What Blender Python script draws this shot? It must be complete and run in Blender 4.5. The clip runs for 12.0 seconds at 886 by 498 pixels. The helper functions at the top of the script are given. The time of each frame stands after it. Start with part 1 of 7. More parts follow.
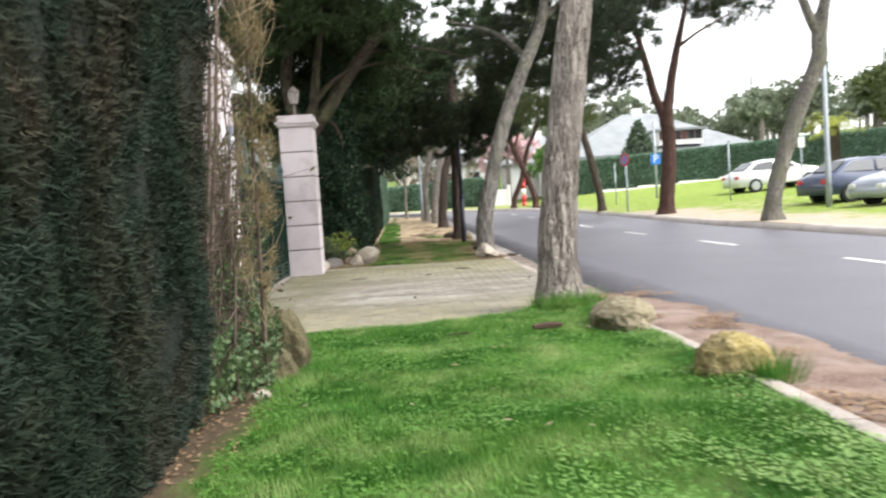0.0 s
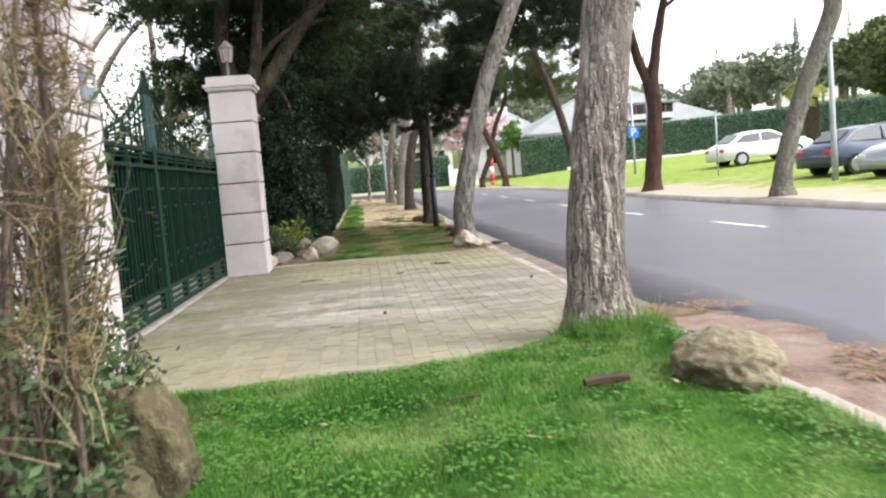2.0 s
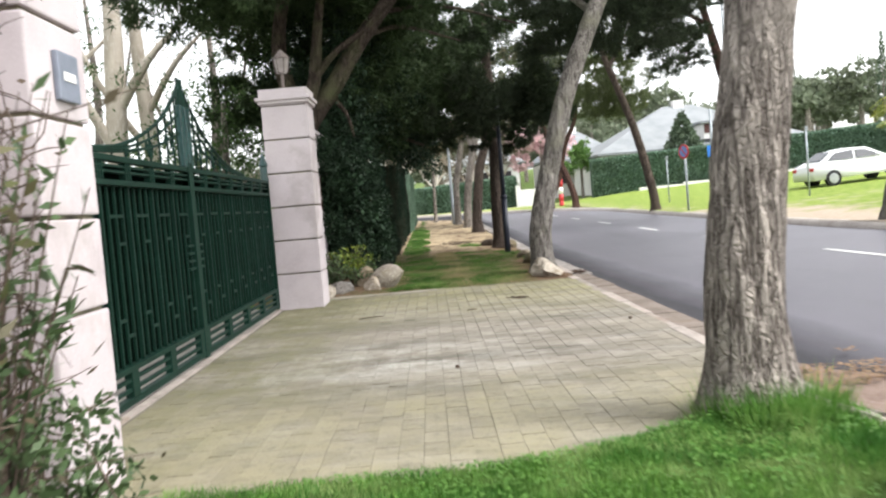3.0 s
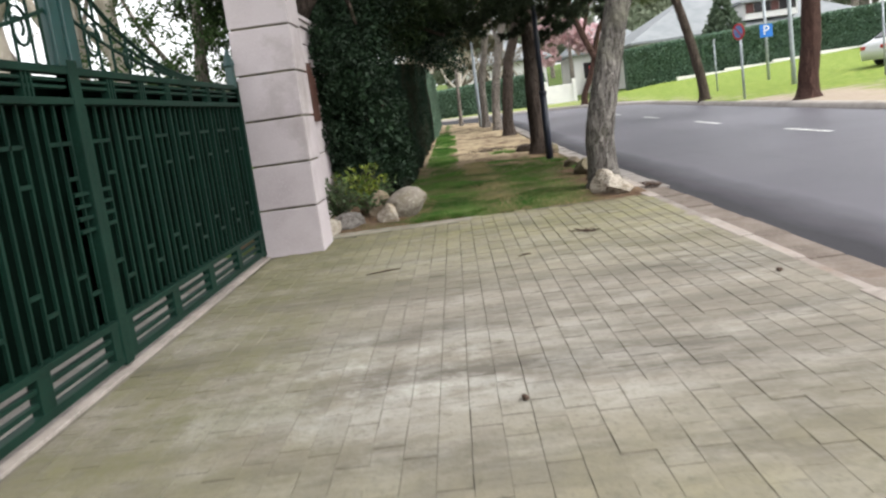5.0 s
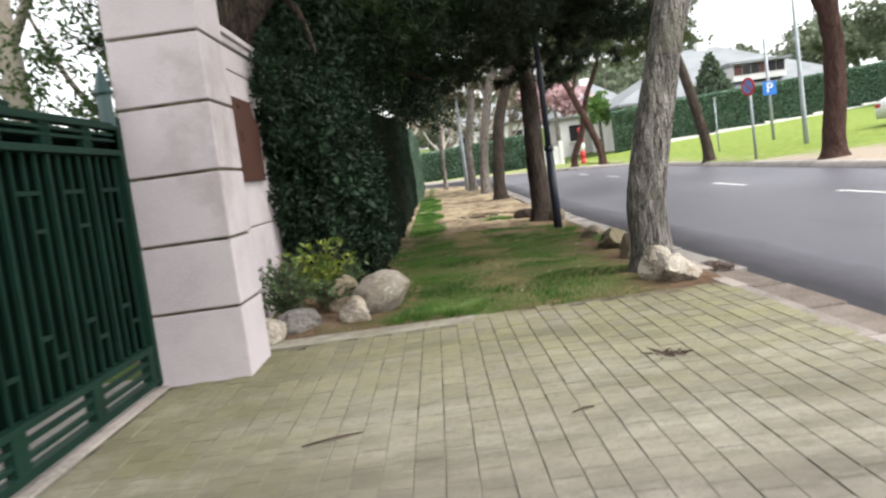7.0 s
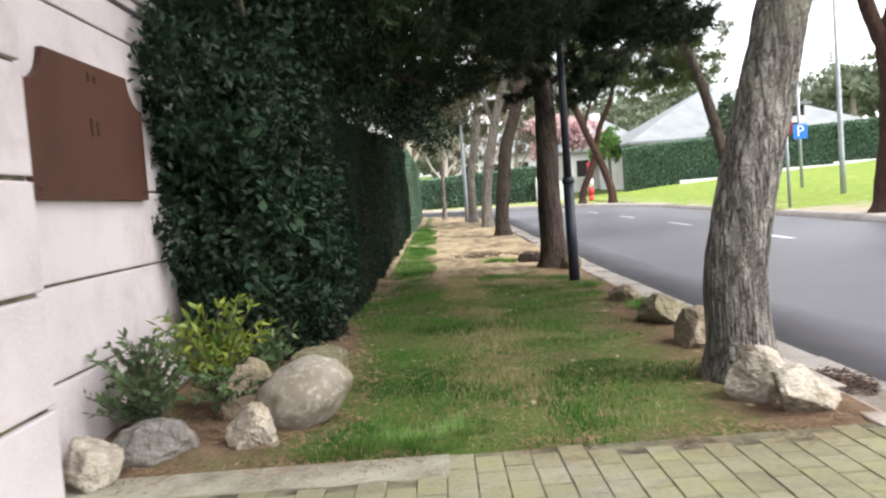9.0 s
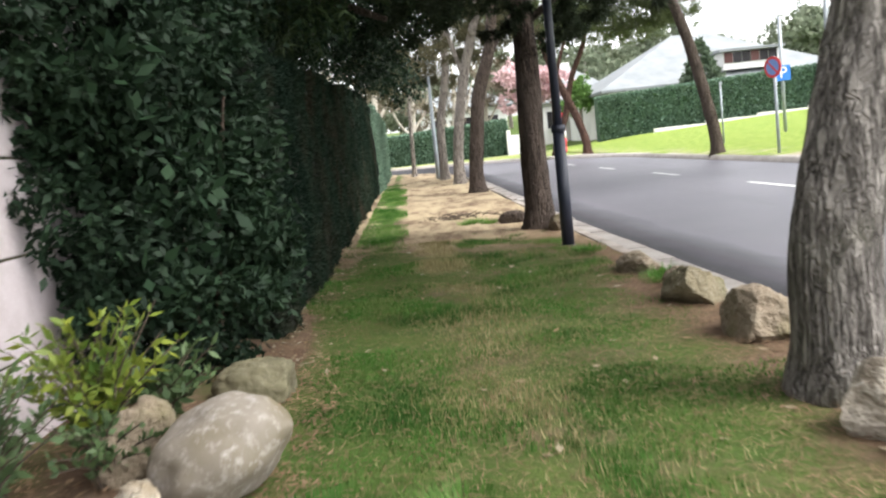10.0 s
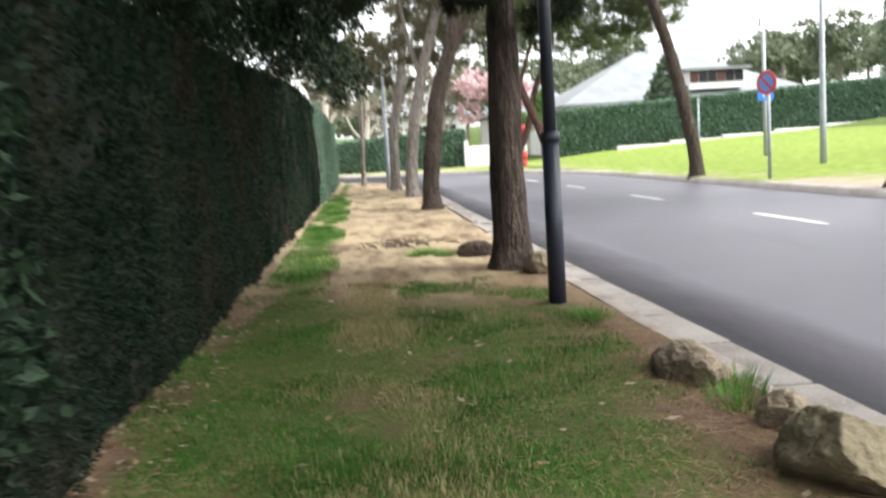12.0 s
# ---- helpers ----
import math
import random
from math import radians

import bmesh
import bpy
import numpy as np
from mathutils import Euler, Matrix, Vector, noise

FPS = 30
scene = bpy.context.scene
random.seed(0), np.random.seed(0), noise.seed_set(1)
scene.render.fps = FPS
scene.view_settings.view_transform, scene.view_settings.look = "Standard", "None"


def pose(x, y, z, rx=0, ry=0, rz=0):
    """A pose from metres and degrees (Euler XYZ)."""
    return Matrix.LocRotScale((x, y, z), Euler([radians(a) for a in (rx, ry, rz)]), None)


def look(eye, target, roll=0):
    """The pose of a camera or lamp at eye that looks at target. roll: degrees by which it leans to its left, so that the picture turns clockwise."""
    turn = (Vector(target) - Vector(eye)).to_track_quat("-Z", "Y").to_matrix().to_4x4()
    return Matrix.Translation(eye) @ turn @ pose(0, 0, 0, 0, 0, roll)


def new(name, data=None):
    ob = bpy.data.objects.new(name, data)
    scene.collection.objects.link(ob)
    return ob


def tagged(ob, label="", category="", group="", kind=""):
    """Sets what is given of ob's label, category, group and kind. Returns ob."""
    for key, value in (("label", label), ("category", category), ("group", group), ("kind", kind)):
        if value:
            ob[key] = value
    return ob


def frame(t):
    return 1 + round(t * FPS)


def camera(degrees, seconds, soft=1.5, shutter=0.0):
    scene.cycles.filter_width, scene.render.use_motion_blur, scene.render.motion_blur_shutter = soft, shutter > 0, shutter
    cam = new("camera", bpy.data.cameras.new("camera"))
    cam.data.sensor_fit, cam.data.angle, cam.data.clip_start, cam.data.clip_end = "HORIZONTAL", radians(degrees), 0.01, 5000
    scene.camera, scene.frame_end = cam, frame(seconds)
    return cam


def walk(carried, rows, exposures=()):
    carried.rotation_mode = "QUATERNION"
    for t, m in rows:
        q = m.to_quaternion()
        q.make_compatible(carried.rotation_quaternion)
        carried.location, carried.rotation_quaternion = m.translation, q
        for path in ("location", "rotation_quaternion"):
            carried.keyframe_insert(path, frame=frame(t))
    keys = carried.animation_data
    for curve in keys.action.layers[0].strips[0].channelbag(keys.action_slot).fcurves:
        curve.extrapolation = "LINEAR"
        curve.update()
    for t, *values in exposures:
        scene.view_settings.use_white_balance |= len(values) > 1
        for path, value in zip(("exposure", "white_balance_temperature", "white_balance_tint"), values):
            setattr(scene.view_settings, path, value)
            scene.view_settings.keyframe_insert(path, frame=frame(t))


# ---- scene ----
cam = camera(55.4, 12.0, soft=2.2, shutter=0.5)
METRES, EYE, TILT, LEAN, TURN = 17.143, 1.2, 0.0, 0.0, -2.7
ROWS = [
    (0.0, 0.0006, 0.0010, 0.0007, -0.18, -3.13, 3.72),
    (0.5, -0.0035, 0.0428, 0.0010, 2.07, -4.26, 2.91),
    (1.0, -0.0071, 0.0863, 0.0016, -1.52, -5.49, 4.63),
    (1.5, -0.0038, 0.1269, 0.0002, -0.04, -6.24, 1.57),
    (2.0, -0.0068, 0.1737, 0.0007, -2.69, -4.67, 4.69),
    (2.5, -0.0084, 0.2133, 0.0015, 1.46, -4.65, 2.74),
    (3.0, -0.0120, 0.2595, 0.0030, 1.75, -2.91, 4.75),
    (5.0, -0.0222, 0.4311, 0.0041, 3.35, -9.29, 7.63),
    (5.5, -0.0230, 0.4712, 0.0041, 4.68, -8.62, 9.26),
    (6.0, -0.0284, 0.5164, 0.0028, 0.21, -5.76, 8.19),
    (6.5, -0.0319, 0.5637, -0.0003, 5.99, -3.34, 8.62),
    (7.0, -0.0367, 0.6088, -0.0005, 2.15, -5.15, 7.72),
    (7.5, -0.0341, 0.6517, 0.0005, 1.58, -1.14, 5.67),
    (9.5, -0.0356, 0.8253, 0.0003, 2.30, -4.91, 4.26),
    (10.0, -0.0384, 0.8709, 0.0005, 0.22, -6.39, 6.08),
    (10.5, -0.0356, 0.9118, 0.0010, 0.46, -5.17, 3.88),
    (11.0, -0.0353, 0.9561, 0.0025, -1.03, -4.14, 5.62),
    (11.5, -0.0317, 0.9972, 0.0035, -0.55, -2.29, 4.53),
    (12.0, -0.0318, 1.0464, 0.0017, -2.78, -6.03, 3.51),
]
walk(cam, [(t, pose(0, 0, EYE, TILT, LEAN, TURN) @ pose(METRES * x, METRES * y, METRES * z, 90 + pitch, roll, yaw)) for t, x, y, z, yaw, pitch, roll in ROWS],
     exposures=[(0.0, 1.88), (3.0, 1.8), (5.0, 1.5), (5.5, 1.7), (6.0, 1.66), (6.5, 1.42), (7.0, 1.7), (7.5, 1.84), (9.5, 1.98), (10.5, 2.1), (11.0, 2.16), (11.5, 2.18), (12.0, 2.04)])

# ---- light: bright overcast sky ----
world = bpy.data.worlds.new("overcast_sky")
scene.world = world
world.use_nodes = True
wn, wl = world.node_tree.nodes, world.node_tree.links
sky = wn.new("ShaderNodeTexSky")
sky.sky_type, sky.sun_disc = "NISHITA", False
sky.sun_elevation, sky.sun_rotation = radians(52), radians(115)
sky.air_density, sky.dust_density, sky.ozone_density = 1.0, 2.5, 1.0
grey = wn.new("ShaderNodeHueSaturation")
grey.inputs["Saturation"].default_value = 0.12
wl.new(sky.outputs[0], grey.inputs["Color"])
wl.new(grey.outputs[0], wn["Background"].inputs["Color"])
wn["Background"].inputs["Strength"].default_value = 0.15
sun = new("sun", bpy.data.lights.new("sun", "SUN"))
sun.data.energy, sun.data.angle, sun.data.color = 0.7, radians(25), (1.0, 0.96, 0.9)
sun.matrix_world = look((0, 0, 30), (-14, 6.5, 10))


# ---- materials ----
def nodes_of(mat):
    mat.use_nodes = True
    return mat.node_tree.nodes, mat.node_tree.links


def mixer(nt, links, a, b, fac, blend="MIX"):
    m = nt.new("ShaderNodeMix")
    m.data_type, m.blend_type = "RGBA", blend
    for sock, val in ((m.inputs[0], fac), (m.inputs[6], a), (m.inputs[7], b)):
        if isinstance(val, (int, float)):
            sock.default_value = val
        elif isinstance(val, tuple):
            sock.default_value = (*val[:3], 1)
        else:
            links.new(val, sock)
    return m.outputs[2]


def noise_tex(nt, links, scale, detail=4.0, stretch=(1, 1, 1), rough=0.55, coord="Object"):
    tc, mp, n = nt.new("ShaderNodeTexCoord"), nt.new("ShaderNodeMapping"), nt.new("ShaderNodeTexNoise")
    mp.inputs["Scale"].default_value = stretch
    n.inputs["Scale"].default_value, n.inputs["Detail"].default_value, n.inputs["Roughness"].default_value = scale, detail, rough
    links.new(tc.outputs[coord], mp.inputs[0])
    links.new(mp.outputs[0], n.inputs["Vector"])
    return n.outputs["Fac"]


def ramp(nt, links, src, lo, hi):
    r = nt.new("ShaderNodeMapRange")
    r.inputs[1].default_value, r.inputs[2].default_value = lo, hi
    links.new(src, r.inputs[0])
    return r.outputs[0]


def surface(name, base, dark, light=None, rough=0.7, scale=3.0, fine=40.0, bump=0.3, dist=0.01, stretch=(1, 1, 1), metal=0.0, stain=None, vary=0.0, spec=0.3, drift=(1, 1, 1)):
    """A surface with blotches, grain, an optional stain colour and relief."""
    mat = bpy.data.materials.new(name)
    nt, links = nodes_of(mat)
    bsdf = nt["Principled BSDF"]
    big = noise_tex(nt, links, scale, 5, stretch)
    small = noise_tex(nt, links, fine, 4, stretch, 0.65)
    col = mixer(nt, links, base, dark, ramp(nt, links, big, 0.42, 0.68))
    if light:
        col = mixer(nt, links, col, light, ramp(nt, links, small, 0.5, 0.75))
    else:
        col = mixer(nt, links, col, dark, ramp(nt, links, small, 0.55, 0.9))
    if stain:
        patch = noise_tex(nt, links, scale * 0.45, 6, drift, 0.7)
        col = mixer(nt, links, col, stain, ramp(nt, links, patch, 0.55, 0.72))
    if vary:
        info = nt.new("ShaderNodeObjectInfo")
        hsv = nt.new("ShaderNodeHueSaturation")
        rr = nt.new("ShaderNodeMapRange")
        rr.inputs[3].default_value, rr.inputs[4].default_value = 1 - vary, 1 + vary
        links.new(info.outputs["Random"], rr.inputs[0])
        links.new(rr.outputs[0], hsv.inputs["Value"])
        links.new(col, hsv.inputs["Color"])
        col = hsv.outputs[0]
    links.new(col, bsdf.inputs["Base Color"])
    bsdf.inputs["Roughness"].default_value, bsdf.inputs["Metallic"].default_value = rough, metal
    bsdf.inputs["Specular IOR Level"].default_value = spec
    if bump:
        b = nt.new("ShaderNodeBump")
        b.inputs["Strength"].default_value, b.inputs["Distance"].default_value = bump, dist
        links.new(small, b.inputs["Height"])
        links.new(b.outputs[0], bsdf.inputs["Normal"])
    return mat


def leafy(name, a, b, c, rough=0.55, spec=0.25, through_light=0.25, patch=1.2, deep=None):
    """Foliage: every leaf its own tint, drifts of tint over the plant, some light through the blade."""
    mat = bpy.data.materials.new(name)
    nt, links = nodes_of(mat)
    bsdf, out = nt["Principled BSDF"], nt["Material Output"]
    geo = nt.new("ShaderNodeNewGeometry")
    drift = noise_tex(nt, links, patch, 3)
    col = mixer(nt, links, a, b, geo.outputs["Random Per Island"])
    col = mixer(nt, links, col, c, ramp(nt, links, drift, 0.45, 0.75))
    if deep:
        col = mixer(nt, links, col, deep, ramp(nt, links, noise_tex(nt, links, patch * 0.55, 4, (1, 1, 1), 0.6), 0.46, 0.60))
    links.new(col, bsdf.inputs["Base Color"])
    bsdf.inputs["Roughness"].default_value = rough
    bsdf.inputs["Specular IOR Level"].default_value = spec
    tl, mx = nt.new("ShaderNodeBsdfTranslucent"), nt.new("ShaderNodeMixShader")
    links.new(col, tl.inputs["Color"])
    mx.inputs[0].default_value = through_light
    links.new(bsdf.outputs[0], mx.inputs[1])
    links.new(tl.outputs[0], mx.inputs[2])
    links.new(mx.outputs[0], out.inputs["Surface"])
    return mat


def bark_material(name, ridge, groove, moss=None):
    mat = bpy.data.materials.new(name)
    nt, links = nodes_of(mat)
    bsdf = nt["Principled BSDF"]
    tc, mp, v = nt.new("ShaderNodeTexCoord"), nt.new("ShaderNodeMapping"), nt.new("ShaderNodeTexVoronoi")
    mp.inputs["Scale"].default_value = (1, 1, 0.13)
    wob = nt.new("ShaderNodeTexNoise")
    wob.inputs["Scale"].default_value = 9
    links.new(tc.outputs["Object"], wob.inputs["Vector"])
    add = nt.new("ShaderNodeVectorMath")
    add.operation = "MULTIPLY_ADD"
    add.inputs[1].default_value = (0.12, 0.12, 0.5)
    links.new(wob.outputs["Color"], add.inputs[0])
    links.new(tc.outputs["Object"], add.inputs[2])
    links.new(add.outputs[0], mp.inputs[0])
    links.new(mp.outputs[0], v.inputs["Vector"])
    v.feature = "DISTANCE_TO_EDGE"
    v.inputs["Scale"].default_value = 30
    plates = ramp(nt, links, v.outputs["Distance"], 0.02, 0.22)
    away = nt.new("ShaderNodeMath")
    away.operation = "SUBTRACT"
    links.new(noise_tex(nt, links, 20, 4, (1, 1, 0.09), 0.6), away.inputs[0])
    away.inputs[1].default_value = 0.5
    size = nt.new("ShaderNodeMath")
    size.operation = "ABSOLUTE"
    links.new(away.outputs[0], size.inputs[0])
    furrow = ramp(nt, links, size.outputs[0], 0.0, 0.07)
    both = nt.new("ShaderNodeMath")
    both.operation = "MULTIPLY_ADD"
    links.new(furrow, both.inputs[0])
    both.inputs[1].default_value = 0.68
    part_plates = nt.new("ShaderNodeMath")
    part_plates.operation = "MULTIPLY"
    links.new(plates, part_plates.inputs[0])
    part_plates.inputs[1].default_value = 0.32
    links.new(part_plates.outputs[0], both.inputs[2])
    crack = both.outputs[0]
    fine = noise_tex(nt, links, 60, 5, (1, 1, 0.35), 0.7)
    col = mixer(nt, links, groove, ridge, crack)
    col = mixer(nt, links, col, tuple(x * 0.5 for x in ridge), ramp(nt, links, fine, 0.52, 0.82))
    big = noise_tex(nt, links, 1.7, 4)
    col = mixer(nt, links, col, moss or tuple(x * 0.75 for x in ridge), ramp(nt, links, big, 0.5, 0.75))
    links.new(col, bsdf.inputs["Base Color"])
    bsdf.inputs["Roughness"].default_value = 0.9
    bsdf.inputs["Specular IOR Level"].default_value = 0.15
    summed = nt.new("ShaderNodeMath")
    summed.operation = "MULTIPLY_ADD"
    links.new(fine, summed.inputs[0])
    summed.inputs[1].default_value = 0.35
    links.new(crack, summed.inputs[2])
    b = nt.new("ShaderNodeBump")
    b.inputs["Strength"].default_value, b.inputs["Distance"].default_value = 1.0, 0.06
    links.new(summed.outputs[0], b.inputs["Height"])
    links.new(b.outputs[0], bsdf.inputs["Normal"])
    return mat


def ground_material(name, grass, grass2, dirt, litter, rules, sand=None):
    """Turf, bare soil and needle litter, told apart by noise and by bands of the plan: rules are (axis, from, to, weight of soil)."""
    mat = bpy.data.materials.new(name)
    nt, links = nodes_of(mat)
    bsdf = nt["Principled BSDF"]
    tc, sep = nt.new("ShaderNodeTexCoord"), nt.new("ShaderNodeSeparateXYZ")
    links.new(tc.outputs["Object"], sep.inputs[0])
    total = nt.new("ShaderNodeMath")
    total.operation = "ADD"
    n1 = noise_tex(nt, links, 1.1, 6, (1, 1, 1), 0.65)
    n2 = noise_tex(nt, links, 26, 5, (1, 1, 1), 0.7)
    links.new(n1, total.inputs[0])
    total.inputs[1].default_value = 0.0
    acc = total.outputs[0]
    for axis, lo, hi, weight in rules:
        r = ramp(nt, links, sep.outputs["XYZ".index(axis)], lo, hi)
        m = nt.new("ShaderNodeMath")
        m.operation = "MULTIPLY_ADD"
        links.new(r, m.inputs[0])
        m.inputs[1].default_value = weight
        links.new(acc, m.inputs[2])
        acc = m.outputs[0]
    jit = nt.new("ShaderNodeMath")
    jit.operation = "MULTIPLY_ADD"
    links.new(n2, jit.inputs[0])
    jit.inputs[1].default_value = 0.35
    links.new(acc, jit.inputs[2])
    soil = ramp(nt, links, jit.outputs[0], 0.68, 0.94)
    g = mixer(nt, links, grass, grass2, ramp(nt, links, noise_tex(nt, links, 3.5, 5), 0.35, 0.7))
    g = mixer(nt, links, g, tuple(x * 0.45 for x in grass), ramp(nt, links, noise_tex(nt, links, 90, 3), 0.45, 0.75))
    d = mixer(nt, links, dirt, litter, ramp(nt, links, noise_tex(nt, links, 7, 6, (1, 1, 1), 0.7), 0.42, 0.62))
    d = mixer(nt, links, d, tuple(x * 0.5 for x in dirt), ramp(nt, links, noise_tex(nt, links, 70, 4), 0.5, 0.8))
    if sand:
        sandy = nt.new("ShaderNodeMath")
        sandy.operation = "MULTIPLY"
        links.new(ramp(nt, links, sep.outputs["XYZ".index(sand[0])], sand[1], sand[2]), sandy.inputs[0])
        links.new(ramp(nt, links, noise_tex(nt, links, 1.3, 6, (1.6, 0.5, 1), 0.7), 0.36, 0.56), sandy.inputs[1])
        d = mixer(nt, links, d, sand[3], sandy.outputs[0])
    links.new(mixer(nt, links, g, d, soil), bsdf.inputs["Base Color"])
    bsdf.inputs["Roughness"].default_value = 0.95
    bsdf.inputs["Specular IOR Level"].default_value = 0.1
    b = nt.new("ShaderNodeBump")
    b.inputs["Strength"].default_value, b.inputs["Distance"].default_value = 0.7, 0.03
    links.new(n2, b.inputs["Height"])
    links.new(b.outputs[0], bsdf.inputs["Normal"])
    return mat


def paver_material():
    """Grey-buff concrete with broad pale and dark drifts, moss towards the far end of the drive."""
    mat = bpy.data.materials.new("mossy_concrete_paver")
    nt, links = nodes_of(mat)
    bsdf = nt["Principled BSDF"]
    geo, sep, info = nt.new("ShaderNodeNewGeometry"), nt.new("ShaderNodeSeparateXYZ"), nt.new("ShaderNodeObjectInfo")
    links.new(geo.outputs["Position"], sep.inputs[0])

    def world_noise(scale, detail, stretch, rough=0.6):
        mp, n = nt.new("ShaderNodeMapping"), nt.new("ShaderNodeTexNoise")
        mp.inputs["Scale"].default_value = stretch
        n.inputs["Scale"].default_value, n.inputs["Detail"].default_value, n.inputs["Roughness"].default_value = scale, detail, rough
        links.new(geo.outputs["Position"], mp.inputs[0])
        links.new(mp.outputs[0], n.inputs["Vector"])
        return n.outputs["Fac"]

    fine = world_noise(45, 5, (1, 1, 1), 0.7)
    col = mixer(nt, links, (0.23, 0.208, 0.172), (0.125, 0.113, 0.095), ramp(nt, links, world_noise(0.8, 8, (0.45, 1.9, 1), 0.68), 0.44, 0.62))
    col = mixer(nt, links, col, (0.085, 0.078, 0.066), ramp(nt, links, world_noise(1.0, 9, (0.28, 2.6, 1), 0.72), 0.56, 0.70))
    spill, spread = nt.new("ShaderNodeVectorMath"), nt.new("ShaderNodeMath")
    spill.operation, spread.operation = "DISTANCE", "MULTIPLY"
    spill.inputs[1].default_value = (-0.62, 11.3, 0.0)
    links.new(geo.outputs["Position"], spill.inputs[0])
    links.new(ramp(nt, links, spill.outputs["Value"], 1.5, 0.1), spread.inputs[0])
    links.new(ramp(nt, links, world_noise(1.7, 9, (1.0, 1.3, 1), 0.75), 0.46, 0.62), spread.inputs[1])
    col = mixer(nt, links, col, (0.44, 0.43, 0.39), spread.outputs[0])
    col = mixer(nt, links, col, (0.34, 0.322, 0.285), ramp(nt, links, world_noise(1.2, 8, (0.55, 1.2, 1), 0.8), 0.48, 0.70))
    moss_n = nt.new("ShaderNodeMath")
    moss_n.operation = "MULTIPLY"
    links.new(ramp(nt, links, sep.outputs[1], 13.0, 16.0), moss_n.inputs[0])
    links.new(ramp(nt, links, world_noise(2.6, 7, (1, 1, 1), 0.75), 0.25, 0.66), moss_n.inputs[1])
    col = mixer(nt, links, col, (0.25, 0.235, 0.128), moss_n.outputs[0])
    gate_moss = nt.new("ShaderNodeMath")
    gate_moss.operation = "MULTIPLY"
    links.new(ramp(nt, links, sep.outputs[0], -0.5, -1.5), gate_moss.inputs[0])
    links.new(ramp(nt, links, world_noise(1.9, 7, (1, 1, 1), 0.75), 0.34, 0.62), gate_moss.inputs[1])
    col = mixer(nt, links, col, (0.155, 0.148, 0.082), gate_moss.outputs[0])
    near_moss = nt.new("ShaderNodeMath")
    near_moss.operation = "MULTIPLY"
    links.new(ramp(nt, links, sep.outputs[1], 11.0, 9.7), near_moss.inputs[0])
    links.new(ramp(nt, links, world_noise(1.6, 7, (1, 1, 1), 0.75), 0.25, 0.65), near_moss.inputs[1])
    col = mixer(nt, links, col, (0.25, 0.228, 0.15), near_moss.outputs[0])
    col = mixer(nt, links, col, (0.13, 0.12, 0.09), ramp(nt, links, world_noise(11, 6, (1, 1, 1), 0.75), 0.52, 0.78))
    col = mixer(nt, links, col, (0.11, 0.10, 0.075), ramp(nt, links, fine, 0.54, 0.8))
    hsv, rr = nt.new("ShaderNodeHueSaturation"), nt.new("ShaderNodeMapRange")
    rr.inputs[3].default_value, rr.inputs[4].default_value = 0.90, 1.08
    links.new(info.outputs["Random"], rr.inputs[0])
    isl = nt.new("ShaderNodeMath")
    isl.operation = "MULTIPLY_ADD"
    links.new(geo.outputs["Random Per Island"], isl.inputs[0])
    isl.inputs[1].default_value = 0.16
    links.new(rr.outputs[0], isl.inputs[2])
    sub = nt.new("ShaderNodeMath")
    sub.operation = "SUBTRACT"
    links.new(isl.outputs[0], sub.inputs[0])
    sub.inputs[1].default_value = 0.08
    links.new(sub.outputs[0], hsv.inputs["Value"])
    links.new(col, hsv.inputs["Color"])
    links.new(hsv.outputs[0], bsdf.inputs["Base Color"])
    bsdf.inputs["Roughness"].default_value, bsdf.inputs["Specular IOR Level"].default_value = 0.9, 0.2
    b = nt.new("ShaderNodeBump")
    b.inputs["Strength"].default_value, b.inputs["Distance"].default_value = 0.5, 0.008
    links.new(fine, b.inputs["Height"])
    links.new(b.outputs[0], bsdf.inputs["Normal"])
    return mat


M_STONE = surface("pale_pinkish_stone", (0.51, 0.455, 0.468), (0.43, 0.375, 0.39), (0.55, 0.50, 0.515), 0.8, 2.2, 60, 0.3, 0.004, stain=(0.36, 0.315, 0.305))
M_GREEN = surface("green_gate_paint", (0.005, 0.024, 0.016), (0.0035, 0.016, 0.011), (0.008, 0.032, 0.022), 0.6, 4, 60, 0.08, 0.002, spec=0.15)
# Dark green sheet, taken near black to hold the shade behind the bars.
M_SHEET = surface("shaded_green_sheet", (0.0012, 0.0055, 0.0035), (0.0008, 0.0035, 0.0022), None, 1.0, 3, 50, 0.1, 0.003, spec=0.03)
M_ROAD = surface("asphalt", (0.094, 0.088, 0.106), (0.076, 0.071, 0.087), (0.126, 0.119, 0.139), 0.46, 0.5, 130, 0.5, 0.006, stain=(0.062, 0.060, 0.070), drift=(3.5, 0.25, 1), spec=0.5)


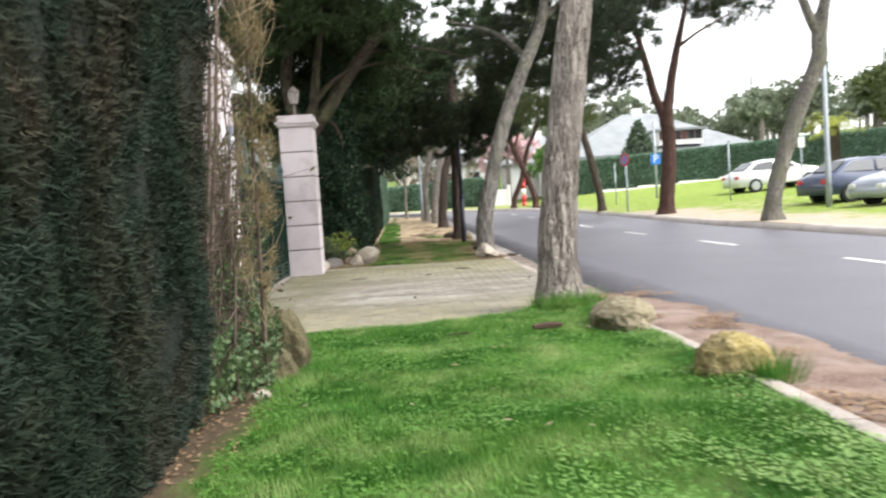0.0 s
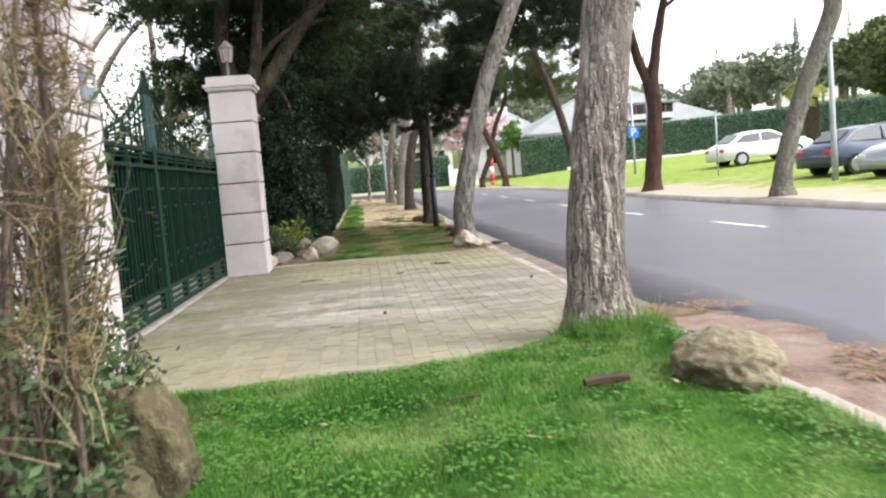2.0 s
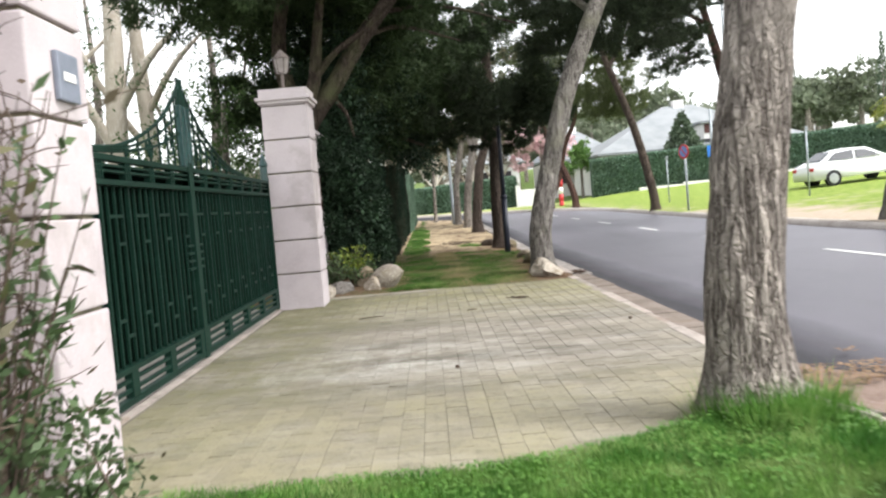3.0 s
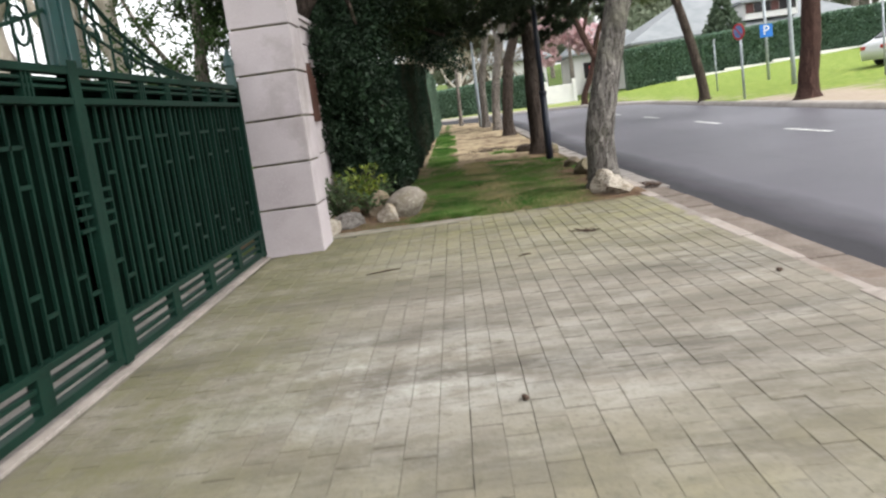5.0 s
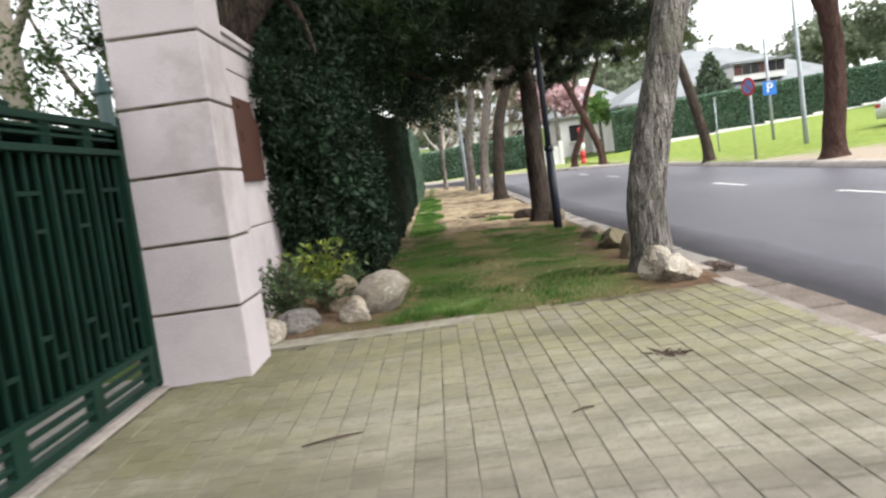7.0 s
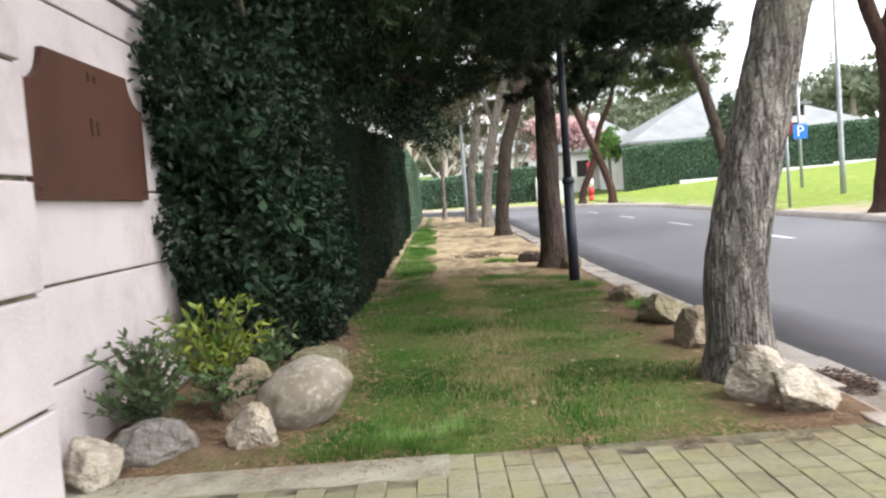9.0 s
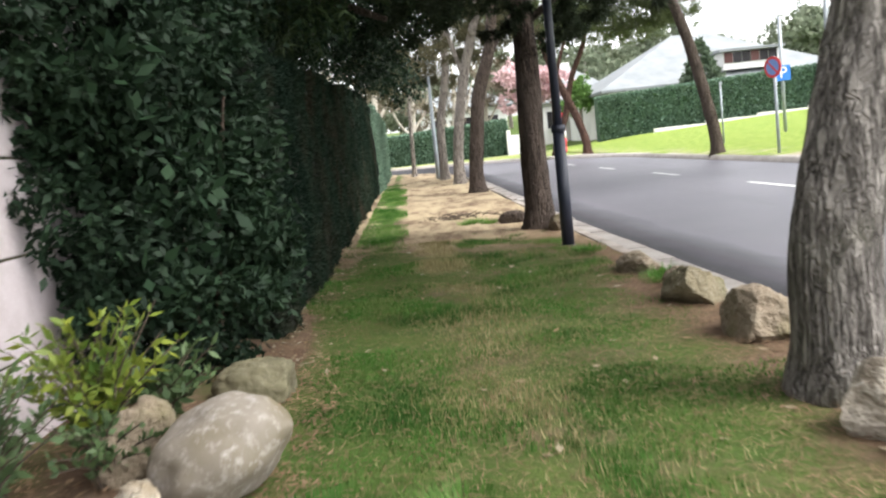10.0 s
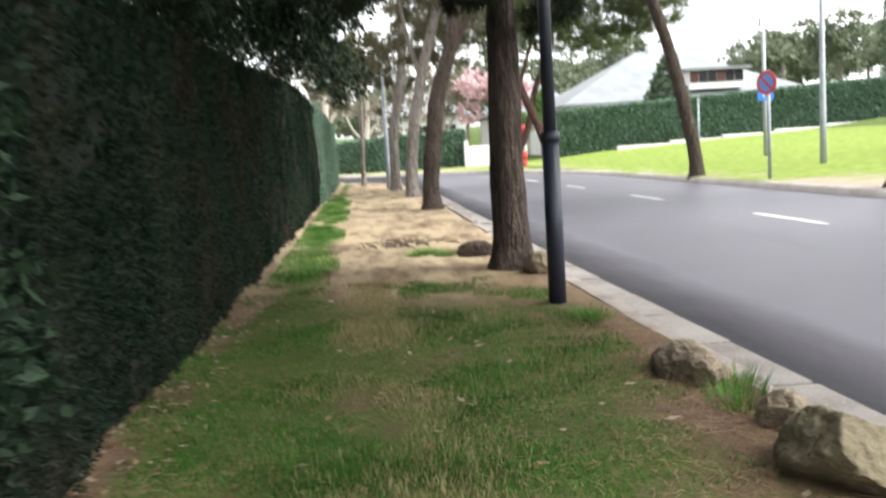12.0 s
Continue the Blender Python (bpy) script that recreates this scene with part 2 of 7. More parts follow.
def edge_band(mat, lo, hi, colour):
    """Darker, duller asphalt along the gutter, ragged towards the middle of the street."""
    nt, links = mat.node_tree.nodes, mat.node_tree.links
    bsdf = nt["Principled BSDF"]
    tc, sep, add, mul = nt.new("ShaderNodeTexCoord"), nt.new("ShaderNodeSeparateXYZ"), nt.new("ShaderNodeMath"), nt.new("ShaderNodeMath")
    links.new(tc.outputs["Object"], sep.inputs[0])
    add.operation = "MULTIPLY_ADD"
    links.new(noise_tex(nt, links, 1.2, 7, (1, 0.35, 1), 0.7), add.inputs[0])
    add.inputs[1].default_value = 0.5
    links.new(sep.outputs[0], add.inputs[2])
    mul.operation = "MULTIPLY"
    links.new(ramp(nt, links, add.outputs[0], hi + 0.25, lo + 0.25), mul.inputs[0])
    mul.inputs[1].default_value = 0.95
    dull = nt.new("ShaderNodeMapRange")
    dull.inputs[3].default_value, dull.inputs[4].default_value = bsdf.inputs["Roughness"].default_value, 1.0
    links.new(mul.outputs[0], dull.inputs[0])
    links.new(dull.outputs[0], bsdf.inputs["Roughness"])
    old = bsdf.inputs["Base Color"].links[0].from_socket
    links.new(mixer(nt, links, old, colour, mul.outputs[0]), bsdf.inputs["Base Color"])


edge_band(M_ROAD, 2.66, 3.35, (0.022, 0.021, 0.026))
M_LINE = surface("worn_white_road_paint", (0.72, 0.72, 0.70), (0.45, 0.45, 0.45), None, 0.7, 6, 60, 0.1, 0.003)
M_KERB = surface("weathered_kerb_concrete", (0.32, 0.28, 0.25), (0.20, 0.175, 0.155), (0.40, 0.365, 0.33), 0.9, 2.5, 45, 0.5, 0.01, stain=(0.24, 0.18, 0.14), vary=0.1)
M_FARKERB = surface("pale_far_kerb_concrete", (0.44, 0.40, 0.37), (0.34, 0.30, 0.27), (0.50, 0.47, 0.44), 0.9, 2.0, 30, 0.3, 0.006)
M_PAVER = paver_material()
M_SANDJOINT = surface("sand_filled_joint", (0.195, 0.177, 0.145), (0.125, 0.112, 0.088), None, 0.95, 5.0, 60, 0.3, 0.005)
M_JOINT = surface("sandy_joint", (0.17, 0.155, 0.105), (0.03, 0.028, 0.02), None, 0.95, 6.5, 60, 0.3, 0.005)
M_ROCK = surface("tan_boulder", (0.25, 0.20, 0.145), (0.155, 0.125, 0.085), (0.32, 0.27, 0.205), 0.9, 3.5, 14, 1.0, 0.05, stain=(0.15, 0.14, 0.06))
M_WHITEROCK = surface("white_limestone", (0.48, 0.425, 0.355), (0.24, 0.20, 0.155), (0.60, 0.55, 0.47), 0.9, 7, 18, 1.0, 0.07, stain=(0.36, 0.29, 0.20))
M_GREYROCK = surface("grey_boulder", (0.22, 0.20, 0.18), (0.13, 0.12, 0.11), (0.30, 0.285, 0.27), 0.9, 3.0, 14, 1.0, 0.05, stain=(0.19, 0.155, 0.09))
M_RUST = surface("rust_brown_steel", (0.068, 0.027, 0.018), (0.050, 0.020, 0.014), None, 0.65, 2, 60, 0.1, 0.003)
M_LAMP = surface("dark_blue_grey_enamel", (0.022, 0.026, 0.042), (0.014, 0.017, 0.03), None, 0.45, 3, 60, 0.1, 0.002, spec=0.5)
M_GALV = surface("galvanised_steel", (0.36, 0.39, 0.42), (0.28, 0.31, 0.34), None, 0.5, 4, 60, 0.05, 0.002, metal=0.3)
M_WALL = surface("white_render", (0.78, 0.77, 0.75), (0.68, 0.67, 0.66), None, 0.9, 0.6, 20, 0.1, 0.01)
M_ROOF = surface("grey_slate_roof", (0.25, 0.265, 0.275), (0.20, 0.215, 0.225), None, 0.8, 0.8, 8, 0.3, 0.03)
M_BARK = bark_material("grey_pine_bark", (0.47, 0.415, 0.37), (0.07, 0.054, 0.045))
M_BARKMOSS = bark_material("mossy_pine_bark", (0.37, 0.34, 0.31), (0.06, 0.052, 0.045), (0.25, 0.245, 0.18))
M_BARKDARK = bark_material("dark_pine_bark", (0.155, 0.12, 0.10), (0.036, 0.027, 0.022))
M_BARKGARDEN = bark_material("dark_mossy_bark", (0.105, 0.08, 0.066), (0.03, 0.022, 0.018), (0.13, 0.135, 0.07))
M_BARKRED = bark_material("reddish_pine_bark", (0.15, 0.085, 0.07), (0.05, 0.03, 0.026))
M_BARKPALE = surface("pale_smooth_bark", (0.50, 0.45, 0.38), (0.33, 0.29, 0.24), (0.58, 0.54, 0.48), 0.85, 2.5, 25, 0.3, 0.01, stretch=(1, 1, 0.3), stain=(0.28, 0.24, 0.19))
M_TWIG = surface("dry_twig", (0.085, 0.062, 0.047), (0.045, 0.032, 0.025), (0.16, 0.125, 0.10), 0.9, 6, 40, 0.2, 0.003)
M_NEEDLE = leafy("dark_pine_needles", (0.024, 0.037, 0.020), (0.046, 0.062, 0.033), (0.034, 0.040, 0.026), 0.7, 0.15, 0.2)
M_NEEDLEGREEN = leafy("garden_pine_needles", (0.034, 0.058, 0.024), (0.062, 0.095, 0.040), (0.042, 0.056, 0.030), 0.7, 0.15, 0.22)
M_NEEDLE2 = leafy("olive_pine_needles", (0.075, 0.10, 0.040), (0.11, 0.135, 0.055), (0.085, 0.095, 0.05), 0.7, 0.15, 0.2)
M_DARKLEAF = leafy("glossy_dark_leaves", (0.011, 0.024, 0.013), (0.026, 0.050, 0.025), (0.012, 0.022, 0.014), 0.55, 0.14, 0.12, 2.0)
M_HEDGE = leafy("clipped_cypress_sprays", (0.018, 0.031, 0.022), (0.042, 0.056, 0.043), (0.060, 0.046, 0.031), 0.8, 0.1, 0.12, 1.6, (0.018, 0.028, 0.018))
# Distance haze is mixed into this leaf colour: paler, greyer green.
M_HEDGEFAR = leafy("hazed_far_hedge", (0.12, 0.205, 0.145), (0.195, 0.285, 0.21), (0.15, 0.22, 0.16), 0.7, 0.15, 0.15, 0.4)
M_HEDGEGREY = leafy("weathered_cypress_sprays", (0.014, 0.028, 0.018), (0.030, 0.050, 0.032), (0.048, 0.036, 0.024), 0.8, 0.1, 0.1, 1.0, (0.010, 0.022, 0.014))
# Near-black colour stands in for the shade deep inside the hedge.
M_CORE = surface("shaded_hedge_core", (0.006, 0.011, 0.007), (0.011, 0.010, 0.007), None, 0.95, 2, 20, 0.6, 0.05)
# Core colour lifted to go with the haze in the far hedge leaves.
M_FARCORE = surface("hazed_inner_hedge", (0.055, 0.095, 0.066), (0.03, 0.055, 0.036), None, 0.9, 2, 12, 0.8, 0.06)
M_BIGLEAF = leafy("large_evergreen_leaves", (0.015, 0.034, 0.017), (0.030, 0.060, 0.029), (0.022, 0.043, 0.024), 0.5, 0.2, 0.18, 3)
M_YELLOW = leafy("yellow_green_leaves", (0.13, 0.20, 0.03), (0.30, 0.34, 0.05), (0.07, 0.14, 0.03), 0.45, 0.35, 0.3, 4)
M_OLIVE = leafy("olive_grey_leaves", (0.060, 0.105, 0.042), (0.12, 0.18, 0.075), (0.05, 0.075, 0.04), 0.5, 0.3, 0.25, 3)
M_STRAW = leafy("dry_straw_sprays", (0.16, 0.125, 0.065), (0.26, 0.205, 0.115), (0.09, 0.09, 0.042), 0.85, 0.1, 0.25, 2.2)
M_GRASS = leafy("fresh_grass", (0.06, 0.17, 0.026), (0.16, 0.32, 0.06), (0.34, 0.43, 0.17), 0.6, 0.2, 0.38, 2.3, (0.034, 0.125, 0.014))
M_GRASSDULL = leafy("dull_grass", (0.050, 0.145, 0.024), (0.095, 0.22, 0.04), (0.16, 0.21, 0.065), 0.7, 0.15, 0.32, 1.5, (0.034, 0.105, 0.016))
# Leaf green paled and greyed to carry the haze over the hills.
M_FARTREE = leafy("hazed_woods_leaves", (0.15, 0.185, 0.125), (0.22, 0.25, 0.175), (0.17, 0.185, 0.13), 0.8, 0.1, 0.3, 0.15)
M_SOIL = ground_material("near_lawn_soil", (0.055, 0.13, 0.02), (0.085, 0.17, 0.03), (0.07, 0.052, 0.033), (0.09, 0.066, 0.044), [("X", -0.85, -1.25, 0.5), ("X", 1.75, 2.1, 0.22)])
M_VERGE = ground_material("verge_soil", (0.075, 0.12, 0.03), (0.11, 0.15, 0.04), (0.185, 0.128, 0.088), (0.125, 0.080, 0.055), [("Y", 24.6, 26.5, 0.62), ("X", 0.1, -0.4, -0.6), ("X", 1.4, 1.85, 0.3), ("X", -0.50, -0.80, 0.85)], ("Y", 23.5, 27.5, (0.41, 0.33, 0.215)))
M_FARVERGE = ground_material("far_verge_turf", (0.16, 0.25, 0.045), (0.34, 0.39, 0.10), (0.45, 0.375, 0.30), (0.38, 0.31, 0.24), [("X", 13.0, 10.6, 0.45), ("Y", 34, 38, -0.40)])
M_GROUND = ground_material("rough_ground", (0.09, 0.15, 0.035), (0.12, 0.18, 0.045), (0.26, 0.20, 0.13), (0.20, 0.15, 0.09), [])


# ---- building helpers ----
def thing(name, label, category, at=(0, 0, 0), group="", kind=""):
    e = new(name)
    e.location = at
    e.empty_display_size = 0.2
    return tagged(e, label, category, group, kind)


def mesh_object(name, me, material, parent=None, label=""):
    ob = new(name, me)
    if material:
        me.materials.append(material)
    if parent:
        ob.parent = parent
        if parent.data is None:
            ob.matrix_parent_inverse = Matrix.Translation(-Vector(parent.location))
    if label:
        ob["label"] = label
    return ob


def part(name, bm, material, parent=None, label="", smooth=False):
    """Links a bmesh, in world coordinates, as one mesh object under a thing."""
    me = bpy.data.meshes.new(name)
    bm.normal_update()
    bm.to_mesh(me)
    bm.free()
    if smooth:
        me.polygons.foreach_set("use_smooth", [True] * len(me.polygons))
    return mesh_object(name, me, material, parent, label)


def box(bm, x0, y0, z0, x1, y1, z1, bevel=0.0):
    vs = [bm.verts.new((x, y, z)) for z in (z0, z1) for x, y in ((x0, y0), (x1, y0), (x1, y1), (x0, y1))]
    fs = [bm.faces.new([vs[i] for i in f]) for f in ((3, 2, 1, 0), (4, 5, 6, 7), (0, 1, 5, 4), (1, 2, 6, 5), (2, 3, 7, 6), (3, 0, 4, 7))]
    if bevel:
        es = list({e for f in fs for e in f.edges})
        bmesh.ops.bevel(bm, geom=es, offset=bevel, segments=2, affect="EDGES", profile=0.6)
    return vs


def tube(bm, pts, radii, seg=10, wobble=0.0, ends=True, seed=0.0):
    """A tapered tube through points."""
    pts = [Vector(p) for p in pts]
    rings = []
    for i, p in enumerate(pts):
        d = (pts[min(i + 1, len(pts) - 1)] - pts[max(i - 1, 0)]).normalized()
        u = d.cross(Vector((0.13, 1, 0.07))).normalized()
        v = d.cross(u)
        ring = []
        for k in range(seg):
            a = 2 * math.pi * k / seg
            r = radii[i]
            q = p + (u * math.cos(a) + v * math.sin(a)) * r
            if wobble:
                q += (u * math.cos(a) + v * math.sin(a)) * r * wobble * (noise.noise((q.x * 7 + seed, q.y * 7, q.z * 1.3)) + 0.6 * noise.noise((q.x * 19, q.y * 19 + seed, q.z * 4)))
            ring.append(bm.verts.new(q))
        rings.append(ring)
    for a, b in zip(rings, rings[1:]):
        for k in range(seg):
            bm.faces.new((a[k], a[(k + 1) % seg], b[(k + 1) % seg], b[k]))
    if ends:
        bm.faces.new(rings[0][::-1])
        bm.faces.new(rings[-1])


def smooth_path(pts, n):
    """n points on a Catmull-Rom curve through pts; each point may carry further values."""
    P = [np.array(p, float) for p in pts]
    P = [2 * P[0] - P[1], *P, 2 * P[-1] - P[-2]]
    res = []
    for k in range(n):
        s = k / (n - 1) * (len(P) - 3)
        i = min(int(s), len(P) - 4)
        t = s - i
        a, b, c, d = P[i:i + 4]
        res.append(0.5 * (2 * b + (c - a) * t + (2 * a - 5 * b + 4 * c - d) * t * t + (3 * b - a - 3 * c + d) * t ** 3))
    return res


def quick_mesh(name, verts, faces_per, size):
    """A mesh of equal polygons: verts (n * size, 3), every size in a row being one polygon."""
    me = bpy.data.meshes.new(name)
    n = len(verts)
    me.vertices.add(n)
    me.vertices.foreach_set("co", verts.astype(np.float32).ravel())
    me.loops.add(n)
    me.loops.foreach_set("vertex_index", np.arange(n, dtype=np.int32))
    me.polygons.add(n // size)
    me.polygons.foreach_set("loop_start", np.arange(0, n, size, dtype=np.int32))
    me.update(calc_edges=True)
    return me


def unit(rng, n):
    v = rng.normal(size=(n, 3))
    return v / np.linalg.norm(v, axis=1)[:, None]


def leaves_mesh(name, pts, rng, length, width, up=0.0, out=None, spread=1.0):
    """One four-sided leaf at every point; out gives each a leading direction."""
    n = len(pts)
    d = unit(rng, n) * spread
    if out is not None:
        d = d + out
    d[:, 2] += up
    d /= np.linalg.norm(d, axis=1)[:, None] + 1e-9
    s = np.cross(d, unit(rng, n))
    s /= np.linalg.norm(s, axis=1)[:, None] + 1e-9
    L = (length * rng.uniform(0.6, 1.3, n))[:, None]
    W = (width * rng.uniform(0.7, 1.3, n))[:, None]
    v = np.stack([pts, pts + d * L * 0.45 + s * W, pts + d * L, pts + d * L * 0.45 - s * W], axis=1)
    return quick_mesh(name, v.reshape(-1, 3), 1, 4)


def needles_mesh(name, pts, rng, length, width, per=6, out=None, spread=1.0, up=0.0):
    """Tufts of thin needles."""
    n = len(pts)
    P = np.repeat(pts, per, axis=0)
    d = unit(rng, n * per) * spread
    if out is not None:
        d = d + np.repeat(out, per, axis=0)
    d[:, 2] += up
    d /= np.linalg.norm(d, axis=1)[:, None] + 1e-9
    s = np.cross(d, unit(rng, n * per))
    s /= np.linalg.norm(s, axis=1)[:, None] + 1e-9
    L = (length * rng.uniform(0.6, 1.3, n * per))[:, None]
    v = np.stack([P - s * width, P + s * width, P + d * L], axis=1)
    return quick_mesh(name, v.reshape(-1, 3), 1, 3)


def blob_points(rng, blobs, density, shell=0.55, clump=14, loose=0.11):
    """Points in ellipsoids (x, y, z, rx, ry, rz), thicker towards their skins, gathered in clumps."""
    res, outs = [], []
    for x, y, z, rx, ry, rz in blobs:
        n = max(6, int(density * (rx * ry + ry * rz + rx * rz) / 3 * 4))
        clumps = unit(rng, max(4, n // clump)) * rng.uniform(shell, 1.0, (max(4, n // clump), 1))
        pick = clumps[rng.integers(0, len(clumps), n)] + rng.normal(size=(n, 3)) * loose
        res.append(pick * (rx, ry, rz) + (x, y, z))
        o = pick / (rx, ry, rz)
        outs.append(o / (np.linalg.norm(o, axis=1)[:, None] + 1e-9))
    return np.concatenate(res), np.concatenate(outs)


def rock_mesh(seed, sx, sy, sz, facets=0.45, detail=4, rough=1.0):
    """A boulder: a sphere cut by random planes and roughened."""
    rng = random.Random(seed)
    bm = bmesh.new()
    bmesh.ops.create_icosphere(bm, subdivisions=detail + 1, radius=1)
    planes = [(Vector((rng.gauss(0, 1), rng.gauss(0, 1), rng.gauss(0, 0.9))).normalized(), rng.uniform(1 - facets, 0.97)) for _ in range(11)]
    for v in bm.verts:
        for n_, d in planes:
            k = v.co.dot(n_) - d
            if k > 0:
                v.co -= n_ * k
        q = v.co * 2.2 + Vector((seed * 3.1, 0, 0))
        v.co *= 1 + 0.09 * noise.noise(q) + rough * (0.12 * (0.35 - abs(noise.noise(q * 1.9))) + 0.07 * (0.3 - abs(noise.noise(q * 4.3))) + 0.03 * noise.noise(q * 9))
        v.co.x *= sx
        v.co.y *= sy
        v.co.z = v.co.z * sz
    return bm


def rise(y):
    """The slow climb of the street."""
    return 0.011 * max(0.0, y - 26.0)


def right_side(x, y):
    """Ground height on the far side of the street."""
    s = 0.034 + (0.085 - 0.034) * min(1.0, max(0.0, (y - 26) / 16))
    return rise(y) + 0.10 + s * max(0.0, min(x, 16.0) - 9.9) + 0.045 * max(0.0, x - 16.0) * min(1.0, max(0.2, (y - 26) / 16))


# ---- ground, road, kerbs ----
def sheet(name, xs, ys, height, material, label="", keep=None):
    bm = bmesh.new()
    grid = [[bm.verts.new((x, y, height(x, y))) for x in xs] for y in ys]
    for j in range(len(ys) - 1):
        for i in range(len(xs) - 1):
            if keep is None or keep((xs[i] + xs[i + 1]) / 2, (ys[j] + ys[j + 1]) / 2):
                bm.faces.new((grid[j][i], grid[j][i + 1], grid[j + 1][i + 1], grid[j + 1][i]))
    ob = part(name, bm, material, None, "", True)
    return tagged(ob, label, name.split("_")[0], "", "structure")


def frange(a, b, n):
    return [a + (b - a) * k / n for k in range(n + 1)]


BEND, RAD, MID = 50.0, 24.0, 6.15


def along(s, off):
    """A point on the street, s metres along it and off to the right of its middle line; it bends to the left past the last straight."""
    if s <= BEND:
        return MID + off, s
    a = (s - BEND) / RAD
    return MID - RAD + (RAD + off) * math.cos(a), BEND + (RAD + off) * math.sin(a)


def ribbon(name, offs, ss, lift, material, label, category):
    bm = bmesh.new()
    grid = []
    for s in ss:
        row = []
        for off, dz in zip(offs, lift):
            x, y = along(s, off)
            row.append(bm.verts.new((x, y, rise(y) + dz)))
        grid.append(row)
    for a, b in zip(grid, grid[1:]):
        for i in range(len(offs) - 1):
            bm.faces.new((a[i], a[i + 1], b[i + 1], b[i]))
    return tagged(part(name, bm, material, None, "", True), label, category, "", "structure")


def land(x, y):
    if x < 2.2 + max(0.0, y - BEND) * 0.0:
        z = rise(y) - 0.2
    else:
        z = right_side(max(x, 9.9), y) - 0.22
    far = max(0.0, math.hypot(max(0.0, x - 20), max(0.0, y - 90)) - 5)
    return z + min(far, 160) * 0.045


ys_all = [-40, -20, -8, *frange(-4, 60, 32), *frange(64, 120, 14), 150, 200, 300, 500, 900]
xs_all = [-600, -300, -120, -60, -30, -15, -8, -4, -2, 0, 2.1, 2.3, 6, 9.7, 9.95, 11, 13, 16, 20, 25, 30, 40, 60, 90, 140, 250, 500, 900]
sheet("ground", xs_all, ys_all, land, M_GROUND, "rough grassy ground running out to the hills")

SS = [-12, -6, 0, *frange(2, 48, 23), *frange(50, 95, 30)]
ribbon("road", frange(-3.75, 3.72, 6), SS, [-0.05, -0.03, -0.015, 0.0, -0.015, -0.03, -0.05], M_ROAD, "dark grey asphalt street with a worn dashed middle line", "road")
ribbon("far_kerb", [3.66, 3.72, 3.86, 3.95], SS, [-0.06, 0.075, 0.11, 0.115], M_FARKERB, "low pale kerb along the far grass verge", "kerb")
dash0 = thing("road_marking", "worn white painted dashes of the middle line", "road marking", (6.4, 10, 0), "", "structure")
for k in range(9):
    s0 = 4.0 + 6.2 * k + (0.0 if k < 4 else 0.15 * (k - 3))
    bm = bmesh.new()
    row = []
    for j in range(5):
        s = s0 + 2.15 * j / 4
        for off in (0.38, 0.50):
            x, y = along(s, off)
            row.append(bm.verts.new((x, y, rise(y) + 0.004)))
    for j in range(4):
        bm.faces.new((row[2 * j], row[2 * j + 1], row[2 * j + 3], row[2 * j + 2]))
    part("dash", bm, M_LINE, dash0)


def lawn_edge(x):
    """Where the near lawn meets the drive."""
    return 8.45 + 0.13 * max(0.0, x + 0.2) + 0.22 * max(0.0, x - 0.35) ** 1.4


def bumps(x, y):
    return 0.06 * math.exp(-((x - 1.75) ** 2 + (y - 8.75) ** 2) / 0.5) + 0.02 * noise.noise((x * 0.9, y * 0.9, 0)) + 0.012 * noise.noise((x * 3, y * 3, 4))


bm = bmesh.new()
grid = []
for j in range(61):
    row = []
    for i in range(31):
        x = -3.2 + 5.28 * i / 30
        y0 = -6 + (lawn_edge(x) + 6) * j / 60
        edge = min(1.0, (lawn_edge(x) - y0) / 0.25)
        row.append(bm.verts.new((x, y0, -0.03 + 0.05 * edge + bumps(x, y0))))
    grid.append(row)
for a, b in zip(grid, grid[1:]):
    for i in range(30):
        bm.faces.new((a[i], a[i + 1], b[i + 1], b[i]))
tagged(part("lawn", bm, M_SOIL, None, "", True), "fresh green lawn strip between hedge and kerb", "lawn", "", "structure")


def verge_height(x, y):
    edge = min(1.0, (y - 17.3) / 0.25)
    return rise(y) - 0.03 + 0.045 * edge + bumps(x, y) * max(0.0, edge) + 0.05 * edge * max(0.0, min(1.0, (-0.75 - x) / 0.5))


sheet("verge", frange(-3.0, 2.15, 26), [*frange(17.32, 30, 60), *frange(30.5, 66, 70)], verge_height, M_VERGE, "worn verge of thin grass, bare earth and pine needles",
      keep=lambda x, y: math.hypot(x - (MID - RAD), max(y - BEND, 0)) < RAD - 4.0)
sheet("far_verge", [9.96, 10.2, 10.6, 11, 11.6, 12.3, 13, 14, 15, 16, 18, 20, 24, 30, 40, 55], [-10, 0, *frange(5, 60, 28), 64, 68, 72, 76], lambda x, y: right_side(x, y) + bumps(x, y) * 1.5, M_FARVERGE, "bright green grass bank with bare sandy edge",
      keep=lambda x, y: True)
sheet("corner_verge", frange(-6, 9.96, 20), frange(57, 78, 24), lambda x, y: rise(y) + 0.06 + bumps(x, y), M_FARVERGE, "grass on the outside of the bend",
      keep=lambda x, y: math.hypot(x - (MID - RAD), y - BEND) > RAD + 4.0)

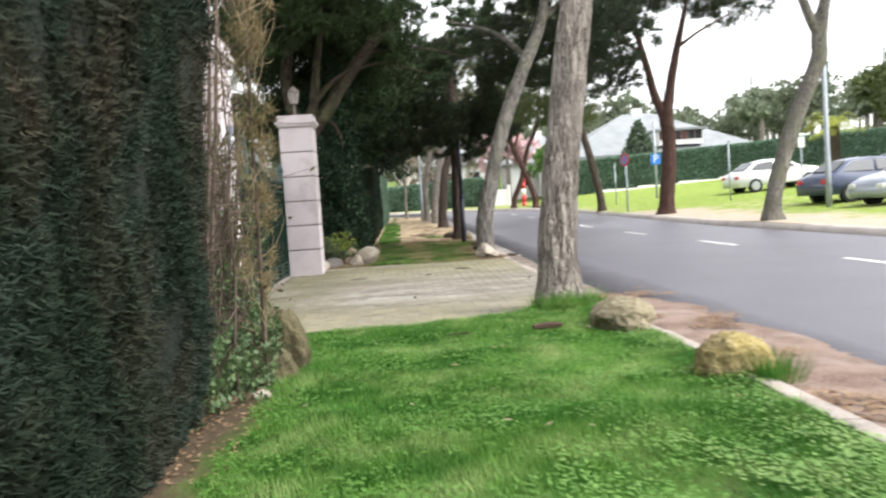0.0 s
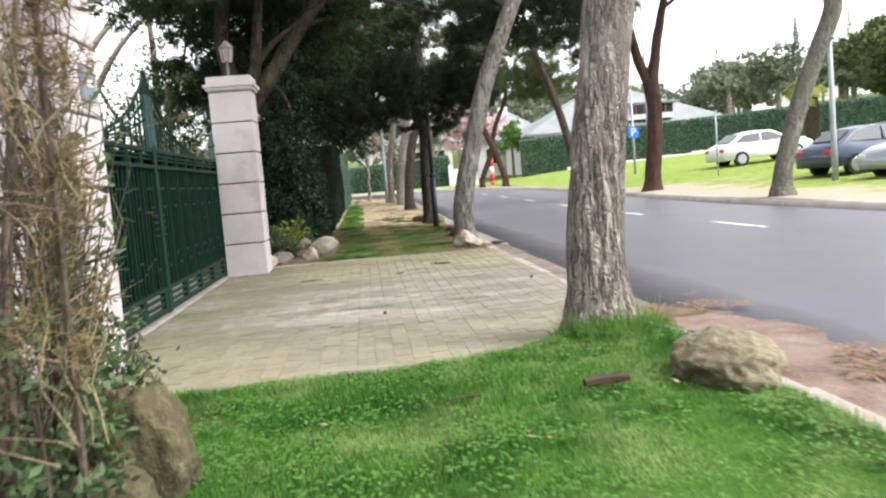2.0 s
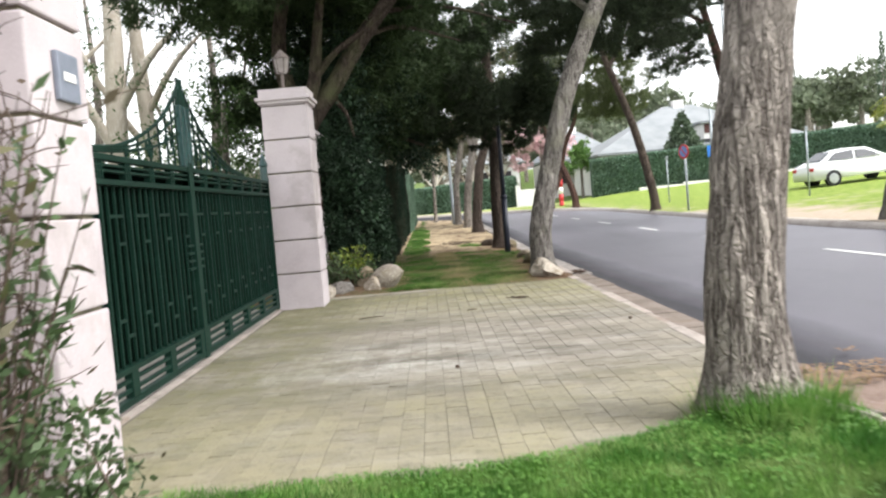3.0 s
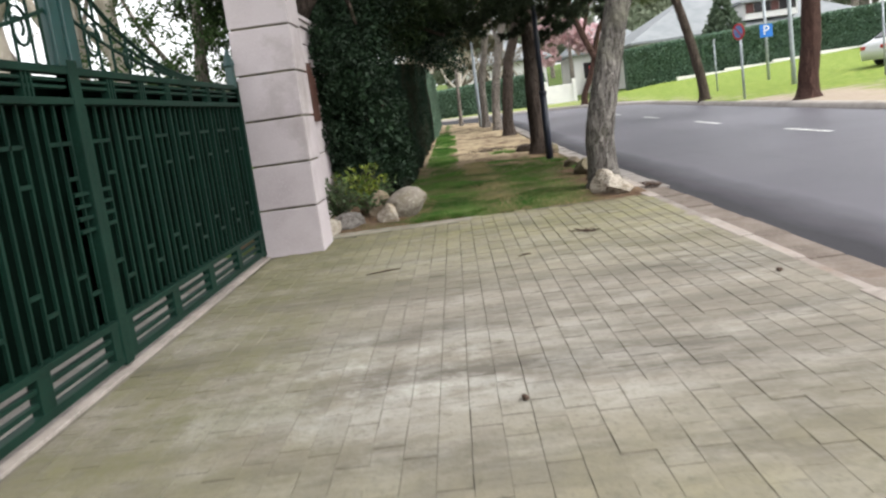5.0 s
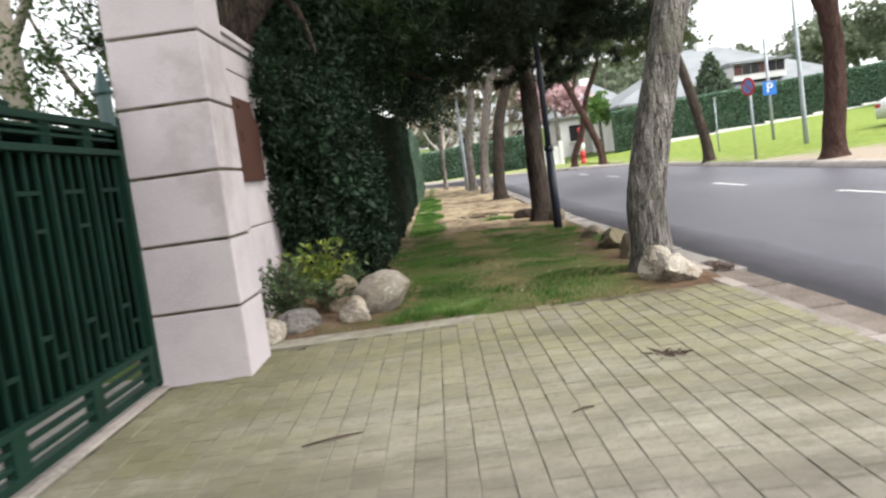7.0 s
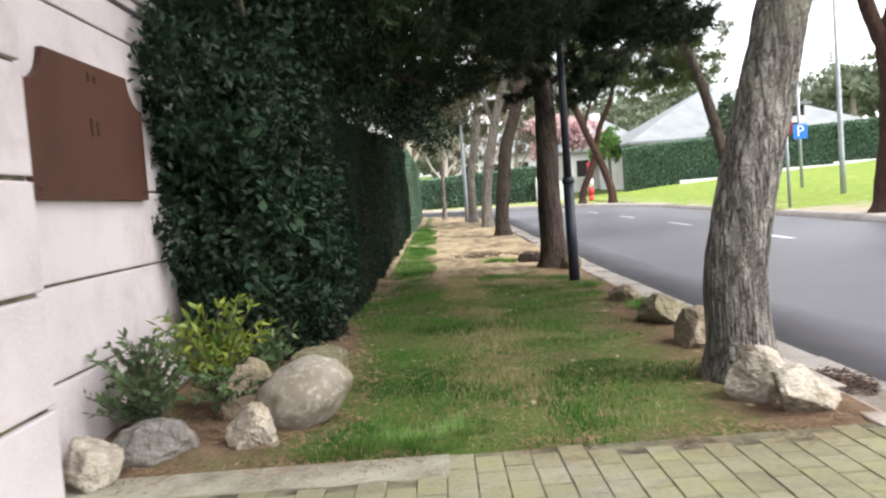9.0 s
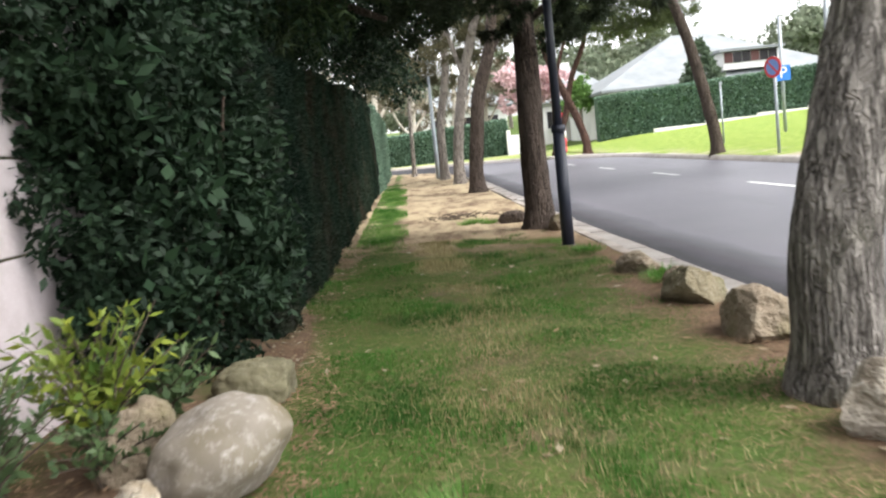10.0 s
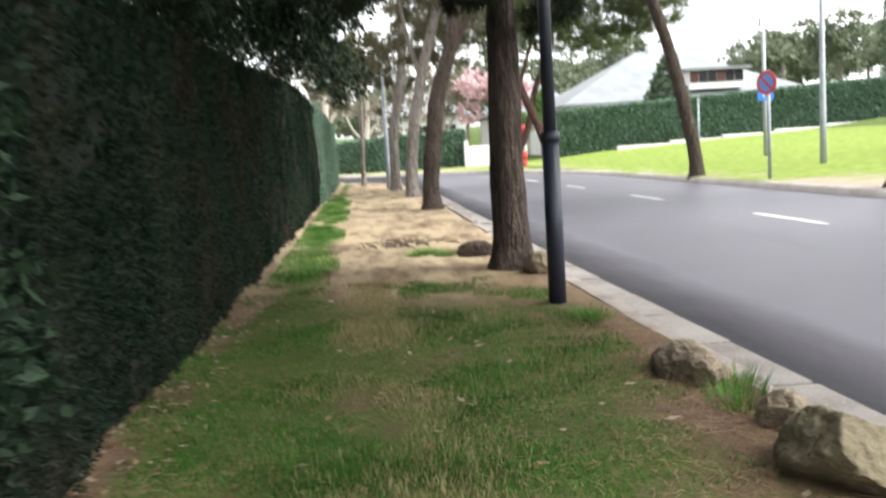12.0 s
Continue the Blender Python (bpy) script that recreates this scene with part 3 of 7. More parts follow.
kerb = thing("kerb", "weathered pale kerb stones with mossy joints", "kerb", (2.1, 10, 0), "", "structure")
y = -5.0
while y < 47:
    length = 0.98
    bm = bmesh.new()
    jx, jz = random.uniform(-0.012, 0.012), random.uniform(-0.012, 0.012)
    drop = -0.02 if 8.6 < y < 17.6 else 0.0
    x0 = 2.06 if y < 17.5 else 2.12 + 0.004 * (y - 17.5)
    box(bm, x0 + jx, y + 0.006, rise(y) - 0.2, x0 + 0.13 + jx, y + length, rise(y) + 0.02 + drop + jz, 0.014)
    part("kerb_stone", bm, M_KERB, kerb)
    y += 1.0
M_GUTTER = surface("dirty_gutter_concrete", (0.20, 0.165, 0.14), (0.11, 0.085, 0.07), (0.27, 0.24, 0.21), 0.92, 2.0, 40, 0.6, 0.01, stain=(0.13, 0.09, 0.065))
M_GUTTERDRY = surface("grey_gutter_concrete", (0.28, 0.26, 0.24), (0.19, 0.165, 0.15), (0.36, 0.34, 0.32), 0.92, 1.6, 40, 0.6, 0.01, stain=(0.11, 0.09, 0.075), vary=0.12)
gutter = thing("gutter", "rough concrete gutter slabs beside the street", "gutter", (2.4, 10, 0), "", "structure")
y = -5.0
while y < 47:
    bm = bmesh.new()
    x0 = 2.2 if y < 17.5 else 2.26 + 0.004 * (y - 17.5)
    jz = random.uniform(-0.008, 0.008)
    box(bm, x0, y + 0.022, rise(y) - 0.2, x0 + 0.27 + random.uniform(-0.01, 0.02), y + 0.985, rise(y) - 0.022 + jz, 0.012)
    part("gutter_slab", bm, M_GUTTER if y < 17.4 else M_GUTTERDRY, gutter)
    y += 1.0

# ---- walls, pillars, gate ----
def pillar(at, courses, step, top, wide, deep, label):
    x0, y0 = at
    p = thing("gate_pillar", label, "pillar", (x0 - wide / 2, y0 + deep / 2, 0), "gate pillars")
    foot = 0.028
    for k in range(courses):
        bm = bmesh.new()
        box(bm, x0 - wide, y0, k * step + (-0.03 if k == 0 else foot + 0.008), x0, y0 + deep, foot + (k + 1) * step - 0.012, 0.012)
        part("stone_course", bm, M_STONE, p)
    bm = bmesh.new()
    box(bm, x0 - wide + 0.025, y0 + 0.025, 0, x0 - 0.025, y0 + deep - 0.025, foot + courses * step, 0)
    part("core", bm, M_JOINT, p)
    z = foot + courses * step
    for grow, h in ((0.0, 0.02), (0.035, 0.045), (0.065, 0.05), (0.02, top - z - 0.115)):
        bm = bmesh.new()
        box(bm, x0 - wide - grow, y0 - grow, z, x0 + grow, y0 + deep + grow, z + h - 0.002, 0.01)
        part("cap_moulding", bm, M_STONE, p)
        z += h
    return p


pillar((-1.555, 16.13), 6, 0.464, 3.04, 0.625, 0.66, "tall pale pinkish stone gate pillar with moulded cap")
near = pillar((-1.60, 8.0), 6, 0.438, 2.9, 0.62, 0.60, "pale stone gate pillar with small grey plate beside climbers")
bm = bmesh.new()
box(bm, -1.598, 8.23, 1.86, -1.57, 8.45, 2.08, 0.008)
plate_ob = part("enamel_plate", bm, surface("grey_enamel", (0.20, 0.22, 0.27), (0.15, 0.17, 0.21), None, 0.4, 8, 50, 0.05, 0.002), near, "small grey enamel plate")
bm = bmesh.new()
box(bm, -1.57, 8.28, 1.95, -1.566, 8.40, 1.99, 0)
part("plate_bar", bm, M_WALL, plate_ob)


def stone_wall(name, y0, y1, top, label, face=-1.88):
    w = thing(name, label, "wall", (-2.0, y0, 0), "", "structure")
    step = 0.473
    z, k = 0.0, 0
    while z < top - 0.2:
        h = min(step, top - 0.12 - z)
        bm = bmesh.new()
        box(bm, -2.12, y0, z, face, y1, z + h - 0.014, 0.01)
        part("stone_course", bm, M_STONE, w)
        z += h
    bm = bmesh.new()
    box(bm, -2.10, y0 + 0.01, 0, face - 0.02, y1 - 0.01, top - 0.13, 0)
    part("core", bm, M_JOINT, w)
    for grow, a, b in ((0.03, top - 0.12, top - 0.06), (0.06, top - 0.058, top)):
        bm = bmesh.new()
        box(bm, -2.12 - grow, y0, a, face + grow, y1, b, 0.012)
        part("coping", bm, M_STONE, w)
    return w


stone_wall("wall_far", 16.81, 23.5, 2.70, "pale coursed stone garden wall with coping", -1.84)
stone_wall("wall_near", -4.0, 7.92, 2.75, "pale coursed stone garden wall behind dry climbers")

plaque = thing("wall_plaque", "large rust brown steel plaque with shouldered top", "plaque", (-1.85, 18.05, 1.7))
bm = bmesh.new()
outline = [(17.30, 1.355), (18.84, 1.355), (18.84, 1.92)]
outline += [(18.84 - 0.22 * math.sin(a) * 1.0, 1.92 + 0.18 * (1 - math.cos(a))) for a in frange(0.2, math.pi / 2, 5)]
outline += [(17.52 - 0.22 * (1 - math.sin(a)), 1.92 + 0.18 * (1 - math.cos(a))) for a in frange(math.pi / 2, 0.2, 5)]
outline += [(17.30, 1.92)]
fs = bm.faces.new([bm.verts.new((-1.828, a, b)) for a, b in outline])
ext = bmesh.ops.extrude_face_region(bm, geom=[fs])
for v in ext["geom"]:
    if isinstance(v, bmesh.types.BMVert):
        v.co.x += 0.03
rust = part("plate", bm, M_RUST, plaque)
M_RELIEF = surface("dark_relief", (0.036, 0.015, 0.011), (0.028, 0.012, 0.008))
for y0, z0, h in ((18.02, 1.70, 0.10), (18.10, 1.71, 0.08), (18.03, 2.0, 0.05), (18.11, 2.0, 0.04)):
    bm = bmesh.new()
    box(bm, -1.797, y0, z0, -1.794, y0 + 0.03, z0 + h, 0)
    part("raised_bar", bm, M_RELIEF, rust)
for y0 in (17.36, 18.76):
    bm = bmesh.new()
    bmesh.ops.create_uvsphere(bm, u_segments=8, v_segments=6, radius=0.014, matrix=Matrix.Translation((-1.796, y0, 1.41)))
    part("bolt", bm, M_RUST, rust)

GX = -2.2
M_PLATE = surface("glossy_green_iron", (0.012, 0.05, 0.048), (0.008, 0.036, 0.034), None, 0.3, 4, 60, 0.05, 0.002, spec=0.6)
gate_y = (8.55, 12.32, 16.12)
for leaf, (a, b) in enumerate(((gate_y[0], gate_y[1]), (gate_y[1], gate_y[2]))):
    g = thing("iron_gate", "dark green iron gate leaf with slender bars and solid backing sheet", "gate", (GX, (a + b) / 2, 0), "gate leaves")
    for nm, z0, z1, th in (("top_rail", 1.755, 1.80, 0.035), ("slat", 1.715, 1.735, 0.02), ("slat", 1.675, 1.695, 0.02), ("upper_rail", 1.585, 1.625, 0.035), ("lower_rail", 0.27, 0.31, 0.035), ("slat", 0.20, 0.225, 0.02), ("slat", 0.13, 0.155, 0.02), ("bottom_rail", 0.045, 0.09, 0.035)):
        bm = bmesh.new()
        box(bm, GX - th, a + 0.04, z0, GX + th, b - 0.04, z1, 0.006)
        part(nm, bm, M_GREEN, g)
    for y0 in (a + 0.03, b - 0.03):
        bm = bmesh.new()
        box(bm, GX - 0.04, y0 - 0.035, 0.03, GX + 0.04, y0 + 0.035, 1.84, 0.008)
        part("stile", bm, M_GREEN, g)
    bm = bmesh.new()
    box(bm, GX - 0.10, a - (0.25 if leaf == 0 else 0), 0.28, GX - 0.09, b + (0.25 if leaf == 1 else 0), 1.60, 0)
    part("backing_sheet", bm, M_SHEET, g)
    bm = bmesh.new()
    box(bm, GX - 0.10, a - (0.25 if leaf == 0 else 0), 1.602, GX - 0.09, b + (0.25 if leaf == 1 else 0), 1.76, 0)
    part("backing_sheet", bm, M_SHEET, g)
    n = 28
    for k in range(1, n):
        y0 = a + (b - a) * k / n
        bm = bmesh.new()
        w = 0.014 if k % 4 == 0 else 0.009
        box(bm, GX - w, y0 - w, 0.30, GX + w, y0 + w, 1.59, 0)
        part("bar", bm, M_GREEN, g)
    for k in range(1, n - 1):
        for z0 in ((1.36, 0.62) if k % 4 == 1 else (1.36, 1.16, 0.50) if k % 4 == 2 else ()):
            y0 = a + (b - a) * (k + 0.5) / n
            bm = bmesh.new()
            box(bm, GX - 0.009, y0 - (b - a) / n / 2, z0, GX + 0.009, y0 + (b - a) / n / 2, z0 + 0.022, 0)
            part("link", bm, M_GREEN, g)
    for k in range(5):
        y0 = a + 0.10 + (b - a - 0.2) * k / 4
        bm = bmesh.new()
        box(bm, GX - 0.03, y0 - 0.07, 0.085, GX + 0.03, y0 + 0.07, 0.275, 0.006)
        part("bottom_block", bm, M_GREEN, g)
    for k in range(0, n + 1, 4):
        for dy in (-0.045, 0.0, 0.045):
            y0 = min(max(a + (b - a) * k / n + dy, a + 0.08), b - 0.08)
            bm = bmesh.new()
            box(bm, GX - 0.024, y0 - 0.010, 1.62, GX + 0.026, y0 + 0.010, 1.76, 0)
            part("band_bar", bm, M_GREEN, g)
    for dy in (0.10, 0.2):
        y0 = (b - dy) if leaf == 0 else (a + dy)
        for z0 in (0.86, 0.93, 1.0, 1.07):
            bm = bmesh.new()
            box(bm, GX - 0.012, y0 - 0.05, z0, GX + 0.02, y0 + 0.05, z0 + 0.02, 0)
            part("link", bm, M_GREEN, g)
    # scrolled crest, rising to the meeting stile
    m, e = (b, a) if leaf == 0 else (a, b)
    sgn = 1 if e > m else -1
    curve = [(GX, m + sgn * 0.06, 2.55), (GX, m + sgn * 0.25, 2.40), (GX, m + sgn * 0.8, 2.12), (GX, m + sgn * 1.6, 1.90), (GX, m + sgn * 2.4, 1.82)]
    sp = smooth_path(curve, 24)
    bm = bmesh.new()
    tube(bm, sp, [0.016] * 24, 6)
    part("crest_arch", bm, M_GREEN, g)
    for k in range(3, 22, 2):
        bm = bmesh.new()
        tube(bm, [(GX, sp[k][1], 1.79), (GX, sp[k][1], sp[k][2])], [0.010, 0.010], 5)
        part("crest_bar", bm, M_GREEN, g)
    for lift in (0.72, 0.46):
        inner_arch = [(GX, p[1], 1.80 + (p[2] - 1.80) * lift) for p in sp[1:]]
        bm = bmesh.new()
        tube(bm, inner_arch, [0.012] * 23, 5)
        part("crest_arch", bm, M_GREEN, g)
    bm = bmesh.new()
    box(bm, GX - 0.02, m + sgn * 0.02, 1.80, GX + 0.035, m + sgn * 0.15, 2.36, 0.01)
    part("crest_plate", bm, M_PLATE, g, "glossy blue-green crest plate")
    bm = bmesh.new()
    tube(bm, [(GX, e - sgn * 0.10, 1.78), (GX, e - sgn * 0.10, 1.98), (GX, e - sgn * 0.10, 2.0), (GX, e - sgn * 0.10, 2.16)], [0.05, 0.05, 0.065, 0.012], 8)
    part("finial", bm, M_PLATE, g)
    for cy, cz, r in ((m + sgn * 0.45, 1.98, 0.13), (m + sgn * 1.0, 1.90, 0.09), (m + sgn * 1.55, 1.86, 0.06)):
        bm = bmesh.new()
        spiral = [(GX, cy + sgn * r * (1 - k / 34) * math.cos(k * 0.42), cz + r * (1 - k / 34) * math.sin(k * 0.42)) for k in range(26)]
        tube(bm, spiral, [0.010] * 26, 5)
        part("scroll", bm, M_GREEN, g)
    bm = bmesh.new()
    tube(bm, [(GX, m + sgn * 0.05, 1.8), (GX, m + sgn * 0.05, 2.62)], [0.022, 0.016], 8)
    part("crest_post", bm, M_GREEN, g)
bm = bmesh.new()
box(bm, -14.0, 8.2, -0.2, GX - 0.12, 16.6, -0.01)
tagged(part("inner_drive", bm, M_KERB), "pale concrete drive behind the gate", "driveway", "", "structure")
bm = bmesh.new()
box(bm, GX - 0.06, 8.55, -0.06, GX + 0.075, 16.13, 0.012, 0.006)
tagged(part("threshold", bm, M_KERB), "pale stone strip under the gate", "threshold", "", "structure")


# ---- trees ----
def trunk(bm, pts, seg=28, rings=70, wobble=0.10, seed=0.0):
    """pts: (x, y, z, radius) up the trunk."""
    sp = smooth_path(pts, rings)
    tube(bm, [p[:3] for p in sp], [max(0.01, p[3]) for p in sp], seg, wobble, True, seed)


def flared(x, y, z, r, rest):
    """Trunk points with a root flare at the foot."""
    return [(x, y, z - 0.25, r * 1.75), (x, y, z + 0.02, r * 1.38), (x + (rest[0][0] - x) * 0.12, y, z + 0.22, r * 1.1), *rest]


def tree(name, label, stem, limbs, blobs, bark, leaf_mat, density, length=0.13, width=0.006, per=7, seed=1, seg=28, rings=70, group="", kind_leaf="needle", category="pine tree"):
    t = thing(name, label, category, (stem[0][0], stem[0][1], stem[0][2] + 0.2), group)
    bm = bmesh.new()
    trunk(bm, stem, seg, rings, 0.10, seed)
    part("trunk", bm, bark, t, "", True)
    for k, l in enumerate(limbs):
        bm = bmesh.new()
        trunk(bm, l, 10, 26, 0.12, seed + k)
        part("limb", bm, bark, t, "", True)
    if blobs:
        rng = np.random.default_rng(seed)
        pts, outs = blob_points(rng, blobs, density)
        if kind_leaf == "needle":
            me = needles_mesh("crown", pts, rng, length, width, per, outs * 0.4)
        else:
            me = leaves_mesh("crown", pts, rng, length, width, -0.3, outs * 0.5)
        mesh_object("crown", me, leaf_mat, t)
    return t


def scatter_blobs(seed, n, lo, hi, r0, r1, flat=0.65):
    rng = random.Random(seed)
    res = []
    for _ in range(n):
        r = rng.uniform(r0, r1)
        res.append((rng.uniform(lo[0], hi[0]), rng.uniform(lo[1], hi[1]), rng.uniform(lo[2], hi[2]), r * rng.uniform(0.8, 1.3), r * rng.uniform(0.8, 1.3), r * flat))
    return res


M_OLIVEBROWN = leafy("olive_brown_sprays", (0.10, 0.095, 0.055), (0.16, 0.14, 0.09), (0.075, 0.085, 0.045), 0.8, 0.1, 0.25, 0.5)
# pine rooted in the near lawn, at the drive's corner
tree("pine_tree", "mature pine with deeply furrowed grey bark in lawn", flared(1.645, 8.92, 0.10, 0.205, [(1.645, 8.92, 0.7, 0.208), (1.75, 8.92, 1.6, 0.192), (1.885, 8.92, 2.55, 0.178), (2.03, 8.95, 3.45, 0.165), (2.2, 9.2, 5.2, 0.15), (2.25, 9.5, 7.0, 0.10)]),
     [[(2.25, 9.6, 4.6, 0.09), (3.0, 9.9, 5.6, 0.07), (4.0, 10.4, 6.2, 0.03)], [(2.28, 9.6, 5.2, 0.08), (1.4, 9.9, 6.1, 0.06), (0.4, 10.2, 6.6, 0.03)]],
     # crown out of view, spread wide to shade the drive and gate
     scatter_blobs(3, 36, (-2.8, 6.5, 6.4), (4.4, 13.5, 8.2), 0.9, 1.4), M_BARK, M_NEEDLE, 90, seed=3, seg=56, rings=170)
lawn_pine = bpy.data.objects["pine_tree"]
for pts_, r0 in (([(1.78, 8.86, 0.10), (1.95, 8.62, 0.07), (2.04, 8.40, 0.05), (2.10, 8.1, 0.0)], 0.055), ([(1.80, 8.98, 0.10), (1.98, 8.92, 0.04), (2.2, 8.75, -0.01), (2.42, 8.6, -0.06)], 0.05), ([(1.52, 8.80, 0.10), (1.42, 8.66, 0.05), (1.34, 8.52, -0.02)], 0.05)):
    bm = bmesh.new()
    sp_ = smooth_path(pts_, 12)
    tube(bm, sp_, [r0 * (1 - 0.055 * k) for k in range(12)], 9, 0.2)
    part("root", bm, M_BARK, lawn_pine, "", True)
# leaning pine at the far corner of the drive, white stones at its foot
tree("pine_tree", "leaning mossy grey pine beside white stones", flared(1.81, 18.42, 0.02, 0.18, [(1.81, 18.42, 0.6, 0.185), (1.88, 18.42, 1.05, 0.173), (2.07, 18.42, 1.80, 0.164), (2.24, 18.42, 2.42, 0.158), (2.41, 18.42, 2.94, 0.154), (2.87, 18.5, 4.0, 0.145), (3.40, 18.9, 5.1, 0.12), (3.7, 19.1, 6.5, 0.08)]),
     [[(3.1, 19, 4.3, 0.07), (2.4, 19.4, 5.0, 0.05), (1.4, 19.8, 5.4, 0.02)], [(3.5, 19, 5.2, 0.07), (4.4, 19.6, 5.9, 0.05), (5.4, 20.0, 6.1, 0.02)]],
     # first blobs: unseen crown added over the drive's far end for shade
     scatter_blobs(4, 34, (-2.4, 14.0, 6.2), (5.4, 21.0, 8.0), 0.8, 1.3) + scatter_blobs(28, 70, (2.5, 19.2, 4.1), (5.8, 23.5, 6.0), 0.4, 0.75), M_BARKMOSS, M_NEEDLE, 135, 0.14, 0.009, seed=4, seg=48, rings=130)
# pine beside the lamp post
tree("pine_tree", "dark upright pine beside the lamp post", flared(1.84, 26.87, 0.0, 0.20, [(1.84, 26.87, 0.6, 0.195), (1.84, 26.87, 1.5, 0.175), (1.87, 26.95, 2.6, 0.16), (1.85, 27.0, 4.2, 0.14), (1.8, 27, 6.5, 0.08)]),
     [[(1.9, 27, 2.9, 0.06), (2.6, 26.6, 3.3, 0.045), (3.4, 26.0, 3.2, 0.02)], [(1.9, 27, 3.1, 0.06), (1.2, 26.3, 3.5, 0.045), (0.6, 25.6, 3.3, 0.02)]],
     scatter_blobs(5, 26, (0.7, 22.8, 3.05), (2.9, 26.6, 4.0), 0.35, 0.62, 0.7) + scatter_blobs(27, 16, (0.3, 22.6, 2.75), (3.3, 26.8, 3.3), 0.2, 0.4, 0.8) + scatter_blobs(6, 14, (0.4, 23.0, 4.2), (3.6, 28.5, 6.6), 0.35, 0.7),
     M_BARKDARK, M_NEEDLE, 300, 0.14, 0.010, seed=5, seg=40, rings=90)
# next pines along the kerb
tree("pine_tree", "slightly leaning dark pine on bare earth verge", flared(1.815, 36.85, 0.12, 0.20, [(1.815, 36.85, 0.8, 0.19), (1.94, 36.8, 1.8, 0.18), (2.08, 36.8, 2.7, 0.17), (2.5, 36.8, 4.0, 0.15), (2.7, 36.9, 6.2, 0.11), (2.7, 37, 8.5, 0.06)]),
     [[(2.3, 36.8, 3.3, 0.07), (2.9, 36.8, 4.3, 0.05), (3.6, 36.9, 5.2, 0.03)]], scatter_blobs(7, 16, (0.8, 35.4, 6.0), (4.6, 39, 8.4), 0.8, 1.2), M_BARKDARK, M_NEEDLE, 70, seed=7)
tree("pine_tree", "pale brown pine further along the verge", flared(1.75, 43.0, 0.19, 0.19, [(1.75, 43, 0.9, 0.18), (1.9, 43, 2.2, 0.17), (2.3, 43, 4.0, 0.16), (2.9, 43, 6.2, 0.13), (3.0, 43, 9.0, 0.06)]),
     [[(2.2, 43, 3.6, 0.08), (1.8, 43, 5.2, 0.06), (1.6, 43, 7, 0.03)]], scatter_blobs(8, 26, (0.2, 41.5, 4.6), (4.4, 46, 9), 0.7, 1.2), M_BARK, M_OLIVEBROWN, 60, 0.2, 0.018, seed=8)
tree("pine_tree", "pale brown pine further along the verge", flared(1.45, 47.5, 0.24, 0.18, [(1.45, 47.5, 0.9, 0.17), (1.5, 47.5, 2.4, 0.16), (1.9, 47.5, 4.6, 0.14), (2.0, 47.5, 8.0, 0.07)]),
     [], scatter_blobs(9, 28, (-0.8, 46, 4.0), (3.6, 51, 9), 0.7, 1.3), M_BARK, M_OLIVEBROWN, 60, 0.2, 0.018, seed=9)
tree("pine_tree", "slender young tree near the bend", flared(0.35, 54.0, 0.3, 0.11, [(0.35, 54, 1.0, 0.10), (0.4, 54, 2.6, 0.09), (0.5, 54, 5.0, 0.06)]),
     [], scatter_blobs(10, 16, (-1.6, 53, 3.4), (2.0, 56, 7.0), 0.6, 1.1), M_BARK, M_OLIVEBROWN, 60, 0.2, 0.018, seed=10)

# pines across the street
tree("pine_tree", "slim leaning pine at the street's far edge", flared(10.15, 42.2, 0.24, 0.21, [(10.1, 42.2, 0.9, 0.20), (9.9, 42.2, 2.0, 0.19), (9.65, 42.2, 3.1, 0.18), (9.3, 42.2, 4.4, 0.165), (8.75, 42.2, 6.0, 0.15), (8.3, 42.2, 7.3, 0.13), (8.0, 42.3, 9.0, 0.07)]),
     [[(8.5, 42.2, 6.8, 0.09), (9.4, 42.4, 8.2, 0.06), (10.4, 42.6, 9.2, 0.03)]], scatter_blobs(11, 22, (5.6, 40.4, 8.6), (11.0, 44, 10.8), 0.8, 1.3) + scatter_blobs(29, 46, (5.2, 43, 4.9), (10.4, 47, 8.2), 0.6, 1.1), M_BARKDARK, M_NEEDLE2, 80, 0.16, 0.012, seed=11)
tree("pine_tree", "forked reddish pine on the grass bank", flared(10.5, 33.0, 0.2, 0.30, [(10.55, 33, 0.9, 0.29), (10.68, 33, 2.0, 0.275), (10.74, 33, 3.2, 0.265), (10.68, 33, 4.05, 0.27), (10.85, 33, 4.85, 0.19), (11.0, 33, 5.7, 0.17), (11.4, 33, 7.3, 0.12), (11.8, 33, 8.8, 0.07)]),
     [[(10.62, 33, 3.95, 0.2), (10.27, 33, 4.85, 0.18), (10.05, 33, 5.8, 0.15), (9.6, 33, 7.6, 0.11), (9.3, 33, 8.6, 0.05)], [(10.0, 33, 6.5, 0.09), (9.0, 33.3, 7.2, 0.06), (8.2, 33.5, 7.6, 0.03)], [(11.1, 33, 6.6, 0.08), (12.2, 33, 7.3, 0.05), (13.4, 33, 7.9, 0.03)]],
     scatter_blobs(12, 24, (7.2, 31.6, 5.2), (9.6, 34.6, 7.4), 0.45, 0.8) + scatter_blobs(13, 40, (7.6, 30.6, 7.8), (14.6, 36, 10.2), 0.8, 1.3), M_BARKRED, M_NEEDLE, 150, 0.15, 0.009, seed=12, seg=36, rings=90)
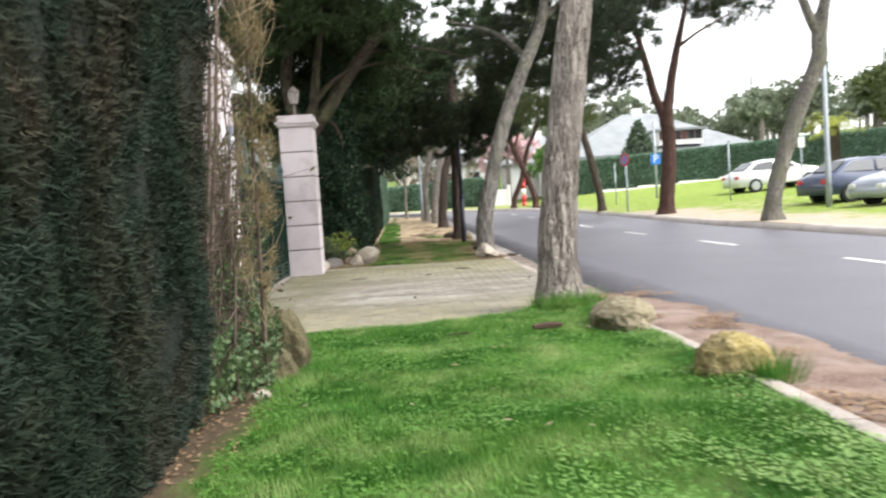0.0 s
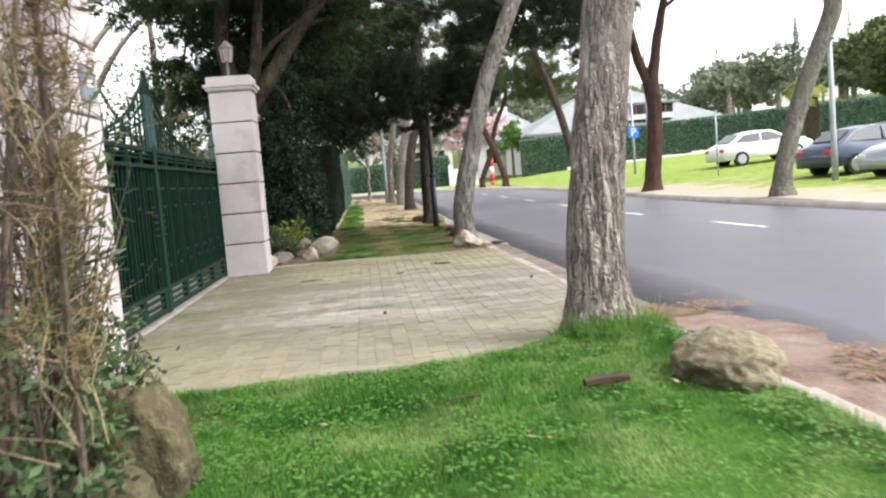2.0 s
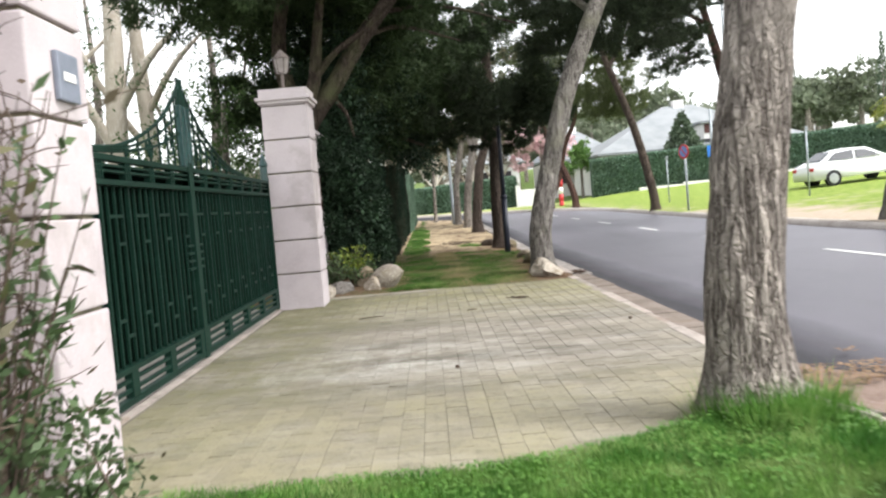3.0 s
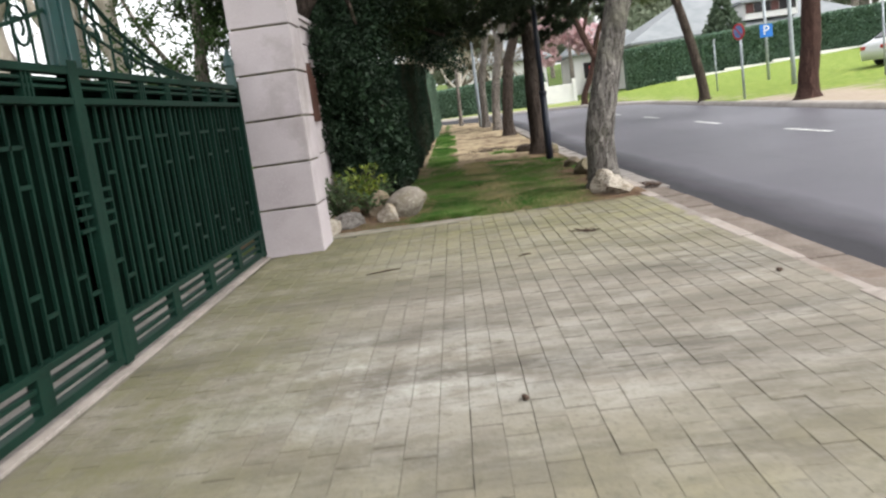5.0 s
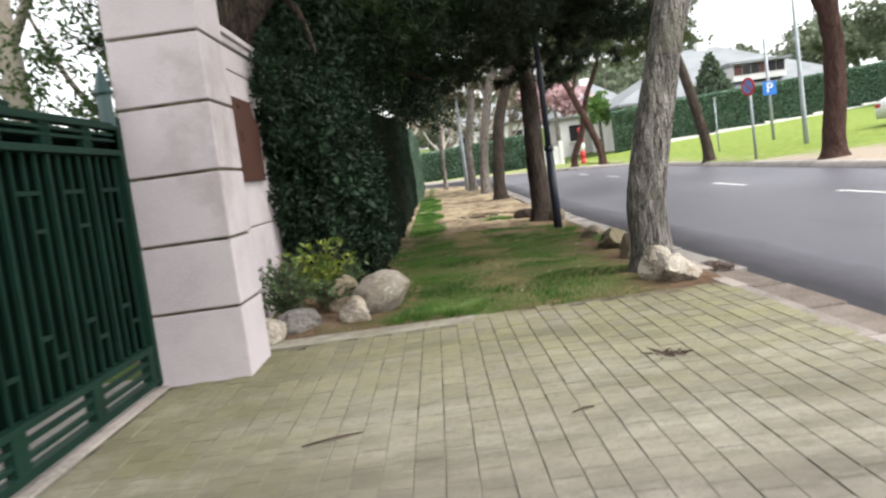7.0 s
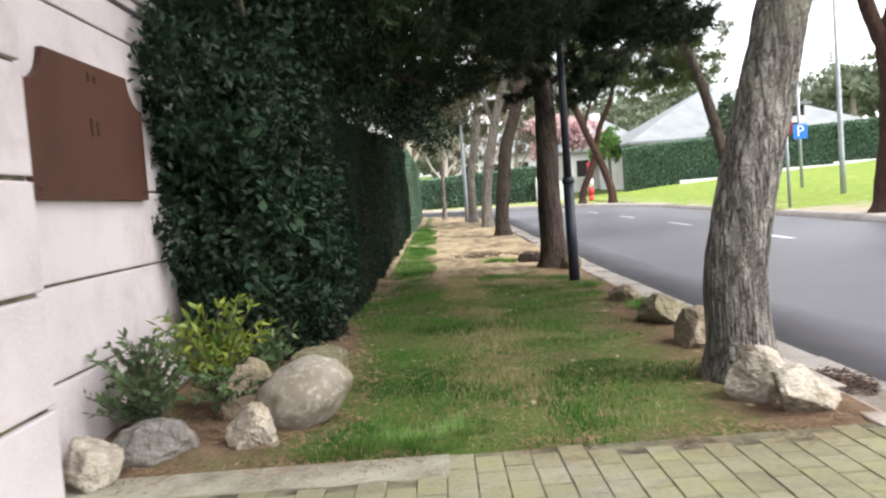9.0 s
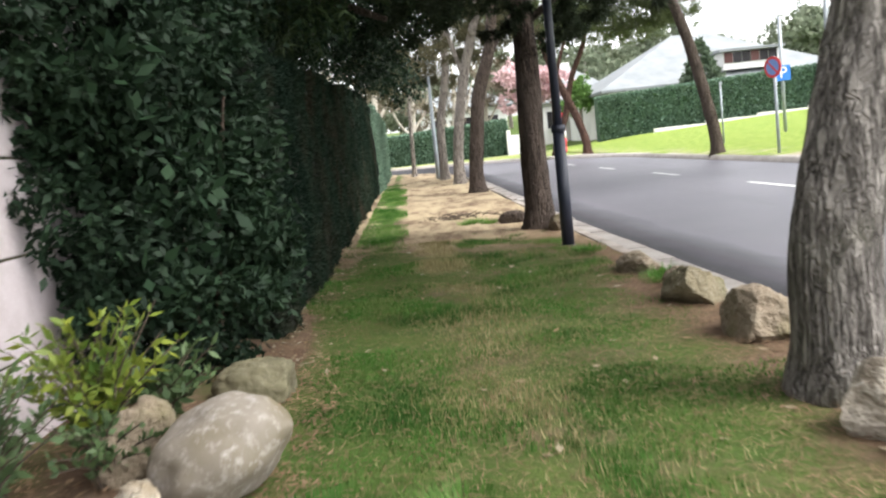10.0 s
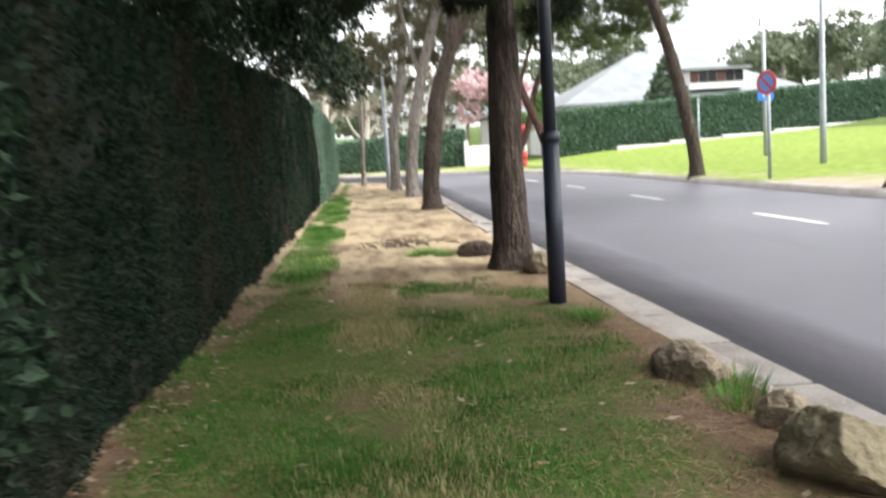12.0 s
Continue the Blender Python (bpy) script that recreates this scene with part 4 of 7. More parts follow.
tree("pine_tree", "leaning grey pine near the parked cars", flared(10.45, 23.3, 0.18, 0.235, [(10.5, 23.3, 0.8, 0.23), (10.72, 23.3, 1.6, 0.22), (11.08, 23.3, 2.6, 0.22), (11.55, 23.3, 3.7, 0.21), (11.95, 23.3, 4.6, 0.22), (11.98, 23.3, 5.2, 0.21), (12.2, 23.3, 6.2, 0.15), (12.6, 23.3, 8, 0.08)]),
     [[(11.98, 23.3, 5.1, 0.15), (11.7, 23.3, 5.8, 0.14), (11.4, 23.3, 6.6, 0.11), (11.0, 23.3, 8, 0.05)]], scatter_blobs(14, 20, (8.8, 21.4, 7.6), (14.4, 25.6, 9.6), 0.8, 1.2), M_BARKMOSS, M_NEEDLE, 70, 0.15, 0.009, seed=14, seg=36, rings=90)
tree("pine_tree", "reddish leaning pine outside the bend", flared(9.5, 59.0, 0.42, 0.22, [(9.45, 59, 1.2, 0.21), (9.0, 59, 2.6, 0.20), (8.3, 59, 4.3, 0.19), (7.6, 59, 6.4, 0.16), (7.4, 59, 9.0, 0.08)]),
     [[(8.2, 59, 4.6, 0.1), (8.8, 59, 6.4, 0.08), (9.6, 59, 8.0, 0.04)]], scatter_blobs(15, 30, (4.6, 57, 6.6), (13.0, 62, 10.5), 0.9, 1.5), M_BARKRED, M_NEEDLE2, 50, 0.2, 0.016, seed=15)
tree("pine_tree", "reddish pine leaning over the bend", flared(8.2, 61.0, 0.45, 0.2, [(8.3, 61, 1.2, 0.19), (8.9, 61, 2.6, 0.18), (9.4, 61, 4.6, 0.15), (10.2, 61, 6.4, 0.13), (10.6, 61, 9, 0.06)]),
     [], scatter_blobs(16, 18, (8.0, 59.5, 6.6), (13.5, 63.5, 9.5), 0.9, 1.4), M_BARKRED, M_NEEDLE2, 50, 0.2, 0.016, seed=16)

# big dark garden tree behind the far pillar, limbs over the verge
tree("garden_pine", "big dark garden pine with crooked limbs over the verge", [(-2.45, 19.2, -0.2, 0.34), (-2.42, 19.2, 1.2, 0.28), (-2.22, 19.2, 2.3, 0.25), (-1.92, 19.2, 2.9, 0.19), (-1.45, 19.2, 3.5, 0.155), (-0.9, 19.3, 4.3, 0.14), (0.1, 19.5, 5.5, 0.10), (0.8, 19.8, 6.4, 0.06)],
     [[(-2.25, 19.2, 2.4, 0.19), (-2.2, 19.2, 3.2, 0.16), (-2.35, 19.2, 4.2, 0.13), (-2.1, 19.3, 5.6, 0.09), (-1.9, 19.4, 7.0, 0.04)],
      [(-2.2, 19.1, 2.3, 0.14), (-2.0, 19.0, 2.9, 0.125), (-1.75, 18.95, 3.6, 0.11), (-1.6, 18.95, 4.6, 0.08), (-1.3, 19.0, 6.0, 0.04)],
      [(-1.55, 19.2, 3.35, 0.05), (-1.3, 19.35, 3.0, 0.035), (-1.2, 19.4, 2.6, 0.02)],
      [(-1.9, 19.0, 3.4, 0.06), (-1.4, 18.9, 3.95, 0.06), (-0.75, 18.9, 4.4, 0.05), (0.1, 19.0, 5.2, 0.03)],
      [(-0.9, 19.3, 4.3, 0.05), (-0.2, 20.2, 4.6, 0.04), (0.9, 21.4, 4.5, 0.02)],
      [(-0.6, 19.3, 4.7, 0.05), (0.6, 20.6, 5.0, 0.035), (2.2, 22.2, 4.9, 0.02)]],
     # last blobs: extra canopy added overhead to darken the wall
     scatter_blobs(20, 34, (-3.6, 20.5, 3.4), (0.6, 28, 6.6), 0.7, 1.3, 0.75) + scatter_blobs(21, 26, (-0.6, 21.0, 4.4), (3.2, 29, 7.6), 0.4, 0.75, 0.7) + scatter_blobs(22, 30, (-4.0, 16.6, 4.9), (0.2, 20.8, 7.6), 0.7, 1.1, 0.7),
     M_BARKGARDEN, M_NEEDLEGREEN, 140, 0.17, 0.015, seed=20, seg=32, rings=80, category="pine tree")
tree("evergreen_tree", "dense dark broadleaf evergreen overhanging the hedge", [(-2.6, 24.5, -0.1, 0.22), (-2.5, 24.5, 1.5, 0.2), (-2.2, 24.5, 3.0, 0.16), (-1.8, 24.6, 5.0, 0.08)],
     [[(-2.2, 24.5, 2.8, 0.1), (-1.2, 24.5, 3.2, 0.07), (0.0, 24.2, 2.7, 0.03)]],
     scatter_blobs(23, 62, (-3.0, 21.4, 2.9), (-0.9, 31.0, 5.2), 0.55, 0.95, 0.9) + scatter_blobs(25, 16, (-3.2, 30.0, 3.4), (-0.6, 38.0, 5.4), 0.7, 1.1, 0.9) + scatter_blobs(24, 15, (-0.6, 26.2, 2.4), (0.25, 31.0, 3.6), 0.35, 0.55, 1.0) + scatter_blobs(26, 14, (-2.0, 19.6, 2.5), (-1.1, 22.2, 4.2), 0.45, 0.7, 0.9),
     M_BARKDARK, M_DARKLEAF, 480, 0.085, 0.021, seed=23, kind_leaf="leaf", category="tree")


# ---- hedges and shrubs ----
def hedge(name, label, x0, x1, y0, y1, top, mat, per_m2, spray, seed, ground=rise, faces=("x1",), holes=0.0, needle=True, group="", lean=0.0):
    """A clipped hedge: a rough core with sprays standing out of its faces. top(y) is its height."""
    h = thing(name, label, "hedge", ((x0 + x1) / 2, (y0 + y1) / 2, ground((y0 + y1) / 2)), group)
    bm = bmesh.new()
    ny, nz = max(6, int((y1 - y0) / 0.35)), 12
    sections = []
    for j in range(ny + 1):
        y = y0 + (y1 - y0) * j / ny
        t = top(y)
        ring = []
        for k in range(nz + 1):
            ring.append((x1 + lean * (t - ground(y)) * k / nz, y, ground(y) + (t - ground(y)) * k / nz))
        for k in range(1, 5):
            ring.append((x1 + (x0 - x1) * k / 4, y, t))
        ring.append((x0, y, ground(y)))
        row = []
        for p in ring:
            q = Vector(p)
            f = noise.noise(q * 1.4 + Vector((seed, 0, 0))) * 0.09 + noise.noise(q * 4.5) * 0.05
            row.append(bm.verts.new((q.x + (f - 0.05 if p[0] >= x1 else 0), q.y, q.z + (f - 0.05 if p[2] > ground(y) + 0.1 else 0))))
        sections.append(row)
    for a, b in zip(sections, sections[1:]):
        for k in range(len(a) - 1):
            bm.faces.new((a[k], b[k], b[k + 1], a[k + 1]))
    bm.faces.new(sections[0])
    bm.faces.new(sections[-1][::-1])
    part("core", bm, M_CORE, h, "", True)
    rng = np.random.default_rng(seed)
    pts, outs = [], []
    height = top((y0 + y1) / 2) - ground((y0 + y1) / 2)
    n = int(per_m2 * (y1 - y0) * height)
    ys = rng.uniform(y0, y1, n)
    fz = rng.uniform(0, 1, n)
    for side in faces:
        if side == "x1":
            for y, f in zip(ys, fz):
                g, t = ground(y), top(y)
                z = g + (t - g) * f
                if holes and noise.noise((y * 0.8, z * 0.9, seed)) > 0.62 - holes:
                    continue
                q = Vector((x1, y, z))
                d = noise.noise(q * 1.4 + Vector((seed, 0, 0))) * 0.09 + noise.noise(q * 4.5) * 0.05
                pts.append((x1 + lean * (z - g) + d - 0.05 + rng.uniform(-0.03, 0.03), y, z))
                outs.append((1.0, 0, 0.35))
        else:
            yy = y0 if side == "y0" else y1
            m = int(per_m2 * abs(x1 - x0) * height)
            for f, u in zip(rng.uniform(0, 1, m), rng.uniform(0, 1, m)):
                pts.append((x0 + (x1 - x0) * u, yy + rng.uniform(-0.03, 0.03), ground(yy) + (top(yy) - ground(yy)) * f))
                outs.append((0, -1.0 if side == "y0" else 1.0, 0.35))
    m = int(per_m2 * (y1 - y0) * abs(x1 - x0) * 0.6)
    for y, u in zip(rng.uniform(y0, y1, m), rng.uniform(0, 1, m)):
        x = x0 + (x1 - x0) * u
        pts.append((x, y, top(y) - 0.05 + 0.05 * noise.noise((x * 4, y * 4, 0))))
        outs.append((0, 0, 1.0))
    pts, outs = np.array(pts), np.array(outs)
    me = needles_mesh("foliage", pts, rng, spray, spray * 0.13, 4, outs, 0.9) if needle else leaves_mesh("foliage", pts, rng, spray, spray * 0.3, 0, outs, 1.1)
    mesh_object("foliage", me, mat, h)
    return h


def climb(y):
    return 2.13 + 0.055 * max(0.0, y - 22.0) if y < 36 else 2.9


hedge("clipped_hedge", "tall clipped dark green cypress hedge along the verge", -2.0, -0.93, 20.9, 41.0, climb, M_HEDGEGREY, 900, 0.06, 31, holes=0.02, faces=("x1", "y0"))
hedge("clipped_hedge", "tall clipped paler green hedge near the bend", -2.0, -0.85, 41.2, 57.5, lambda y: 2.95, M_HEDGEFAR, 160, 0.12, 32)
hedge("clipped_hedge", "tall dense dark green hedge beside the lawn", -2.6, -1.2, -1.0, 4.85, lambda y: 3.1, M_HEDGE, 3300, 0.059, 33, faces=("x1", "y1"), lean=0.09)

# the wall-hugging dark shrub past the plaque
shrub = thing("dark_shrub", "bushy glossy dark evergreen shrub against the stone wall", "shrub", (-1.4, 20.3, 0.05))
rng = np.random.default_rng(41)
shrub_blobs = [(-1.5, 19.7, 1.9, 0.45, 0.7, 0.6), (-1.35, 20.1, 1.5, 0.5, 0.7, 0.8), (-1.25, 20.3, 0.75, 0.48, 0.6, 0.7), (-1.2, 20.5, 1.2, 0.42, 0.5, 0.8), (-1.55, 19.5, 1.2, 0.35, 0.5, 0.7), (-1.4, 20.4, 2.15, 0.5, 0.7, 0.5), (-1.2, 20.0, 0.45, 0.45, 0.5, 0.4), (-1.5, 19.6, 0.6, 0.35, 0.5, 0.5), (-1.68, 19.25, 2.2, 0.2, 0.4, 0.6), (-1.7, 19.3, 1.2, 0.16, 0.25, 0.7)]
for _ in range(46):
    bx, by, bz, ba, bb, bc = shrub_blobs[rng.integers(0, 10)]
    u = unit(rng, 1)[0]
    r = rng.uniform(0.09, 0.20)
    shrub_blobs.append((max(-1.75, bx + u[0] * ba), by + u[1] * bb, max(0.25, bz + u[2] * bc), r, r, r * rng.uniform(0.7, 1.2)))
pts, outs = blob_points(rng, shrub_blobs, 1900, 0.65, 60, 0.14)
mesh_object("foliage", leaves_mesh("foliage", pts, rng, 0.075, 0.017, -0.15, outs * 0.6), M_DARKLEAF, shrub)
for k in range(16):
    q = pts[rng.integers(0, len(pts))]
    q = np.array((max(q[0], -1.3), min(q[1], 20.4), min(max(q[2], 0.5), 2.3)))
    sprig = q + rng.normal(size=(26, 3)) * (0.10, 0.13, 0.15)
    mesh_object("leaf_spray", leaves_mesh("leaf_spray", sprig, rng, 0.12, 0.026, -0.35, np.tile((0.5, -0.3, 0.0), (26, 1))), M_BIGLEAF, shrub, "larger drooping leaves")["kind"] = "stuff"
for k in range(9):
    bm = bmesh.new()
    a = rng.uniform(-1, 1, 3)
    tube(bm, smooth_path([(-1.35 + 0.1 * a[0], 20.3 + 0.2 * a[1], -0.05), (-1.35 + 0.25 * a[0], 20.3 + 0.5 * a[1], 0.9), (-1.3 + 0.4 * a[0], 20.4 + 0.8 * a[1], 1.9)], 8), [0.025, 0.024, 0.022, 0.02, 0.017, 0.014, 0.01, 0.006], 6)
    part("stem", bm, M_TWIG, shrub)


def sprig_plant(name, label, at, n, height, spread, leaf, leaf_w, mat, seed, stem_mat=None, per=16, category="shrub", lean=(0, 0)):
    """A small shrub of many leafy stems."""
    p = thing(name, label, category, at)
    rr = np.random.default_rng(seed)
    allp, allo = [], []
    bm = bmesh.new()
    for _ in range(n):
        a, tilt = rr.uniform(0, 6.28), rr.uniform(0.1, 1.0) * spread
        h = height * rr.uniform(0.55, 1.1)
        foot = Vector(at) + Vector((rr.uniform(-1, 1), rr.uniform(-1, 1), 0)) * 0.10 * spread
        tip = foot + Vector((math.cos(a) * tilt + lean[0], math.sin(a) * tilt + lean[1], h))
        mid = (foot + tip) / 2 + Vector((math.cos(a), math.sin(a), 0)) * -0.05 + Vector((0, 0, 0.05))
        sp = smooth_path([foot, mid, tip], 7)
        tube(bm, sp, [0.007, 0.0065, 0.006, 0.005, 0.004, 0.003, 0.002], 4, 0, False)
        for k in range(per):
            f = rr.uniform(0.3, 1.0) * 6
            i = min(5, int(f))
            allp.append(sp[i] + (sp[i + 1] - sp[i]) * (f - i))
            allo.append((math.cos(a) * 0.5, math.sin(a) * 0.5, 0.5))
    part("stem", bm, stem_mat or M_TWIG, p)
    mesh_object("foliage", leaves_mesh("foliage", np.array(allp), rr, leaf, leaf_w, 0.2, np.array(allo), 0.9), mat, p)
    return p


sprig_plant("yellow_shrub", "yellow-green leafy shrub among boulders by the wall", (-1.35, 18.45, 0.05), 40, 0.62, 0.40, 0.08, 0.014, M_YELLOW, 51)
sprig_plant("low_shrub", "low grey-green shrub at the foot of the wall", (-1.62, 18.0, 0.02), 52, 0.56, 0.32, 0.06, 0.012, M_OLIVE, 52)
sprig_plant("low_shrub", "low grey-green shrub beside the pillar rocks", (-1.55, 17.75, 0.02), 34, 0.42, 0.3, 0.06, 0.013, M_OLIVE, 54)
sprig_plant("low_shrub", "low grey-green shrub among the rocks", (-1.2, 18.75, 0.02), 40, 0.42, 0.35, 0.07, 0.014, M_OLIVE, 55)
sprig_plant("low_shrub", "low grey-green shrub at the foot of the wall", (-1.25, 18.2, 0.02), 40, 0.32, 0.28, 0.05, 0.011, M_OLIVE, 53)

# dry climber and straw-coloured conifer in front of the near wall
M_DRYSTEM = surface("pale_dry_stem", (0.26, 0.20, 0.12), (0.15, 0.11, 0.07), (0.36, 0.29, 0.18), 0.9, 6, 40, 0.2, 0.003)
M_BRONZE = leafy("bronze_olive_leaves", (0.085, 0.075, 0.038), (0.12, 0.14, 0.055), (0.14, 0.11, 0.065), 0.5, 0.3, 0.25, 2)
climber = thing("dry_climber", "tangled bare brown climber against the wall", "climber", (-1.55, 6.2, 0))
rr = np.random.default_rng(61)
bm = bmesh.new()
tips = []
for k in range(46):
    x, y = rr.uniform(-1.8, -1.3), rr.uniform(5.05, 7.75)
    h = rr.uniform(0.7, 3.3)
    pth = [Vector((x, y, -0.05))]
    d = Vector((rr.normal() * 0.25, rr.normal() * 0.35, 1.0)).normalized()
    step = h / 7
    for j in range(7):
        d = (d + Vector((rr.normal() * 0.22 + 0.02, rr.normal() * 0.25, 0.08))).normalized()
        q = pth[-1] + d * step
        q.x = min(max(q.x, -1.85), -1.05 - 0.3 * max(0.0, q.y - 6.0))
        q.y = min(max(q.y, 4.95), 7.85)
        pth.append(q)
    r = rr.uniform(0.004, 0.014) * (1.7 if k % 8 == 0 else 1.0)
    tube(bm, pth, [r * (1 - 0.11 * j) for j in range(8)], 4, 0, False)
    for j in range(2, 8):
        for _ in range(2):
            e = pth[j] + Vector((rr.normal() * 0.16, rr.normal() * 0.18, rr.normal() * 0.14 + 0.05))
            tube(bm, [pth[j], (pth[j] + e) / 2 + Vector((0, 0, 0.02)), e], [0.004, 0.003, 0.0015], 3, 0, False)
            tips.append(e)
part("branch_tangle", bm, M_TWIG, climber)
# fine net of tendrils clinging close to the stone
bm = bmesh.new()
for k in range(230):
    q = Vector((rr.uniform(-1.68, -1.50), rr.uniform(5.6, 7.8), rr.uniform(0.2, 2.9)))
    pth = [q]
    d = Vector((rr.normal() * 0.15, rr.normal(), rr.normal() * 0.8 + 0.2)).normalized()
    for j in range(4):
        d = (d + Vector((rr.normal() * 0.15, rr.normal() * 0.5, rr.normal() * 0.5))).normalized()
        nxt = pth[-1] + d * 0.10
        nxt.x = min(max(nxt.x, -1.70), -1.42)
        nxt.y = min(nxt.y, 7.9)
        pth.append(nxt)
        tips.append(nxt)
    tube(bm, pth, [0.006, 0.005, 0.004, 0.003, 0.0018], 3, 0, False)
part("tendril_net", bm, M_TWIG, climber)["kind"] = "stuff"
# older woody stems fanning up from the base
for k in range(6):
    fy = 5.7 + 0.13 * k
    lean = (-0.35, -0.2, 0.1, 0.3, 0.5, 0.62)[k]
    pth = smooth_path([(-1.42, fy, -0.06), (-1.45, fy + lean * 0.25, 0.9), (-1.40, fy + lean * 0.7, 1.9), (-1.38, fy + lean * 1.3, 3.1)], 9)
    bm = bmesh.new()
    tube(bm, pth, [0.026 - 0.0018 * j for j in range(len(pth))], 6)
    part("woody_stem", bm, M_TWIG, climber)
tips = np.array([t[:] for t in tips])
tips = tips[(rr.uniform(0, 1, len(tips)) < 0.35) | (tips[:, 2] < 0.9)]
mesh_object("foliage", leaves_mesh("foliage", tips + rr.normal(size=(len(tips), 3)) * 0.05, rr, 0.055, 0.010, -0.1), leafy("dry_brown_leaves", (0.075, 0.052, 0.035), (0.06, 0.06, 0.03), (0.12, 0.09, 0.06)), climber)
low = thing("low_shrub", "silvery green undergrowth beside the lawn", "shrub", (-1.2, 6.0, 0))
pts, outs = blob_points(rr, [(-1.3, 5.4, 0.2, 0.3, 0.7, 0.3), (-1.35, 6.2, 0.35, 0.4, 0.6, 0.45), (-1.45, 6.8, 0.5, 0.35, 0.5, 0.5), (-1.4, 7.5, 0.35, 0.3, 0.35, 0.35), (-1.12, 5.5, 0.2, 0.25, 0.5, 0.3), (-1.05, 6.0, 0.3, 0.18, 0.3, 0.3)], 1400, 0.5)
pts[:, 2] = np.maximum(pts[:, 2], 0.02)
mesh_object("foliage", leaves_mesh("foliage", pts, rr, 0.055, 0.013, 0.1, outs * 0.5), M_OLIVE, low)
for k in range(12):
    bm = bmesh.new()
    fx, fy = rr.uniform(-1.5, -1.1), rr.uniform(5.2, 7.4)
    tube(bm, smooth_path([(fx, fy, -0.04), (fx + rr.normal() * 0.05, fy + rr.normal() * 0.08, 0.25), (fx + rr.normal() * 0.12, fy + rr.normal() * 0.15, 0.6)], 6), [0.009, 0.008, 0.007, 0.006, 0.004, 0.002], 5)
    part("stem", bm, M_TWIG, low)
straw = thing("straw_conifer", "straw-coloured dry conifer among bare climbers", "conifer", (-0.98, 5.8, 0))
pts, outs = blob_points(rr, [(-0.95, 5.8, z, 0.15 + 0.02 * (z > 1), 0.26, 0.4) for z in frange(0.9, 3.4, 8)], 430, 0.3)
mesh_object("foliage", needles_mesh("foliage", pts, rr, 0.085, 0.0026, 4, outs * 0.4, 1.0, 0.5), M_STRAW, straw)
bm = bmesh.new()
tube(bm, [(-0.98, 5.8, -0.1), (-0.96, 5.8, 1.5), (-0.93, 5.78, 3.3)], [0.016, 0.014, 0.008], 6)
part("trunk", bm, M_TWIG, straw)
bm = bmesh.new()
for k in range(70):
    z = rr.uniform(0.4, 3.2)
    q = Vector((-0.96 + rr.normal() * 0.05, 5.8 + rr.normal() * 0.09, z))
    pth = [q]
    d = Vector((rr.normal() * 0.35, rr.normal() * 0.5, 0.8))
    for j in range(5):
        d = (d + Vector((rr.normal() * 0.3, rr.normal() * 0.35, rr.normal() * 0.2))).normalized()
        nxt = pth[-1] + d * 0.09
        nxt.x = min(nxt.x, -0.76)
        pth.append(nxt)
    tube(bm, pth, [0.004, 0.0036, 0.003, 0.0026, 0.002, 0.0012], 3, 0, False)
part("twig_spray", bm, M_DRYSTEM, straw, "pale dry twigs")["kind"] = "stuff"


sprig_plant("leafy_shoot_shrub", "bronze leafy shoots rising through the bare climber", (-1.38, 6.75, 0.0), 28, 2.2, 0.40, 0.085, 0.014, M_BRONZE, 65, per=12)
sprig_plant("leafy_shoot_shrub", "olive leafy shoots before the stone pillar", (-1.42, 7.1, 0.0), 40, 1.8, 0.36, 0.08, 0.012, M_OLIVE, 63, per=20)
sprig_plant("low_shrub", "low grey-green shrub beside the mossy boulder", (-1.3, 7.3, 0.0), 30, 0.45, 0.3, 0.08, 0.014, M_OLIVE, 64)


# ---- boulders ----
def boulder(at, size, mat, label, seed, facets=0.35, turn=0.0, category="boulder", name="boulder", rough=1.0, tip=0.0):
    bm = rock_mesh(seed, *size, facets, 4, rough)
    bmesh.ops.rotate(bm, verts=bm.verts, matrix=Matrix.Rotation(tip, 3, "Y"))
    bmesh.ops.rotate(bm, verts=bm.verts, matrix=Matrix.Rotation(turn, 3, "Z"))
    bmesh.ops.translate(bm, verts=bm.verts, vec=Vector(at))
    ob = part(name, bm, mat, None, "", True)
    return tagged(ob, label, category, "boulders on the verge")


M_LICHEN = surface("lichened_boulder", (0.28, 0.22, 0.085), (0.15, 0.12, 0.06), (0.38, 0.33, 0.17), 0.92, 4, 30, 0.9, 0.03, stain=(0.38, 0.29, 0.035))
M_MOSSROCK = surface("brown_mossy_boulder", (0.085, 0.073, 0.038), (0.045, 0.038, 0.022), (0.15, 0.13, 0.07), 0.95, 4, 22, 1.0, 0.03, stain=(0.06, 0.066, 0.02))
M_SMOOTHROCK = surface("smooth_grey_boulder", (0.25, 0.22, 0.185), (0.17, 0.145, 0.10), (0.40, 0.37, 0.335), 0.9, 3.5, 26, 0.3, 0.006, stain=(0.16, 0.13, 0.065))
M_OLIVEROCK = surface("olive_tan_boulder", (0.17, 0.155, 0.095), (0.10, 0.09, 0.055), (0.22, 0.20, 0.14), 0.92, 4, 18, 0.8, 0.02, stain=(0.09, 0.085, 0.045))
M_TANLICHEN = surface("lichened_tan_boulder", (0.20, 0.17, 0.11), (0.12, 0.105, 0.065), (0.29, 0.26, 0.19), 0.92, 3.5, 18, 1.0, 0.03, stain=(0.13, 0.125, 0.06))
boulder((-0.98, 5.5, 0.04), (0.07, 0.05, 0.04), M_WHITEROCK, "small pale stone at the lawn's edge", 21)
